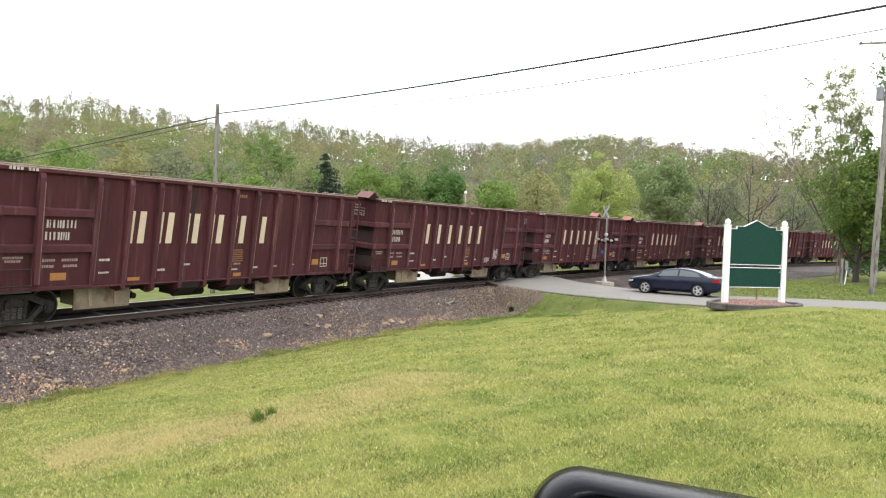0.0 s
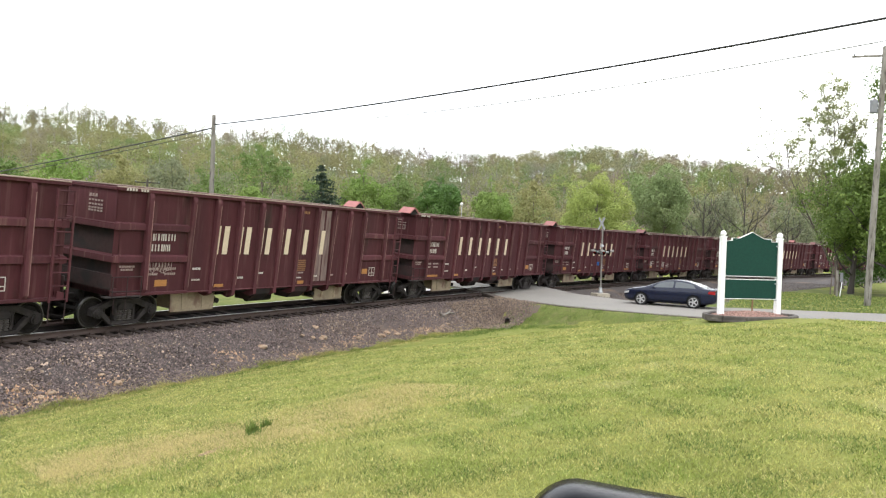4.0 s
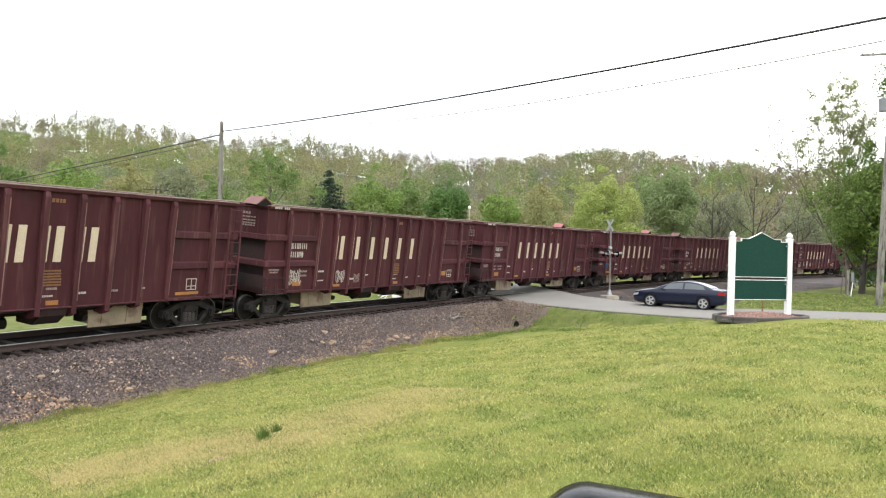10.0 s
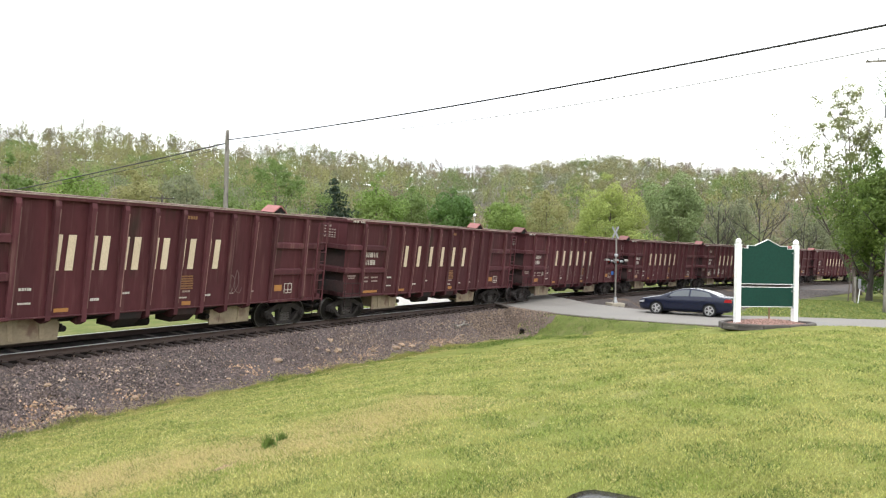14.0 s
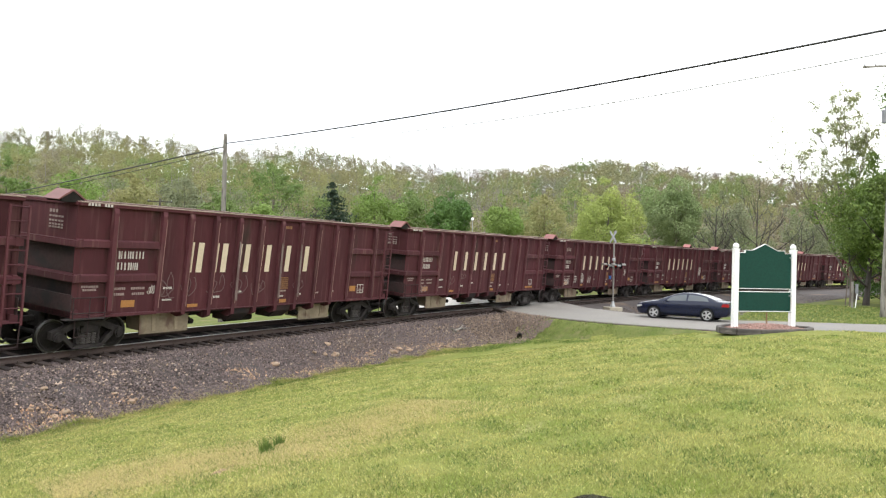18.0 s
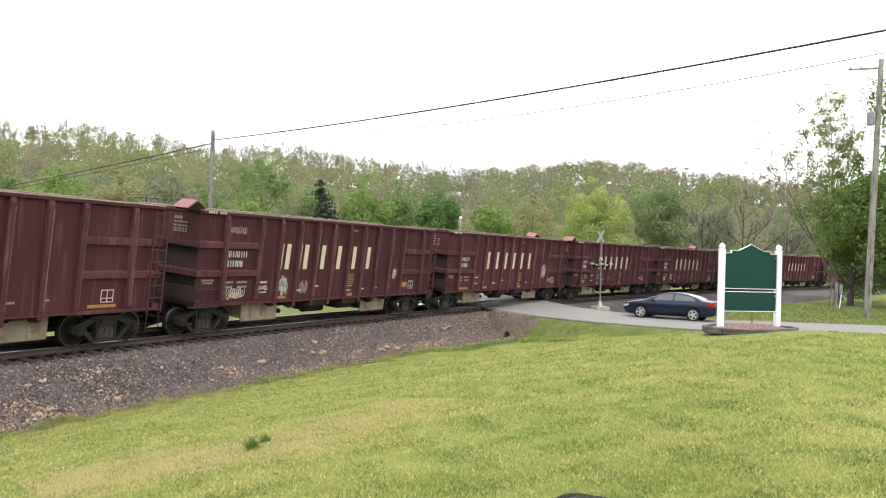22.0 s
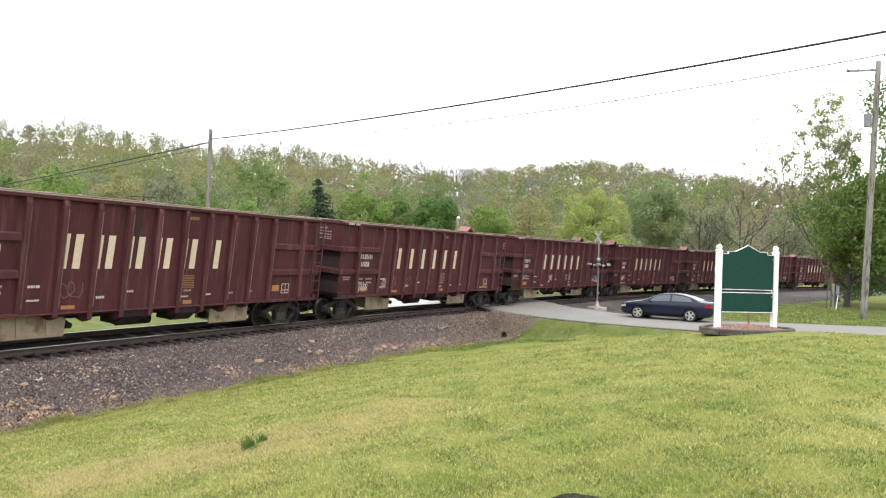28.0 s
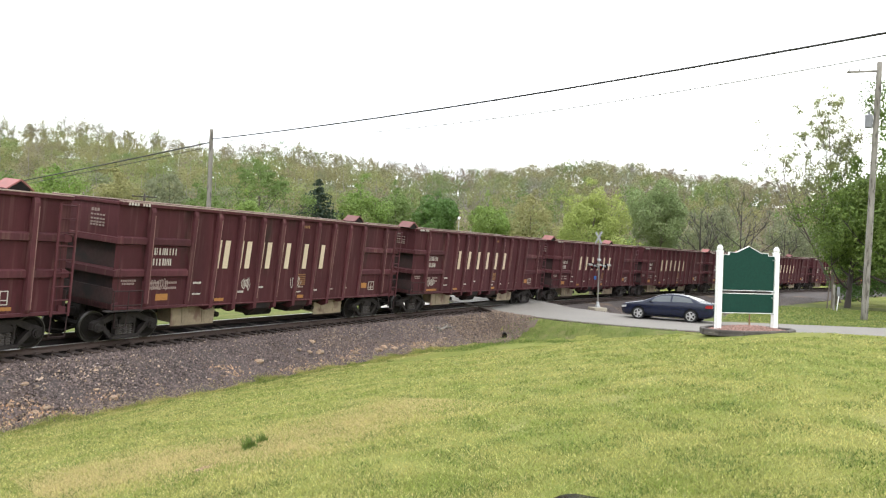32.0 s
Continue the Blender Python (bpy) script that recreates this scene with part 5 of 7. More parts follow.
def build_signal():
    x, y = 50.9, 11.25
    gz = -0.42
    # faces along the road
    m = pose(x, y, gz, 0, 0, 222)
    s = thing("crossing_signal", "grey level-crossing mast with crossbuck and twin lamps", "crossing signal", m)
    bm = B()
    rod(bm, (0, 0, 0.16), (0, 0, 5.12), 0.055, 12)
    rod(bm, (0, 0, 5.12), (0, 0, 5.18), 0.066, 12, 0.02)
    part("mast", bm, MAST, s)
    bm = B()
    box(bm, (0, 0, -0.05), (0.95, 0.95, 0.34), bevel=0.03)
    part("footing", bm, material("pale_concrete", (0.40, 0.36, 0.28), 0.9, scale=3.0), s, "pale concrete footing")
    bm = B()
    lathe(bm, [(0.17, 0.12), (0.17, 0.2), (0.11, 0.34), (0.09, 0.5)], 14)
    part("mast_base", bm, GALV, s)
    for k, a in enumerate((42, -42)):
        bm = B()
        box(bm, (0, 0, 0), (1.15, 0.012, 0.17), bevel=0.004)
        part("crossbuck_blade", bm, GALV, s, "grey back of a crossbuck board", m=pose(0, -0.08 - 0.014 * k, 4.78, 0, a, 0))
    bm = B()
    box(bm, (0, -0.05, 4.78), (0.10, 0.05, 0.16))
    part("clamp", bm, GALV, s)
    bm = B()
    rod(bm, (-0.66, 0, 2.88), (0.66, 0, 2.88), 0.035, 8)
    box(bm, (0, 0, 2.88), (0.24, 0.18, 0.22), bevel=0.02)
    part("cross_arm", bm, GALV, s)
    for sx in (-1, 1):
        for f in (-1, 1):
            bm = B()
            rod(bm, (0, 0, 0), (0, f * 0.03, 0), 0.20, 20)
            lamp = part("lamp_disc", bm, BLACK_PLASTIC, s, "black round lamp backing", m=pose(sx * 0.60, f * 0.16, 2.88))
            bm = B()
            rod(bm, (0, f * 0.03, 0), (0, f * 0.06, 0), 0.11, 14)
            part("lens", bm, RED_LENS, lamp, "dark red lens")
            bm = B()
            n = 12
            A = [bm.verts.new((0.14 * math.cos(math.pi * i / n), f * 0.03, 0.14 * math.sin(math.pi * i / n))) for i in range(n + 1)]
            C = [bm.verts.new((0.14 * math.cos(math.pi * i / n), f * 0.34, 0.14 * math.sin(math.pi * i / n) + 0.02)) for i in range(n + 1)]
            for i in range(n):
                bm.faces.new((A[i], A[i + 1], C[i + 1], C[i]))
            part("hood", bm, MAST, lamp, "grey lamp hood")
            bm = B()
            rod(bm, (0, 0, 0), (0, -f * 0.16, 0), 0.07, 10)
            part("lamp_housing", bm, GALV, lamp)
    bm = B()
    box(bm, (0, 0, 0), (0.30, 0.012, 0.24), bevel=0.004)
    part("notice", bm, BLUE_SIGN, s, "small blue notice", m=pose(-0.30, -0.09, 2.08, 0, 0, 0))
    bm = B()
    lathe(bm, [(0.12, 0.0), (0.12, 0.12), (0.09, 0.17), (0.02, 0.19)], 12)
    part("bell", bm, GALV, s, m=pose(0, 0, 3.2))


build_signal()


def build_culvert():
    gz = -1.12
    p = Vector((36.45, 12.70, gz))
    bm = B()
    n = 16
    prof = [(0.10, 0.0), (0.125, 0.0), (0.125, 1.4), (0.10, 1.4)]
    rings = [[bm.verts.new((z, r * math.cos(6.2832 * i / n), r * math.sin(6.2832 * i / n))) for i in range(n)] for r, z in prof]
    for a, b in zip(rings, rings[1:] + rings[:1]):
        for i in range(n):
            bm.faces.new((a[i], a[(i + 1) % n], b[(i + 1) % n], b[i]))
    return bm, p


# ---------------------------------------------------------------- poles and wires
def wire(name, a, b, sag, r, label, n=24, mat=None):
    cu = bpy.data.curves.new(name, "CURVE")
    cu.dimensions, cu.bevel_depth, cu.bevel_resolution = "3D", r, 1
    sp = cu.splines.new("POLY")
    sp.points.add(n)
    a, b = Vector(a), Vector(b)
    for i in range(n + 1):
        t = i / n
        p = a.lerp(b, t)
        sp.points[i].co = (p.x, p.y, p.z - 4 * sag * t * (1 - t), 1)
    cu.materials.append(mat or WIRE)
    dg = bpy.data.objects.new(name, cu)
    scene.collection.objects.link(dg)
    me = bpy.data.meshes.new_from_object(dg.evaluated_get(bpy.context.evaluated_depsgraph_get()))
    bpy.data.objects.remove(dg)
    return tagged(new(name, me), label, "cable")


def pole(name, label, base, height, r0, r1, lean=(0, 0), arm=None, turn=0.0, can=False, arm_drop=0.5, wood=None):
    th = thing(name, label, "utility pole", Matrix.Translation(base))
    bm = B()
    lx, ly = lean
    k, n = 14, 14
    rng = random.Random(int(height * 10))
    rings = []
    for i in range(k + 1):
        t = i / k
        r = r0 + (r1 - r0) * t
        rings.append([((lx * t) + r * (1 + rng.uniform(-0.03, 0.03)) * math.cos(6.2832 * j / n), (ly * t) + r * math.sin(6.2832 * j / n), -0.4 + (height + 0.4) * t) for j in range(n)])
    loft(bm, rings)
    wood = wood or POLE_WOOD
    part("shaft", bm, wood, th, smooth=True)
    top = Vector((lx, ly, height))
    if arm:
        bm = B()
        d = Vector((math.cos(turn), math.sin(turn), 0))
        lo, hi = arm
        beam(bm, top + d * lo - Vector((0, 0, arm_drop)), top + d * hi - Vector((0, 0, arm_drop)), 0.10, 0.12)
        a = part("cross_arm", bm, wood, th)
        for q in (lo + 0.12, (lo + hi) / 2 + 0.25, hi - 0.12):
            bm = B()
            lathe(bm, [(0.03, 0), (0.055, 0.04), (0.03, 0.08), (0.05, 0.12), (0.01, 0.16)], 10)
            part("insulator", bm, GALV, a, m=Matrix.Translation(top + d * q - Vector((0, 0, arm_drop - 0.06))))
    if can:
        d = Vector((math.cos(turn), math.sin(turn), 0))
        bm = B()
        lathe(bm, [(0.16, 0), (0.22, 0.03), (0.22, 0.72), (0.20, 0.80), (0.06, 0.84), (0.03, 1.0)], 18)
        part("transformer", bm, CAN_GREY, th, "grey transformer can", m=Matrix.Translation(top * 0.765 + d * 0.40 - Vector((0, 0, 0.3))))
        bm = B()
        rod(bm, top * 0.765 + Vector((0, 0, 0.1)), top * 0.765 + d * 0.4 + Vector((0, 0, 0.1)), 0.04, 6)
        part("can_bracket", bm, GALV, th)
    return th


def build_poles():
    pole("utility_pole", "grey weathered wooden utility pole across the railway", (33.85, 29.66, -1.15), 10.61, 0.15, 0.115)
    pole("utility_pole", "tall leaning wooden utility pole with a transformer", (53.7, -4.65, -0.28), 15.9, 0.205, 0.155, lean=(-0.28, -0.40), arm=(-0.1, 1.8), turn=radians(95), can=True, arm_drop=0.55)
    pole("utility_pole", "wooden utility pole at the edge of the lawn", (21.75, -10.2, 1.2), 9.0, 0.16, 0.12)
    pole("utility_pole", "wooden line pole with a cross-arm beyond the railway", (63.0, 64.2, -0.9), 9.3, 0.13, 0.11, arm=(-1.3, 1.3), turn=radians(-40), arm_drop=0.35, wood=DARK_BARK)
    pole("utility_pole", "wooden line pole with a cross-arm beyond the railway", (67.5, 44.5, -0.9), 7.3, 0.13, 0.11, arm=(-1.2, 1.2), turn=radians(-30), arm_drop=0.3, wood=DARK_BARK)
    pole("utility_pole", "wooden line pole far along the field", (51.6, 97.0, -0.8), 7.2, 0.13, 0.11)
    wire("overhead_cable", (33.85, 29.66, 8.90), (21.75, -10.14, 9.80), 0.36, 0.036, "thick black overhead cable")
    wire("overhead_cable", (33.85, 29.62, 8.80), (21.75, -10.2, 9.45), 0.86, 0.0185, "thin grey overhead wire", mat=THIN_WIRE)
    wire("overhead_cable", (33.85, 29.70, 8.72), (51.6, 97.0, 5.6), 0.3, 0.04, "thick black overhead cable")
    wire("overhead_cable", (33.85, 29.74, 8.46), (51.6, 97.2, 5.2), 0.3, 0.018, "thin grey overhead wire")
    # white yard lamp above the wagons
    g = thing("yard_lamp", "white globe yard lamp on a thin post", "lamp", pose(64.4, 27.25, -0.9))
    bm = B()
    rod(bm, (0, 0, -0.3), (0, 0, 7.0), 0.032, 8)
    part("lamp_post", bm, GALV, g)
    bm = B()
    bmesh.ops.create_uvsphere(bm, u_segments=16, v_segments=10, radius=0.14, matrix=Matrix.Translation((0, 0, 7.15)))
    part("globe", bm, SIGN_WHITE, g, "white globe", smooth=True)


build_poles()


def build_pedestal():
    p = thing("utility_pedestal", "pale blue-grey utility box on a slanted white post", "utility box", Matrix.Translation(polar_at(-3.42, 63.5)))
    bm = B()
    box(bm, (0, 0, 1.45), (0.20, 0.20, 0.70), bevel=0.02)
    part("box_case", bm, CAN_GREY, p)
    bm = B()
    rod(bm, (0, 0.10, -0.1), (0, -0.03, 1.1), 0.034, 8)
    part("support_post", bm, SIGN_WHITE, p, "white support post")
    bm = B()
    box(bm, (0.1, 0.28, 0.95), (0.14, 0.16, 2.0), bevel=0.01)
    part("timber_post", bm, POLE_WOOD, p, "grey timber post")
    for az, h, lean in ((-3.0, 2.3, 0.10), (-2.75, 2.2, 0.16)):
        st = thing("wooden_stake", "thin brown wooden stake in the grass verge", "stake", Matrix.Translation(polar_at(az, 66)), group="stakes in the verge")
        bm = B()
        beam(bm, (0, 0, -0.1), (0, -lean, h), 0.08, 0.08)
        part("stake", bm, BARK, st)


def polar_at(az, r):
    x, y = r * math.cos(radians(az)), r * math.sin(radians(az))
    return (x, y, ground_z(x, y))


build_pedestal()


def build_mirror():
    """Outside mirror of the vehicle that the camera looks out of."""
    m = pose(0.7636, 0.239, 2.5685, 0, 0, -65.5)
    mi = thing("wing_mirror", "black plastic wing mirror of the parked vehicle", "car mirror", m)
    def shell(grow, y):
        pts = []
        corner = [(0.062 + 0.062 * math.cos(a), -0.060 + 0.061 * math.sin(a)) for a in (math.pi - k * math.pi / 20 for k in range(11))]
        far = [(0.350 + 0.046 * math.cos(a), -0.088 + 0.046 * math.sin(a)) for a in (math.pi / 2 - k * math.pi / 16 for k in range(9))]
        for x, z in [(0.0, -0.24)] + corner + [(0.15, -0.012), (0.25, -0.026)] + far + [(0.40, -0.24)]:
            pts.append((0.2 + (x - 0.2) * grow, y, -0.12 + (z + 0.12) * grow))
        return pts
    bm = loft(B(), [shell(0.835, 0.014), shell(0.85, 0.002), shell(0.88, -0.008), shell(0.92, -0.013), shell(0.955, -0.011), shell(0.982, -0.004), shell(0.996, 0.008), shell(1.0, 0.03), shell(0.96, 0.07), shell(0.82, 0.105), shell(0.5, 0.125)])
    part("housing", bm, MIRROR_PLASTIC, mi, smooth=True)
    bm = B()
    slab(bm, [(p[0], p[2]) for p in shell(0.845, 0)], "y", 0.006, 0.011)
    part("mirror_glass", bm, material("mirror_glass", (0.75, 0.76, 0.78), 0.02, 1.0, second=(0.75, 0.76, 0.78), fine=900.0, bump=0.0), mi, "silvered mirror glass")
    bm = B()
    beam(bm, (0.30, 0.05, -0.20), (0.52, 0.02, -0.30), 0.05, 0.06, bevel=0.01)
    part("mirror_arm", bm, BLACK_PLASTIC, mi)


build_mirror()


def build_vehicle_door():
    """The vehicle's own door, which shows only in its mirror."""
    m = pose(0.25, -0.30, 1.55, 0, 0, 4)
    d = thing("vehicle_door", "dark maroon door of the parked vehicle under its mirror", "car door", m)
    bm = B()
    prof = [(0.0, 0.0), (0.05, 0.02), (0.075, 0.30), (0.07, 0.55), (0.03, 0.78), (0.0, 0.82), (-0.05, 0.82), (-0.05, 0.0)]
    slab(bm, prof, "x", -1.0, 0.62)
    part("door_skin", bm, DOOR_PAINT, d)
    bm = B()
    beam(bm, (-1.0, 0.0, 0.835), (0.62, 0.0, 0.835), 0.05, 0.03)
    part("window_seal", bm, RUBBER, d)
    bm = B()
    box(bm, (-0.75, 0.085, 0.60), (0.20, 0.03, 0.04), bevel=0.01)
    part("door_handle", bm, BLACK_PLASTIC, d)


build_vehicle_door()


# ---------------------------------------------------------------- trees
def turned(centres, out, size, rng, rough=0.7):
    """Two directions in the plane of each leaf; leaves face outwards from their clump, more or less."""
    n = len(centres)
    nrm = out + rng.normal(size=(n, 3)) * rough
    nrm /= np.linalg.norm(nrm, axis=1)[:, None] + 1e-9
    a = rng.normal(size=(n, 3))
    a -= nrm * np.sum(a * nrm, 1)[:, None]
    a /= np.linalg.norm(a, axis=1)[:, None] + 1e-9
    b = np.cross(nrm, a)
    s = np.asarray(size).reshape(-1, 1) * rng.uniform(0.6, 1.35, (n, 1))
    return a * s, b * s


def quads(centres, size, rng, out=None, long=1.0, rough=0.7):
    """One leaf-shaped quad at each centre."""
    n = len(centres)
    a, b = turned(centres, np.zeros((n, 3)) if out is None else out, size, rng, rough if out is not None else 1.0)
    V = np.stack([centres - a * long, centres - b * 0.6, centres + a * long, centres + b * 0.6], 1).reshape(-1, 3)
    return V, np.arange(4 * n).reshape(n, 4)


def triangles(centres, size, rng, out, rough=0.7):
    n = len(centres)
    a, b = turned(centres, out, size, rng, rough)
    V = np.stack([centres - a, centres + a * 0.5 - b * 0.8, centres + a * 0.5 + b * 0.8], 1).reshape(-1, 3)
    return V, np.arange(3 * n).reshape(n, 3)


def lobes(centre, radii, count, n, rng, fill=0.18):
    """Leaf places on a heap of rounded clumps that make up a crown, with the way outwards."""
    i = np.arange(count) + 0.5
    up = 1 - 2 * i / count
    turn = i * 2.39996 + rng.uniform(0, 6.28)
    d = np.stack([np.sqrt(1 - up ** 2) * np.cos(turn), np.sqrt(1 - up ** 2) * np.sin(turn), up], 1) + rng.normal(0, 0.16, (count, 3))
    c = d * rng.uniform(0.50, 0.80, (count, 1))
    r = rng.uniform(0.20, 0.40, count)
    k = rng.choice(count, n, p=r ** 2 / np.sum(r ** 2))
    o = rng.normal(size=(n, 3))
    o /= np.linalg.norm(o, axis=1)[:, None]
    p = (c[k] + o * (r[k] * rng.random(n) ** fill)[:, None]) * np.asarray(radii) + np.asarray(centre)
    return p, o


def tube(pts, radii, n=6):
    """A tapered limb through the points."""
    V, F = [], []
    for i, (p, r) in enumerate(zip(pts, radii)):
        d = Vector(pts[min(i + 1, len(pts) - 1)]) - Vector(pts[max(i - 1, 0)])
        q = d.to_track_quat("Z", "Y").to_matrix()
        for j in range(n):
            a = 6.2832 * j / n
            V.append((Vector(p) + q @ Vector((r * math.cos(a), r * math.sin(a), 0)))[:])
    for i in range(len(pts) - 1):
        for j in range(n):
            F.append((i * n + j, i * n + (j + 1) % n, (i + 1) * n + (j + 1) % n, (i + 1) * n + j))
    return V, F


def build_tree(label, base, height, spread, leaf_mat, bark, seed, leaves=2600, leaf=0.16, bare=0.25, lean=(0.0, 0.0), upright=0.5, category="tree", limbs=7, trunk=None, puff=0.9, twigs=True, full=0.0, heaps=18, least=0.0):
    """Trunk with forking limbs; leaves in loose clumps round the twigs, so that the outline is uneven and gaps show."""
    rng = random.Random(seed)
    nr = np.random.default_rng(seed)
    th = thing("tree", label, category, Matrix.Translation(base))
    V, F, ends = [], [], []

    def add(pts, radii, n):
        v, f = tube(pts, radii, n)
        o = len(V)
        V.extend(v)
        F.extend([tuple(i + o for i in q) for q in f])

    r0 = trunk or height * 0.022
    k = 7
    axis = []
    for i in range(k + 1):
        t = i / k
        axis.append(Vector((lean[0] * t + rng.uniform(-1, 1) * 0.03 * height * t * (1 - t), lean[1] * t + rng.uniform(-1, 1) * 0.03 * height * t * (1 - t), -0.3 + (height * 0.86 + 0.3) * t)))
    add(axis, [r0 * (1.25 if i == 0 else 1 - 0.85 * i / k) for i in range(k + 1)], 8)

    def limb(p, d, length, r, depth):
        pts = [p]
        for i in range(4):
            d = (d + Vector((rng.uniform(-1, 1), rng.uniform(-1, 1), rng.uniform(-0.6, 1))) * 0.22 + Vector((0, 0, upright * 0.12))).normalized()
            pts.append(pts[-1] + d * length / 4)
        add(pts, [max(r, least) * (1 - 0.7 * i / 4) for i in range(5)], 5 if depth < 2 else 3)
        ends.append((pts[-1], length))
        if depth < (3 if twigs else 2):
            for i in range(rng.randint(2, 4)):
                q = pts[rng.randint(1, 4)]
                e = (d + Vector((rng.uniform(-1, 1), rng.uniform(-1, 1), rng.uniform(-0.5, 0.9))) * 0.9).normalized()
                limb(q, e, length * rng.uniform(0.45, 0.65), r * 0.45, depth + 1)

    for i in range(limbs):
        t = bare + (0.95 - bare) * (i + rng.random() * 0.5) / limbs
        f = t * k
        p = axis[int(f)].lerp(axis[min(k, int(f) + 1)], f - int(f))
        a = i * 2.4 + rng.uniform(-0.5, 0.5)
        rise = 0.25 + upright * (0.4 + t)
        d = Vector((math.cos(a), math.sin(a), rise)).normalized()
        limb(p, d, spread * rng.uniform(0.75, 1.15) * (1.15 - 0.55 * abs(t - 0.45) - 0.35 * t), r0 * 0.5 * (1.1 - t), 1)
    limb(axis[-1], Vector((0, 0, 1)), height * 0.16, r0 * 0.15, 1)
    faces = [f for f in F]
    part("trunk", mesh_np("trunk", np.array(V), np.array(faces), bark, True), None, th)
    if leaves:
        c = np.array([e[0][:] for e in ends])
        w = np.array([0.30 + 0.22 * min(e[1], 3.0) for e in ends])
        k = int(leaves * (1 - full))
        pick = nr.integers(0, len(c), k)
        o = nr.normal(size=(k, 3))
        o /= np.linalg.norm(o, axis=1)[:, None]
        p = c[pick] + o * (w[pick] * puff * nr.random(k) ** 0.35)[:, None] * np.array((1, 1, 0.75))
        if full:
            lo = max(height * (bare + 0.04), height - 2.15 * spread)
            p2, o2 = lobes((lean[0] * 0.6, lean[1] * 0.6, (lo + height) / 2), (spread, spread, (height - lo) * 0.5), heaps, leaves - k, nr, 0.10)
            p, o = np.concatenate([p, p2]), np.concatenate([o, o2])
        v, f = quads(p, leaf, nr, o, 1.0, 0.4)
        tagged(part("crown", mesh_np("crown", v, f, leaf_mat), None, th), kind="stuff")
    return th


def polar(az, r, z=None):
    x, y = r * math.cos(radians(az)), r * math.sin(radians(az))
    return (x, y, ground_z(x, y) if z is None else z)


def crown_h(az, r, el):
    return 2.83 + r * math.tan(radians(el)) - polar(az, r)[2]


def build_conifer():
    az, r = 33.45, 96
    h = crown_h(az, r, 5.2)
    th = thing("conifer", "dark green spruce beyond the railway", "conifer tree", Matrix.Translation(polar(az, r)))
    bm = B()
    rod(bm, (0, 0, -0.3), (0, 0, h * 0.97), 0.2, 8, 0.03)
    part("trunk", bm, BARK, th)
    nr = np.random.default_rng(9)
    C = []
    for t in np.linspace(0.12, 1.0, 40) + nr.uniform(-0.01, 0.01, 40):
        rad = (1 - t) * 10.5 * (0.82 + 0.18 * math.sin(t * 46)) + 0.25
        for i in range(int(10 + 36 * (1 - t))):
            a = nr.uniform(0, 6.28)
            L = rad * nr.uniform(0.5, 1.2)
            m = int(7 + 22 * (1 - t))
            u = np.linspace(0.15, 1, m)
            C.append(np.stack([u * L * math.cos(a), u * L * math.sin(a), h * t - 0.28 * u * L + 0.12 * u * u * L], 1) + nr.normal(0, 0.07, (m, 3)))
    v, f = quads(np.concatenate(C), 0.14, nr, None, 1.3)
    tagged(part("crown", mesh_np("crown", v, f, LEAF_NEEDLE), None, th, "dark needles"), kind="stuff")


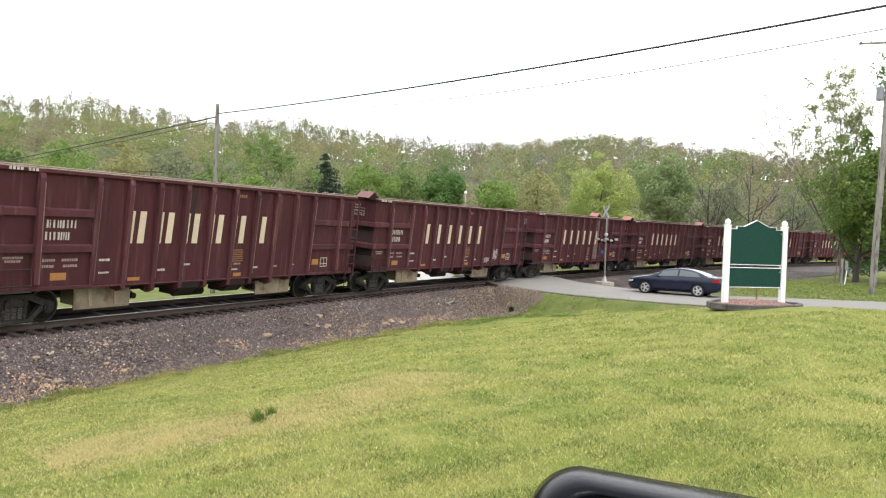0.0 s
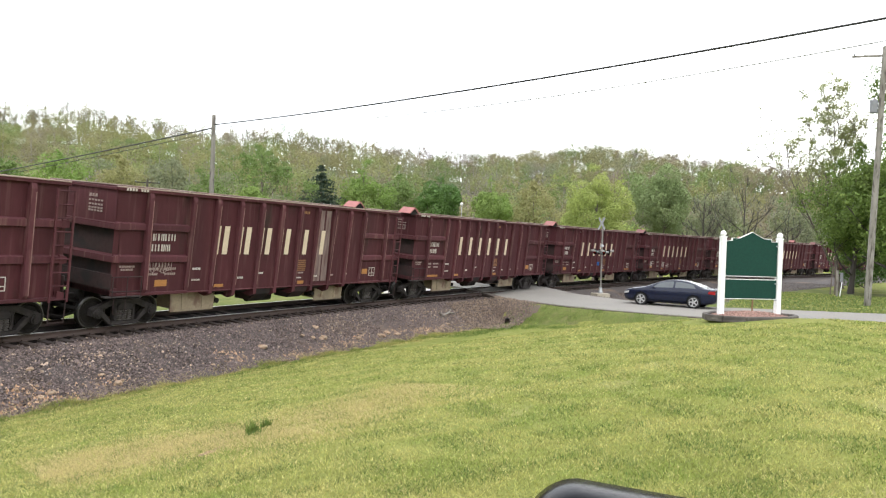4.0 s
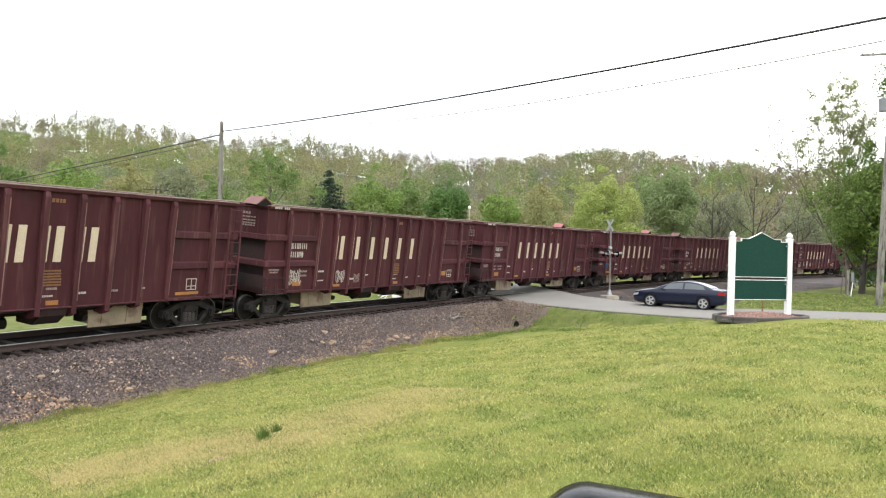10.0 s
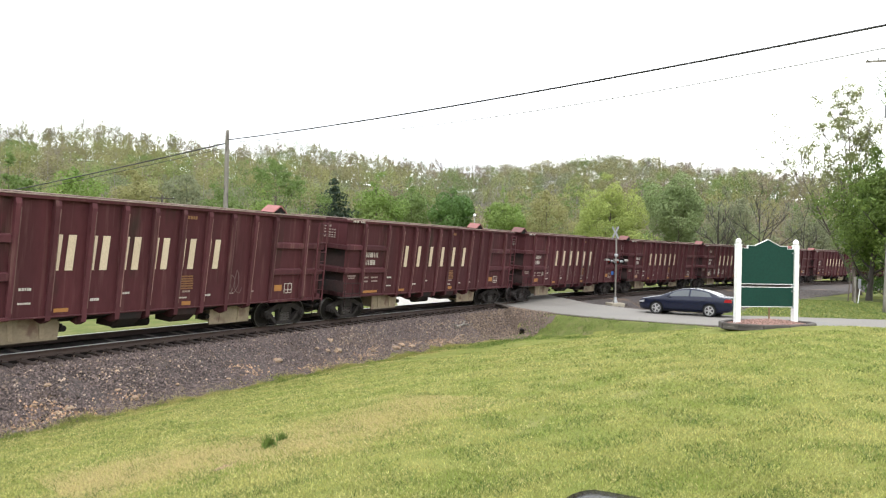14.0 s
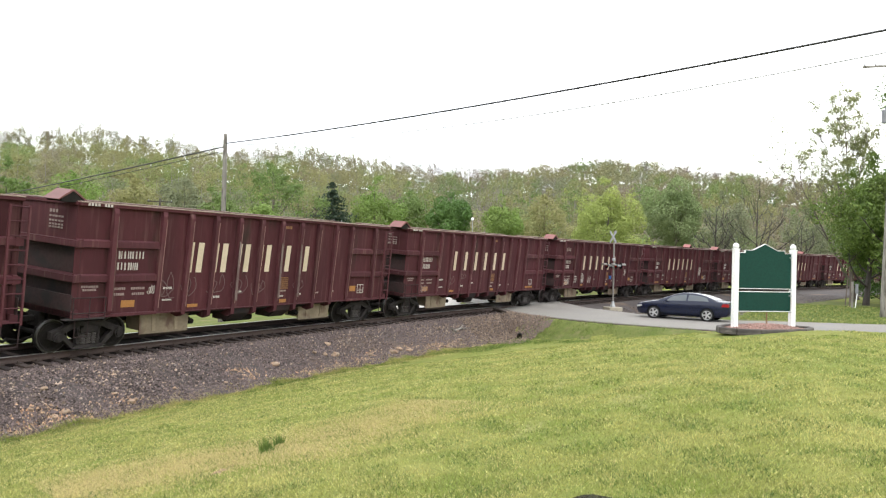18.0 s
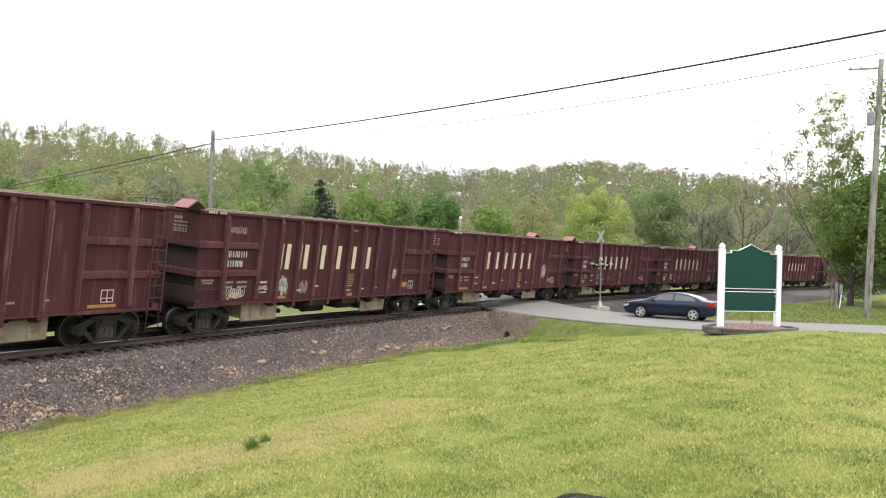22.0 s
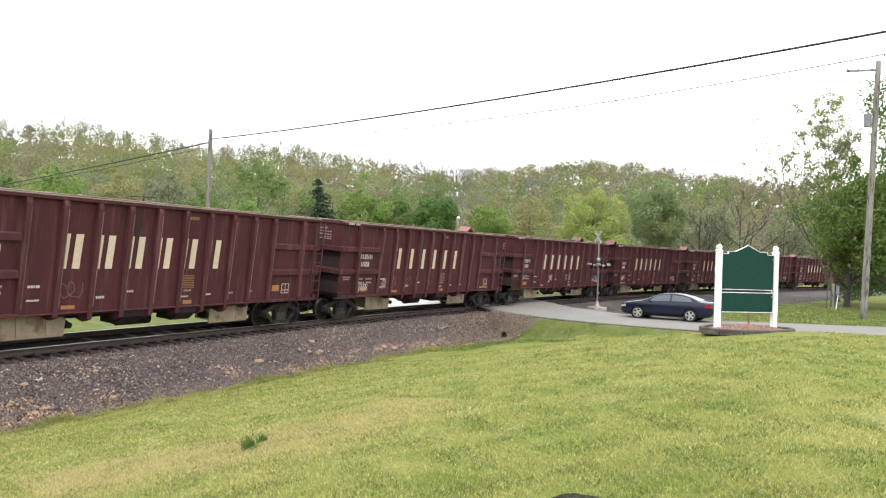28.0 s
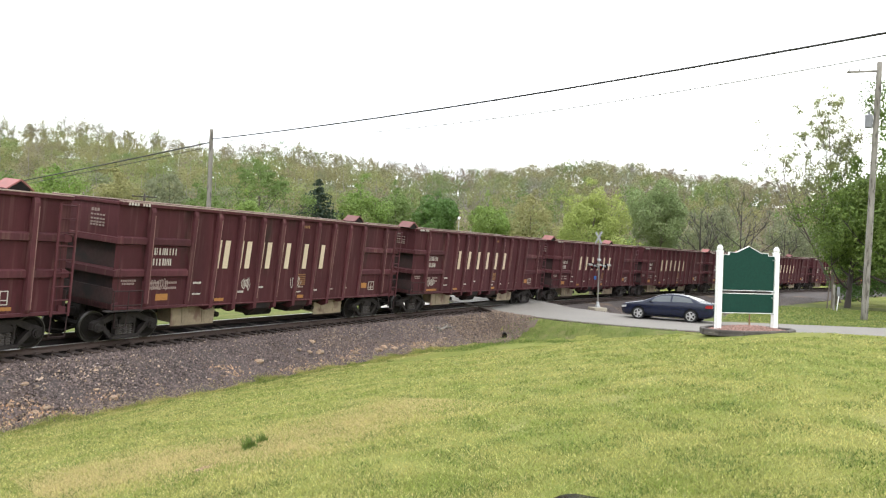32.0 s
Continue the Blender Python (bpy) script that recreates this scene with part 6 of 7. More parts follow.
def build_trees():
    build_conifer()
    spec = [
        # label, azimuth, distance, elevation of the top, spread, leaves, bark, seed, count, size, bare, limbs, fullness
        ("spreading tree with fresh green leaves and dark limbs", 37.7, 92, 6.3, 5.4, LEAF_GREEN, BARK, 21, 9500, 0.11, 0.28, 14, 0.2),
        ("young bright green tree in the field", 38.5, 80, 3.5, 2.1, LEAF_BRIGHT, BARK, 22, 8000, 0.11, 0.05, 8, 0.85),
        ("leafy green tree beyond the railway", 41.6, 88, 4.0, 2.6, LEAF_GREEN, BARK, 37, 8000, 0.12, 0.06, 8, 0.8),
        ("leafy green tree beyond the railway", 43.9, 100, 4.9, 3.7, LEAF_SAGE, BARK, 23, 9000, 0.13, 0.08, 8, 0.7),
        ("yellow-green tree beyond the railway", 47.3, 100, 5.0, 4.2, LEAF_YELLOW, BARK, 24, 10000, 0.13, 0.08, 8, 0.75),
        ("leafy green tree beyond the railway", 51.0, 96, 4.7, 4.2, LEAF_BRIGHT, BARK, 25, 10000, 0.13, 0.08, 8, 0.8),
        ("leafy green tree beyond the railway", 55.0, 100, 5.0, 4.6, LEAF_GREEN, BARK, 26, 9000, 0.14, 0.08, 8, 0.7),
        ("leafy green tree beside the spruce", 30.3, 98, 5.0, 3.7, LEAF_BRIGHT, BARK, 27, 12000, 0.12, 0.06, 9, 0.8),
        ("leafy green tree beyond the railway", 27.7, 100, 4.8, 3.2, LEAF_GREEN, BARK, 28, 10000, 0.12, 0.06, 9, 0.8),
        ("dense round deep green tree", 24.7, 92, 4.8, 2.95, LEAF_DEEP, BARK, 29, 17000, 0.11, 0.02, 10, 0.94),
        ("small leafy green tree beyond the railway", 20.85, 90, 4.25, 2.5, LEAF_BRIGHT, BARK, 30, 10000, 0.11, 0.03, 9, 0.9),
        ("yellow-green tree beyond the railway", 17.6, 110, 4.4, 3.9, LEAF_YELLOW, BARK, 31, 9000, 0.14, 0.08, 8, 0.7),
        ("round yellow-green maple beside the crossing", 12.95, 84, 5.2, 4.1, LEAF_MAPLE, BARK, 32, 34000, 0.095, 0.03, 10, 0.93),
        ("large sage green tree beyond the railway", 8.25, 98, 5.85, 4.1, LEAF_FRESH, BARK, 33, 28000, 0.11, 0.04, 10, 0.92),
        ("leafy green tree beyond the railway", 5.0, 116, 4.3, 4.2, LEAF_SAGE, BARK, 34, 9000, 0.14, 0.08, 8, 0.6),
        ("leafy green tree behind the wagons", -0.4, 129, 3.4, 4.6, LEAF_SAGE, BARK, 35, 9000, 0.14, 0.06, 8, 0.7),
        ("leafy green tree behind the wagons", -3.6, 147, 3.9, 5.6, LEAF_GREEN, BARK, 36, 9000, 0.14, 0.06, 8, 0.7),
    ]
    for lab, az, r, el, sp, leafm, bark, seed, n, size, bare, limbs, full in spec:
        build_tree(lab, polar(az, r), crown_h(az, r, el) * (0.93 if full < 0.6 else 0.98), sp, leafm, bark, seed, int(n * 0.85), size * 1.08, bare, limbs=limbs, upright=0.45, full=full, heaps=27)
    for az, r, el, sp, seed in ((2.75, 106, 5.9, 6.1, 41), (5.45, 96, 4.9, 3.4, 42), (-0.05, 124, 3.2, 3.3, 43)):
        build_tree("bare spreading tree with dark limbs", polar(az, r), crown_h(az, r, el) * 0.88, sp, LEAF_TWIG, DARK_BARK, seed, 500, 0.05, 0.22, limbs=12, upright=0.5, trunk=0.27, least=0.035)
    # trees at the bend of the road
    build_tree("tall thin tree with sparse young leaves", polar(-3.2, 74, -0.3), 17.5, 4.7, LEAF_AIRY, BARK, 51, 17500, 0.066, 0.42, limbs=20, upright=0.75, trunk=0.17, lean=(0.3, 0.8), puff=0.8, least=0.028)
    build_tree("sparse tree reaching over the railway", polar(-3.6, 80, -0.3), 12.6, 6.6, LEAF_AIRY, BARK, 52, 4800, 0.080, 0.45, limbs=12, upright=0.5, trunk=0.15, lean=(0, 5.2), puff=0.75, least=0.032)
    build_tree("low tangled shrub behind the utility pole", polar(-4.9, 76), 4.6, 3.4, LEAF_DEEP, BARK, 56, 9000, 0.09, 0.03, limbs=12, upright=0.3, trunk=0.1, full=0.5, category="shrub")
    build_tree("dense bright green tree beside the utility pole", polar(-3.95, 69, -0.3), 10.6, 3.8, LEAF_SHADE, DARK_BARK, 53, 33000, 0.095, 0.10, limbs=13, upright=0.3, trunk=0.24, full=0.75, heaps=46, lean=(0, -0.7), puff=1.2)
    build_tree("dense bright green tree beside the utility pole", (66.0, -8.6, -0.3), 11.9, 4.6, LEAF_SHADE, DARK_BARK, 54, 21000, 0.115, 0.06, limbs=11, upright=0.35, trunk=0.34, full=0.75, heaps=40)
    build_tree("tall leafy tree at the bend of the road", (70.0, -9.9, -0.3), 21.0, 4.3, LEAF_SHADE, DARK_BARK, 55, 27000, 0.105, 0.36, limbs=13, upright=0.6, trunk=0.36, full=0.35, heaps=30, puff=1.2)
    # added trees, mostly out of view, that keep sky light off the far wagons
    for i, (x, y) in enumerate(((79.0, -9.5), (88.0, -13.0), (77.0, -15.0))):
        build_tree("leafy tree added past the bend to shade the far wagons", (x, y, -0.3), 13.0 + i, 4.8, LEAF_GREEN, BARK, 61 + i, 9000, 0.15, 0.10, limbs=10, upright=0.4, trunk=0.32, full=0.75, heaps=34)


build_trees()


def sticks(centres, length, width, rng):
    """Thin upright twigs."""
    n = len(centres)
    d = rng.normal(size=(n, 3)) * np.array((0.45, 0.45, 0.25)) + np.array((0, 0, 0.9))
    d *= (length * rng.uniform(0.5, 1.3, n) / np.linalg.norm(d, axis=1))[:, None]
    s = np.cross(d, rng.normal(size=(n, 3)))
    s *= width / (np.linalg.norm(s, axis=1)[:, None] + 1e-9)
    V = np.stack([centres - s, centres + s, centres + d], 1).reshape(-1, 3)
    return V, np.arange(3 * n).reshape(n, 3)


def build_woods():
    """Wooded slope in early spring: rounded crowns in clumps below, tall thin stems with open tops along the crest."""
    kinds = {"green": (LEAF_GREEN, "fresh green trees on the wooded hillside"), "bright": (LEAF_HILL_LIGHT, "bright young green trees on the wooded hillside"),
             "yellow": (LEAF_YELLOW, "yellow-green trees on the wooded hillside"), "olive": (LEAF_OLIVE, "olive green trees on the wooded hillside"),
             "sage": (LEAF_SAGE, "pale sage trees on the wooded hillside"), "bud": (LEAF_BUD, "brown budding trees on the wooded hillside"),
             "russet": (LEAF_RUSSET, "reddish-brown budding trees on the wooded hillside"), "bare": (LEAF_TWIG, "bare grey trees on the wooded ridge")}
    names = list(kinds)
    nr = np.random.default_rng(77)
    stems_v, stems_f = [], []
    got = {k: [] for k in kinds}

    def stem(foot, tip, rad):
        ns = len(stems_v)
        for dx, dy in ((-rad, -rad * 0.5), (rad, -rad * 0.5), (0, rad)):
            stems_v.append(foot + np.array((dx, dy, 0)))
        for dx, dy in ((-rad, -rad * 0.5), (rad, -rad * 0.5), (0, rad)):
            stems_v.append(np.array(tip) + 0.3 * np.array((dx, dy, 0)))
        stems_f.extend([(ns + i, ns + (i + 1) % 3, ns + 3 + (i + 1) % 3, ns + 3 + i) for i in range(3)])

    rings = list(np.arange(118, 262, 10.0)) + [268, 277, 286, 295, 304, 312, 318, 324, 330, 336]
    for r in rings:
        crest, low = r >= 312, 264 < r < 312
        step = math.degrees((4.6 if crest else (6.0 if low else 9.0)) / r)
        for az in np.arange(-12, 62, step):
            a, q = az + nr.uniform(-0.5, 0.5) * step, r + nr.uniform(-3.0, 3.0)
            x, y = q * math.cos(radians(a)), q * math.sin(radians(a))
            lat, s = lat_of(np.array([x]), np.array([y]))
            if -lat[0] < 22:
                continue
            z = ground_z(x, y)
            high = min(1.0, max(0.0, (q - 118) / 205))
            left = ease(12, 34, np.array(a)).item()
            # green, bright, yellow, olive, sage, bud, russet, bare
            # extra dark green low on the right stands in for shade under the canopy
            w = np.array([0.25 + 0.9 * (1 - left) * (1 - high) ** 1.3, 0.75 * (1 - high) * left + 0.1, 0.30 + 0.6 * high * left, 0.5, 0.4 * (1 - 0.4 * high), 0.10 + 0.75 * high * (1.1 - left), 0.03 + 0.35 * high * (1.05 - left), 0.03 + 0.8 * high ** 2 * (1.1 - left)])
            if crest:
                w = np.array([0.04, 0.08, 0.10 + 0.6 * left, 0.30, 0.12, 0.30 + 0.5 * (1 - left), 0.10 + 0.3 * (1 - left), 0.25 + 2.2 * (1 - left)])
            if low:
                w = w * (np.array([0.45, 0.5, 0.6, 0.8, 0.9, 1.5, 1.6, 2.2]) * (1 - left) + left)
            kind = names[nr.choice(8, p=w / w.sum())]
            thin = kind == "bare"
            if crest:
                h = nr.uniform(13.0, 18.5) * (0.69 + 0.31 * left)
                cr, base = h * nr.uniform(0.17, 0.25), nr.uniform(0.36, 0.56)
                n, clumps, fill, size = (230 if thin else 640), 11, 0.28, 0.165
            elif low:
                h = nr.uniform(6.0, 9.5) - 1.2 * (1 - left)
                cr, base = h * nr.uniform(0.38, 0.55), 0.05
                n, clumps, fill, size = (150 if thin else 480), 9, 0.25, 0.22
            else:
                h = nr.uniform(8.0, 13.0) if high > 0.2 else nr.uniform(6.5, 10.5)
                cr, base = h * nr.uniform(0.40, 0.58), nr.uniform(0.10, 0.25)
                n, clumps, fill, size = (300 if thin else 1350), 15, 0.16, 0.185 + 0.045 * high
            c, o = lobes((x, y, z + h * (0.5 + base / 2)), (cr, cr, h * (1 - base) * 0.5), clumps, n, nr, fill)
            got[kind].append((c, size, o))
            rr = nr.uniform(0.11, 0.19) if crest else nr.uniform(0.09, 0.15)
            stem(np.array((x, y, z - 0.4)), (x + nr.normal(0, 0.4), y + nr.normal(0, 0.4), z + h * 0.93), rr)
            for _ in range(6 if thin or crest else 3):
                stem(np.array((x, y, z + h * nr.uniform(0.35, 0.7))), (x + nr.normal(0, cr * 0.6), y + nr.normal(0, cr * 0.6), z + h * nr.uniform(0.75, 1.0)), rr * 0.4)
    for k, (mat, lab) in kinds.items():
        c, o = np.concatenate([g[0] for g in got[k]]), np.concatenate([g[2] for g in got[k]])
        sz = np.concatenate([np.full(len(g[0]), g[1]) for g in got[k]])
        v, f = sticks(c, 1.7, 0.032, nr) if k == "bare" else triangles(c, sz, nr, o + np.array((0, 0, 0.25)), 0.38)
        tagged(new("hillside_woods", mesh_np("hillside_woods", v, f, mat)), lab, "woods", kind="stuff")
    R, A = np.meshgrid(np.concatenate([np.arange(108, 345, 6.0)]), np.radians(np.arange(-14, 64.1, 1.0)))
    X, Y = R * np.cos(A), R * np.sin(A)
    idx = np.arange(X.size).reshape(X.shape)
    lat, s = lat_of(X, Y)
    ok = (-lat > 24)[:-1, :-1] & (-lat > 24)[1:, 1:]
    f = np.stack([idx[:-1, :-1], idx[:-1, 1:], idx[1:, 1:], idx[1:, :-1]], -1)[ok]
    tagged(new("woodland_floor", mesh_np("woodland_floor", np.stack([X.ravel(), Y.ravel(), ground_height(X.ravel(), Y.ravel()) + 0.5], 1), f, LITTER, True)), "brown leaf litter under the trees of the hillside", "ground", kind="structure")
    tagged(new("hillside_stems", mesh_np("hillside_stems", np.array(stems_v), np.array(stems_f), PALE_BARK)), "pale stems of the trees on the wooded hillside", "woods", kind="stuff")


build_woods()


# ---------------------------------------------------------------- small things on the ground
def verge_mask(X, Y):
    lat, s = lat_of(X, Y)
    d = road_distance(X.ravel(), Y.ravel()).reshape(X.shape)
    wob = np.array([[noise.noise((x * 0.5, y * 0.5, 5.0)) for x, y in zip(rx, ry)] for rx, ry in zip(X, Y)])
    return (X > 43) & (d > 3.55 + 0.2 * wob) & (lat > 11.6 + wob) & (X - 0.5 * Y < 76)


def build_grass():
    """Blades on the lawn, thick near the camera; darker tufts along the foot of the bank."""
    nr = np.random.default_rng(31)

    def blades(x, y, z, h, w, bend):
        n = len(x)
        t = nr.uniform(0, 6.28, n)
        lx, ly = nr.normal(0, bend, n) * h, nr.normal(0, bend, n) * h
        return np.stack([np.stack([x - w * np.cos(t), y - w * np.sin(t), z - 0.01], 1), np.stack([x + w * np.cos(t), y + w * np.sin(t), z - 0.01], 1), np.stack([x + lx, y + ly, z + h], 1)], 1).reshape(-1, 3)

    def sow(n, mat, label, clump, tall=1.0, dry=0.0):
        """Blades over the lawn, more of them close by, gathered in clumps where the noise is high."""
        r = 3.1 + 24.0 * nr.random(n) ** 1.7 + np.abs(nr.normal(0, 0.35, n)) - 0.25
        a = np.radians(nr.uniform(-14, 66, n) + nr.normal(0, 4.0, n))
        x, y = r * np.cos(a), r * np.sin(a)
        lat, s = lat_of(x, y)
        wave = np.sin(x * 5.1 + 2.0 * np.sin(y * 3.3)) + np.sin(y * 6.3 + 2.2 * np.sin(x * 2.7)) + np.sin((x + y) * 9.7 + np.sin(x * 7.0)) * 0.7
        keep = (lat > 4.2) & (x < 33) & ((clump < -5) | (wave > clump * nr.random(n) * 2)) & (np.hypot((x - 6.0) / 0.24, (y - 5.22) / 0.10) > 1.2 * nr.random(n)) & (road_distance(x, y) > 3.7) & (np.hypot((x - 18.75) / 1.45, (y - 0.6) / 1.6) > 1)
        keep &= nr.random(n) > dry * (1 - ease(14, 44, np.degrees(a)))
        x, y, r = x[keep], y[keep], r[keep]
        n = len(x)
        h = nr.uniform(0.010, 0.024, n) * tall * (1 + 0.6 * (nr.random(n) < 0.04)) * (1 + r / 40)
        w = nr.uniform(0.003, 0.0055, n) * (0.6 + r / 11)
        V = blades(x, y, ground_height(x, y) + 0.005, h, w, 1.1)
        tagged(new("grass", mesh_np("grass", V, np.arange(len(V)).reshape(-1, 3), mat)), label, "grass", kind="stuff")

    sow(400000, GRASS_BLADE, "short green and yellow mown grass blades", -9.0)
    sow(240000, GRASS_LIGHT, "pale yellowed mown grass blades", -1.2, 0.72, dry=0.6)
    sow(70000, STRAW_BLADE, "dry straw left among the mown grass", 0.1, 0.65, dry=0.75)
    sow(180000, GRASS_DEEP, "darker green clumps of mown grass", 0.5, 1.25)
    # tufts: place, count, spread, height
    tufts = [(6.95, 5.38, 130, 0.045, 0.145), (7.30, 5.48, 70, 0.04, 0.11), (6.84, 5.30, 50, 0.06, 0.06)]
    rg = random.Random(6)
    for i in range(80):
        s = 7 + 32 * rg.random()
        p = track_point(s, 4.35 + abs(rg.gauss(0, 0.3)), 0)
        tufts.append((p.x, p.y, rg.randint(30, 90), rg.uniform(0.06, 0.2), rg.uniform(0.05, 0.12)))
    for i in range(60):
        q = ROAD_LINE[rg.randint(int(len(ROAD_LINE) * 0.42), int(len(ROAD_LINE) * 0.62))]
        tufts.append((q.x - 4.0 + rg.uniform(-1.4, 0.3), q.y + 0.6 + rg.uniform(-0.5, 0.5), rg.randint(20, 60), rg.uniform(0.15, 0.35), rg.uniform(0.06, 0.16)))
    for i in range(160):
        px = rg.uniform(30.0, 38.5)
        p = track_point(px, 5.5 + rg.gauss(0, 0.45) - 0.3 * max(0.0, px - 36.5), 0)
        tufts.append((p.x, p.y, rg.randint(18, 45), rg.uniform(0.15, 0.4), rg.uniform(0.05, 0.14)))
    for i in range(170):
        px, py = rg.uniform(33.5, 38.2), rg.uniform(5.5, 11.6)
        if road_distance(np.array([px]), np.array([py]))[0] > 3.6:
            tufts.append((px, py, rg.randint(30, 70), rg.uniform(0.15, 0.4), rg.uniform(0.05, 0.13)))
    V = []
    for tx, ty, c, sp, hh in tufts:
        px, py = tx + nr.normal(0, sp, c), ty + nr.normal(0, sp * 0.7, c)
        pz = ground_height(px, py)
        t = nr.uniform(0, 6.28, c)
        k = hh * nr.uniform(0.5, 1.2, c)
        wv = 0.008
        V.append(np.stack([np.stack([px - wv * np.cos(t), py - wv * np.sin(t), pz - 0.01], 1), np.stack([px + wv * np.cos(t), py + wv * np.sin(t), pz - 0.01], 1),
                           np.stack([px + nr.normal(0, 0.35, c) * k, py + nr.normal(0, 0.35, c) * k, pz + k], 1)], 1).reshape(-1, 3))
    m = 40000
    s = 6 + 26 * nr.random(m) ** 1.3
    edge = 4.20 - 0.10 * np.sin(s * 1.7 + 1.3 * np.sin(s * 0.9)) - 0.10 * np.sin(s * 4.1 + np.sin(s * 2.3))
    lat = edge + np.abs(nr.normal(0, 0.16, m)) * np.where(nr.random(m) < 0.2, -0.6, 1)
    cyy = TRACK_D - 1 / TRACK_K
    ex, ey = (1 / TRACK_K - lat) * np.sin(TRACK_K * s), cyy + (1 / TRACK_K - lat) * np.cos(TRACK_K * s)
    ez = np.maximum(ground_height(ex, ey), np.interp(lat, [b[0] for b in BED[:8]], [b[1] for b in BED[:8]]) - BANK * lat)
    verge_x, verge_y = nr.uniform(45, 66, 36000), nr.uniform(-13, 3, 36000)
    ok = verge_mask(verge_x[None], verge_y[None])[0]
    verge_x, verge_y = verge_x[ok], verge_y[ok]
    half = len(verge_x) * 2 // 3
    for run, mat, label in ((slice(0, half), GRASS_DEEP, "uneven green grass on the verge past the road"), (slice(half, None), GRASS_BLADE, "lighter mown grass on the verge past the road")):
        vx, vy = verge_x[run], verge_y[run]
        far = blades(vx, vy, ground_height(vx, vy) + 0.02, nr.uniform(0.04, 0.09, len(vx)), np.full(len(vx), 0.022), 0.9)
        tagged(new("grass", mesh_np("grass", far, np.arange(len(far)).reshape(-1, 3), mat)), label, "grass", kind="stuff")
    fringe = blades(ex, ey, ez, nr.uniform(0.03, 0.085, m), np.full(m, 0.006) * (0.7 + s / 30), 0.6)
    tagged(new("grass", mesh_np("grass", fringe, np.arange(len(fringe)).reshape(-1, 3), GRASS_BLADE)), "ragged grass growing into the ballast edge", "grass", kind="stuff")
    V = np.concatenate(V)
    # dry blades where the lawn meets the stones
    m = 15000
    s = 5 + 32 * nr.random(m) ** 1.2
    lat = 4.2 + np.abs(nr.normal(0, 0.40, m)) * np.where(nr.random(m) < 0.3, -0.7, 1)
    cyy = TRACK_D - 1 / TRACK_K
    dx, dy = (1 / TRACK_K - lat) * np.sin(TRACK_K * s), cyy + (1 / TRACK_K - lat) * np.cos(TRACK_K * s)
    dz = np.maximum(ground_height(dx, dy), np.interp(lat, [b[0] for b in BED[:8]], [b[1] for b in BED[:8]]) - BANK * lat)
    k, t = nr.uniform(0.03, 0.09, m), nr.uniform(0, 6.28, m)
    W = np.stack([np.stack([dx - 0.008 * np.cos(t), dy - 0.008 * np.sin(t), dz - 0.01], 1), np.stack([dx + 0.008 * np.cos(t), dy + 0.008 * np.sin(t), dz - 0.01], 1),
                  np.stack([dx + nr.normal(0, 0.8, m) * k, dy + nr.normal(0, 0.8, m) * k, dz + k * 0.6], 1)], 1).reshape(-1, 3)
    # a trodden, straw-coloured band along the crest of the lawn
    m = 60000
    u, v = nr.random(m), nr.normal(0, 0.55, m)
    dx = np.interp(u, [0, 0.3, 0.6, 1], [5.3, 6.4, 7.2, 10.2]) + 0.55 * v
    dy = np.interp(u, [0, 0.3, 0.6, 1], [6.8, 6.1, 5.1, 4.7]) + v
    bald = np.hypot((dx - 6.0) / 0.24, (dy - 5.22) / 0.10) > 1.1 * nr.random(m)
    dx, dy, m = dx[bald], dy[bald], int(bald.sum())
    dz, k, t = ground_height(dx, dy), nr.uniform(0.02, 0.045, m), nr.uniform(0, 6.28, m)
    band = np.stack([np.stack([dx - 0.006 * np.cos(t), dy - 0.006 * np.sin(t), dz - 0.01], 1), np.stack([dx + 0.006 * np.cos(t), dy + 0.006 * np.sin(t), dz - 0.01], 1),
                     np.stack([dx + nr.normal(0, 0.9, m) * k, dy + nr.normal(0, 0.9, m) * k, dz + k * 0.7], 1)], 1).reshape(-1, 3)
    W = np.concatenate([W, band])
    m = len(W) // 3
    tagged(new("dry_grass", mesh_np("dry_grass", W, np.arange(3 * m).reshape(m, 3), STRAW_BLADE)), "dry straw-coloured grass in thin places of the lawn", "grass", kind="stuff")
    tagged(new("tall_grass", mesh_np("tall_grass", V, np.arange(len(V)).reshape(-1, 3), GRASS_TALL)), "longer dark green grass tufts along the ditch", "grass", kind="stuff")


build_grass()


def patch(name, label, mask, x0, x1, y0, y1, step, lift, mat, seed, category):
    """A thin skin of another soil over the ground, with a ragged edge."""
    xs, ys = np.arange(x0, x1, step), np.arange(y0, y1, step)
    X, Y = np.meshgrid(xs, ys)
    keep = mask(X, Y)
    Z = ground_height(X.ravel(), Y.ravel()).reshape(X.shape) + lift
    nx = len(xs)
    idx = np.arange(X.size).reshape(X.shape)
    ok = keep[:-1, :-1] & keep[:-1, 1:] & keep[1:, 1:] & keep[1:, :-1]
    f = np.stack([idx[:-1, :-1], idx[:-1, 1:], idx[1:, 1:], idx[1:, :-1]], -1)[ok]
    used = np.unique(f)
    remap = np.zeros(X.size, int)
    remap[used] = np.arange(len(used))
    V = np.stack([X.ravel(), Y.ravel(), Z.ravel()], 1)[used]
    tagged(new(name, mesh_np(name, V, remap[f], mat, True)), label, category, kind="structure")


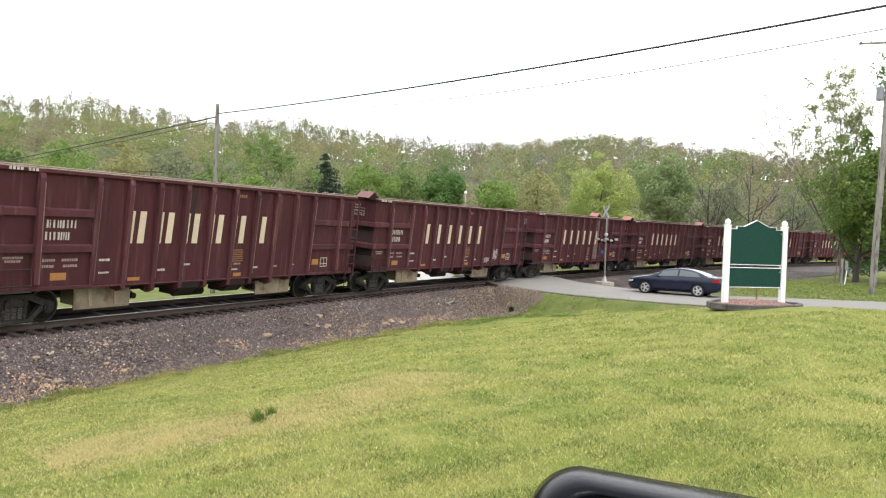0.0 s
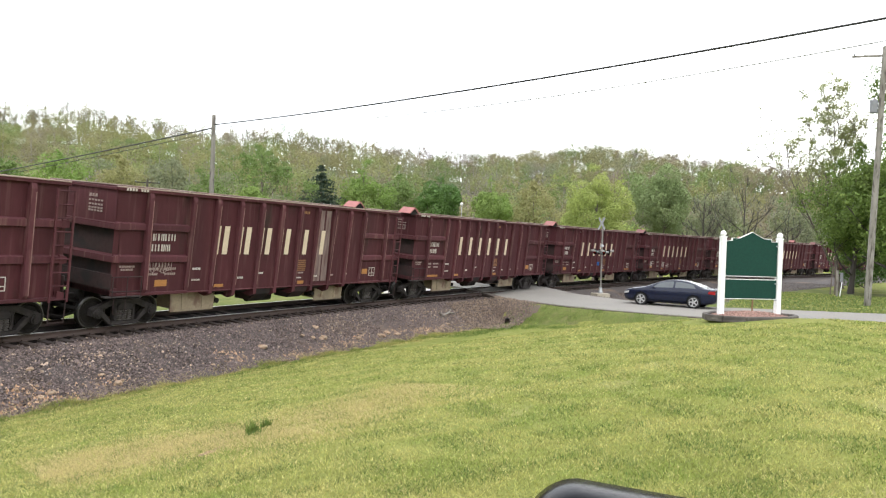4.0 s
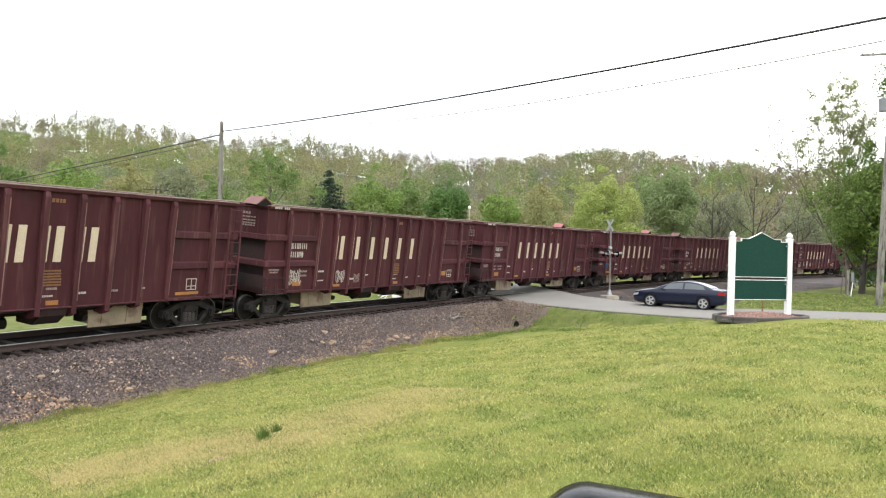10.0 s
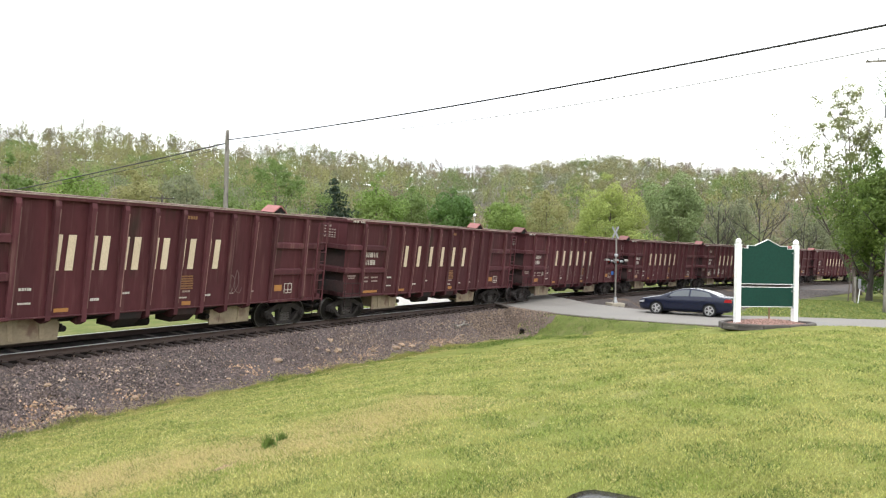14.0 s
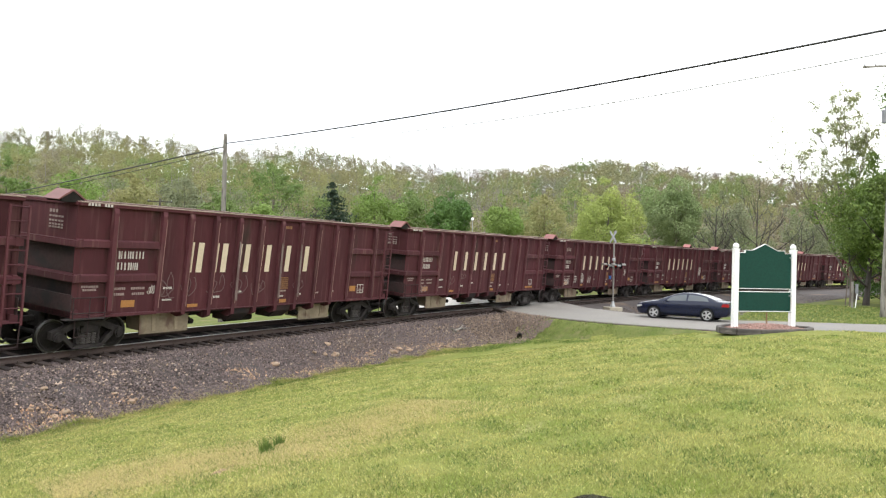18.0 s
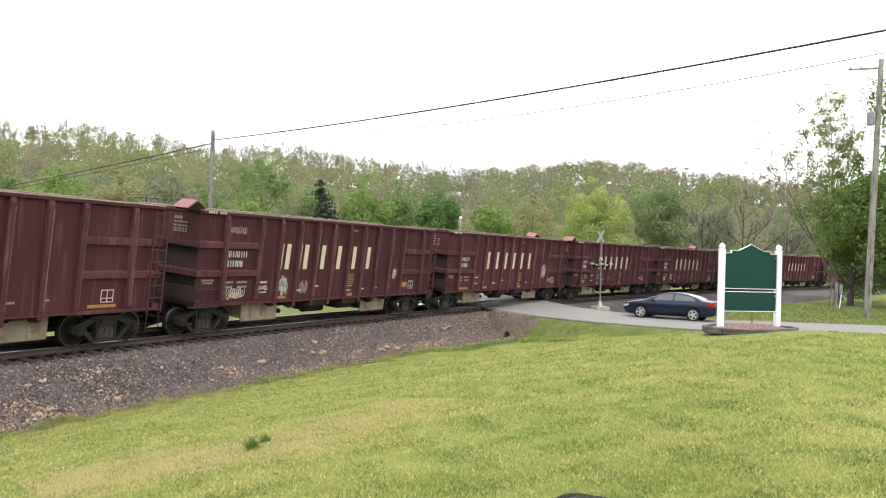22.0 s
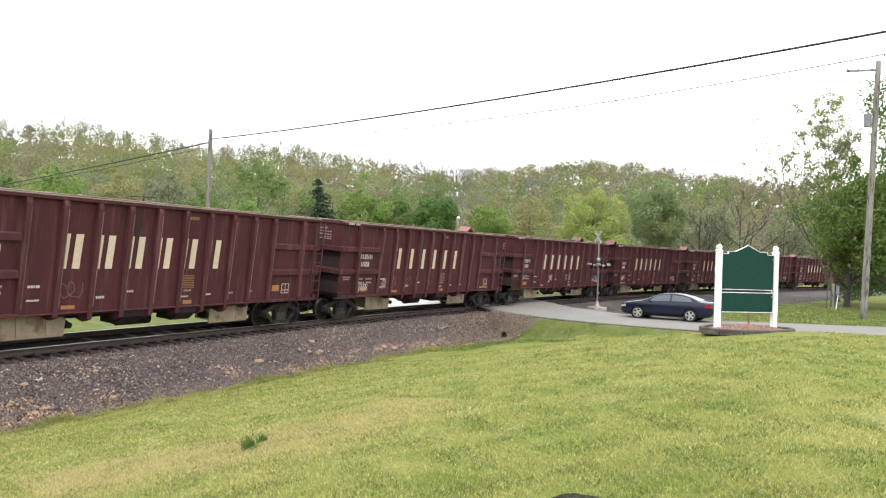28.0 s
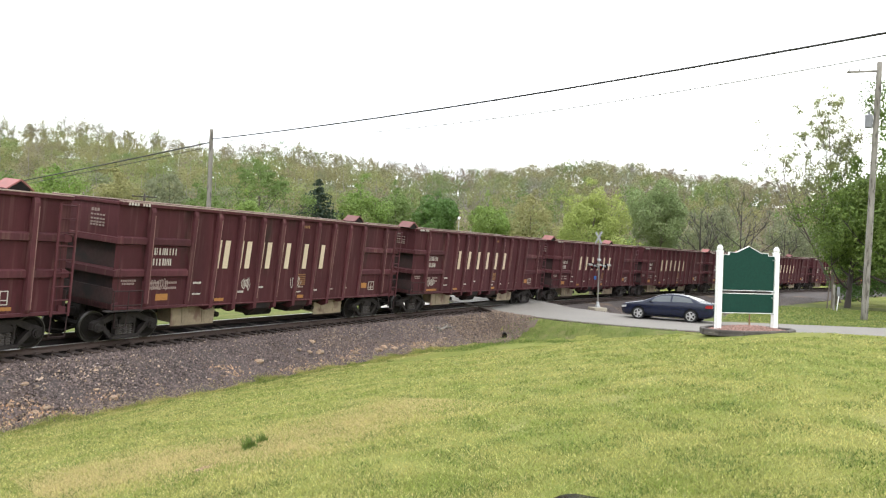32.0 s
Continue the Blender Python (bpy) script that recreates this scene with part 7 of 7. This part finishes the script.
def dirt_mask(X, Y):
    d = road_distance(X.ravel(), Y.ravel()).reshape(X.shape)
    lat, s = lat_of(X, Y)
    wob = np.array([[noise.noise((x * 0.9, y * 0.9, 3.0)) for x, y in zip(rx, ry)] for rx, ry in zip(X, Y)])
    return (lat > -2.0) & (lat < 5.9 + wob * 1.2 - 0.35 * np.clip(X - 36.5, 0, 6)) & (d > 2.9) & (d < 7.5 + wob * 1.5) & (X < 43)


patch("dirt_bank", "bare brown earth and stones beside the road", dirt_mask, 28.0, 43.0, 8.0, 17.0, 0.25, 0.03, EARTH, 1, "earth")


def stone_shoulder(X, Y):
    lat, s = lat_of(X, Y)
    wob = np.array([[noise.noise((x * 0.7, y * 0.7, 8.0)) for x, y in zip(rx, ry)] for rx, ry in zip(X, Y)])
    d = road_distance(X.ravel(), Y.ravel()).reshape(X.shape)
    return (lat > 3.0) & (lat < 12.3 + wob * 1.2) & (X > 46.5) & (d > 3.5)


patch("stone_shoulder", "grey stone shoulder of the railway past the road", stone_shoulder, 46.0, 130.0, -30.0, 14.0, 0.5, 0.03, BALLAST, 2, "ballast")


patch("green_verge", "darker green grass verge past the road", verge_mask, 43.0, 90.0, -32.0, 12.0, 0.5, 0.02, VERGE, 3, "grass")


def field_mask(X, Y):
    lat, s = lat_of(X, Y)
    d = road_distance(X.ravel(), Y.ravel()).reshape(X.shape)
    return (lat < -6.4) & (lat > -30) & (d > 3.7)


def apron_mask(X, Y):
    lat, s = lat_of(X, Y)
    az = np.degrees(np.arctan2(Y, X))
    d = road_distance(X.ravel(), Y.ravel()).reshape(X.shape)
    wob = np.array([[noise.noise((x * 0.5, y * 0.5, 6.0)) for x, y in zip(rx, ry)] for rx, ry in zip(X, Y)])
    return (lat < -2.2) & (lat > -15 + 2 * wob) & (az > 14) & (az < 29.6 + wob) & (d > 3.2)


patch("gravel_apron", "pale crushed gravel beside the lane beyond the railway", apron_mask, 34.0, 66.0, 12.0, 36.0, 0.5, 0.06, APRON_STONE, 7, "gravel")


def bald_mask(X, Y):
    wob = np.array([[noise.noise((x * 9.0, y * 9.0, 4.0)) for x, y in zip(rx, ry)] for rx, ry in zip(X, Y)])
    return np.hypot((X - 6.0) / 0.24, (Y - 5.22) / 0.10) < 0.9 + 1.0 * wob


patch("bare_soil", "small bare patch of reddish soil in the lawn", bald_mask, 5.4, 6.6, 4.9, 5.6, 0.02, 0.004, RED_SOIL, 6, "earth")
patch("green_field", "green grass field beyond the railway", field_mask, -24.0, 110.0, -10.0, 54.0, 1.0, 0.03, VERGE, 4, "grass")


def bank_mask(X, Y):
    d = road_distance(X.ravel(), Y.ravel()).reshape(X.shape)
    lat, s = lat_of(X, Y)
    wob = np.array([[noise.noise((x * 0.8, y * 0.8, 2.0)) for x, y in zip(rx, ry)] for rx, ry in zip(X, Y)])
    return (d > 3.5) & (d < 5.6 + 1.6 * wob) & (Y > 4.0 + 2 * wob) & (Y < 13) & (X < 41)


patch("bank_grass", "dark green grass on the bank below the road", bank_mask, 30.0, 41.0, 3.0, 13.0, 0.25, 0.014, VERGE, 5, "grass")


def rock_mesh(seed):
    rg = random.Random(seed)
    bm = B()
    bmesh.ops.create_icosphere(bm, subdivisions=2, radius=1)
    for v in bm.verts:
        k = 1 + 0.5 * noise.noise(v.co * 1.3 + Vector((seed * 7.1, 0, 0)))
        v.co = Vector((v.co.x * 1.25, v.co.y * 0.9, v.co.z * 0.6)) * k
    bmesh.ops.bisect_plane(bm, geom=bm.verts[:] + bm.edges[:] + bm.faces[:], plane_co=(0, 0, 0.42), plane_no=(0.1, 0.2, 1), clear_outer=False)
    return finish("rock", bm, PALE_ROCK)


def build_rocks():
    meshes = [rock_mesh(i) for i in range(5)]
    rg = random.Random(12)
    # along, offset from the line, size
    spots = [(12.83, 3.58, 0.11), (12.5, 3.7, 0.09), (14.69, 3.69, 0.13), (14.9, 3.6, 0.07), (14.56, 3.17, 0.07), (12.97, 2.55, 0.08), (12.2, 3.2, 0.07), (20.96, 3.1, 0.15), (24.6, 2.46, 0.12), (23.41, 2.8, 0.10), (24.26, 3.1, 0.16),
             (23.8, 3.0, 0.10), (28.15, 3.42, 0.16), (28.55, 3.67, 0.13), (27.46, 3.6, 0.18), (31.31, 3.94, 0.15), (30.67, 3.55, 0.12), (18.2, 3.6, 0.06), (16.4, 3.4, 0.06), (33.2, 3.5, 0.12), (26.0, 3.5, 0.1)]
    for i, (s, lat, k) in enumerate(spots):
        p = bed_point(s, lat)
        ob = new("rock", meshes[i % 5])
        ob.matrix_basis = Matrix.Translation(p + Vector((0, 0, k * 0.1))) @ Matrix.Rotation(rg.uniform(0, 6.28), 4, "Z") @ Matrix.Scale(k, 4)
        tagged(ob, "pale orange rock lying on the ballast bank", "rock", "rocks on the bank")
    bm, p = build_culvert()
    c = tagged(part("culvert_pipe", bm, SOOT), "dark drain pipe mouth under the road bank", "drain pipe")
    c.matrix_basis = Matrix.Translation(p) @ Matrix.Rotation(radians(19), 4, "Z")


build_rocks()


def build_bank_stones():
    """Stones strewn over the earth bank beside the road and over the shoulder past it."""
    nr = np.random.default_rng(19)
    base = np.array([(1, 0, 0), (-1, 0, 0), (0, 1, 0), (0, -1, 0), (0, 0, 1), (0, 0, -1)], float)
    tri = np.array([(0, 2, 4), (2, 1, 4), (1, 3, 4), (3, 0, 4), (2, 0, 5), (1, 2, 5), (3, 1, 5), (0, 3, 5)])
    x, y = nr.uniform(28, 43, 60000), nr.uniform(8, 16, 60000)
    lat, s = lat_of(x, y)
    d = road_distance(x, y)
    ok = (lat > 1.7) & (lat < 5.6) & (d > 3.3) & (d < 8)
    x2, y2 = 43 + 45 * nr.random(90000) ** 1.4, nr.uniform(-12, 15, 90000)
    lat2, s2 = lat_of(x2, y2)
    ok2 = (lat2 > 2.5) & (lat2 < 12.2) & (road_distance(x2, y2) > 3.6) & (nr.random(90000) < 0.6)
    x, y = np.concatenate([x[ok][:4500], x2[ok2][:11000]]), np.concatenate([y[ok][:4500], y2[ok2][:11000]])
    z = np.maximum(ground_height(x, y), np.where((lat_of(x, y)[0] < 4.6), np.interp(lat_of(x, y)[0], [b[0] for b in BED[:8]], [b[1] for b in BED[:8]]) - BANK * lat_of(x, y)[0], -9)) + 0.03
    n = len(x)
    k = nr.uniform(0.02, 0.05, (n, 1, 1)) * nr.uniform(0.6, 1.3, (n, 6, 1))
    a = nr.uniform(0, 6.28, n)
    R = np.zeros((n, 3, 3))
    R[:, 0, 0], R[:, 0, 1], R[:, 1, 0], R[:, 1, 1], R[:, 2, 2] = np.cos(a), -np.sin(a), np.sin(a), np.cos(a), 1
    V = np.einsum("nij,nkj->nki", R, base[None] * k) + np.stack([x, y, z], 1)[:, None]
    F = tri[None] + 6 * np.arange(n)[:, None, None]
    m = int(np.sum(ok[:len(ok)])) if np.sum(ok) < 4500 else 4500
    sb = np.concatenate([22 + 15 * nr.random(3500) ** 0.45, 6 + 30 * nr.random(2500)])
    lb = np.concatenate([1.9 + 2.4 * nr.random(3500) ** 0.7, nr.normal(4.0, 0.16, 2500)])
    W = np.array([bed_point(a_, b_)[:] for a_, b_ in zip(sb, lb)])
    W = (base[None] * nr.uniform(0.014, 0.036, (6000, 1, 1)) * nr.uniform(0.6, 1.3, (6000, 6, 1)) + W[:, None])
    FW = tri[None] + 6 * np.arange(6000)[:, None, None]
    tagged(new("earthy_stones", mesh_np("earthy_stones", W.reshape(-1, 3), FW.reshape(-1, 3), EARTH_STONE)), "brown stones strewn over the ballast near the road", "stones", kind="stuff")
    tagged(new("bank_stones", mesh_np("bank_stones", V[:m].reshape(-1, 3), F[:m].reshape(-1, 3), EARTH_STONE)), "loose brown-grey stones on the earth bank", "stones", kind="stuff")
    tagged(new("shoulder_stones", mesh_np("shoulder_stones", V[m:].reshape(-1, 3), F[:n - m].reshape(-1, 3), DULL_STONE)), "dull grey stones on the railway shoulder", "stones", kind="stuff")


build_bank_stones()


def build_branch():
    """A bleached broken branch lying on the bank."""
    p = bed_point(34.38, 2.79)
    br = thing("dead_branch", "bleached broken branch lying on the ballast bank", "branch", Matrix.Translation(p) @ Matrix.Rotation(-0.1, 4, "Z"))
    limbs = [[(-0.75, -0.10, 0.02), (-0.3, -0.02, 0.07), (0.15, 0.05, 0.10), (0.6, 0.20, 0.22)], [(0.0, 0.03, 0.09), (0.3, -0.06, 0.10), (0.62, -0.10, 0.07)], [(-0.35, -0.02, 0.06), (-0.5, 0.10, 0.10), (-0.72, 0.14, 0.16)]]
    for k, pts in enumerate(limbs):
        v, f = tube(pts, [(0.075 if k == 0 else 0.05) * (1 - 0.7 * i / (len(pts) - 1)) for i in range(len(pts))], 7)
        part("limb", mesh_np("limb", np.array(v), np.array(f), POLE_WOOD, True), None, br)


build_branch()


# ---------------------------------------------------------------- what moves
def motions():
    for j, w in WAGONS.items():
        walk(w, [(t, wagon_pose(j, t)) for t in range(0, 33, 2)])
        seen = [t / 12.5 for t in range(0, 401) if -4 < wagon_s(j, t / 12.5) < 62]
        if not seen:
            continue
        times = sorted({0.0, 32.0, *seen})
        for truck in [o for o in w.children if o.name.startswith("truck")]:
            for ws in [o for o in truck.children if o.name.startswith("wheelset")]:
                place = ws.matrix_basis.translation.copy()
                walk(ws, [(t, Matrix.Translation(place) @ Matrix.Rotation((wagon_s(j, min(max(t, seen[0]), seen[-1])) - wagon_s(j, 0)) / 0.457, 4, "Y")) for t in times])


motions()
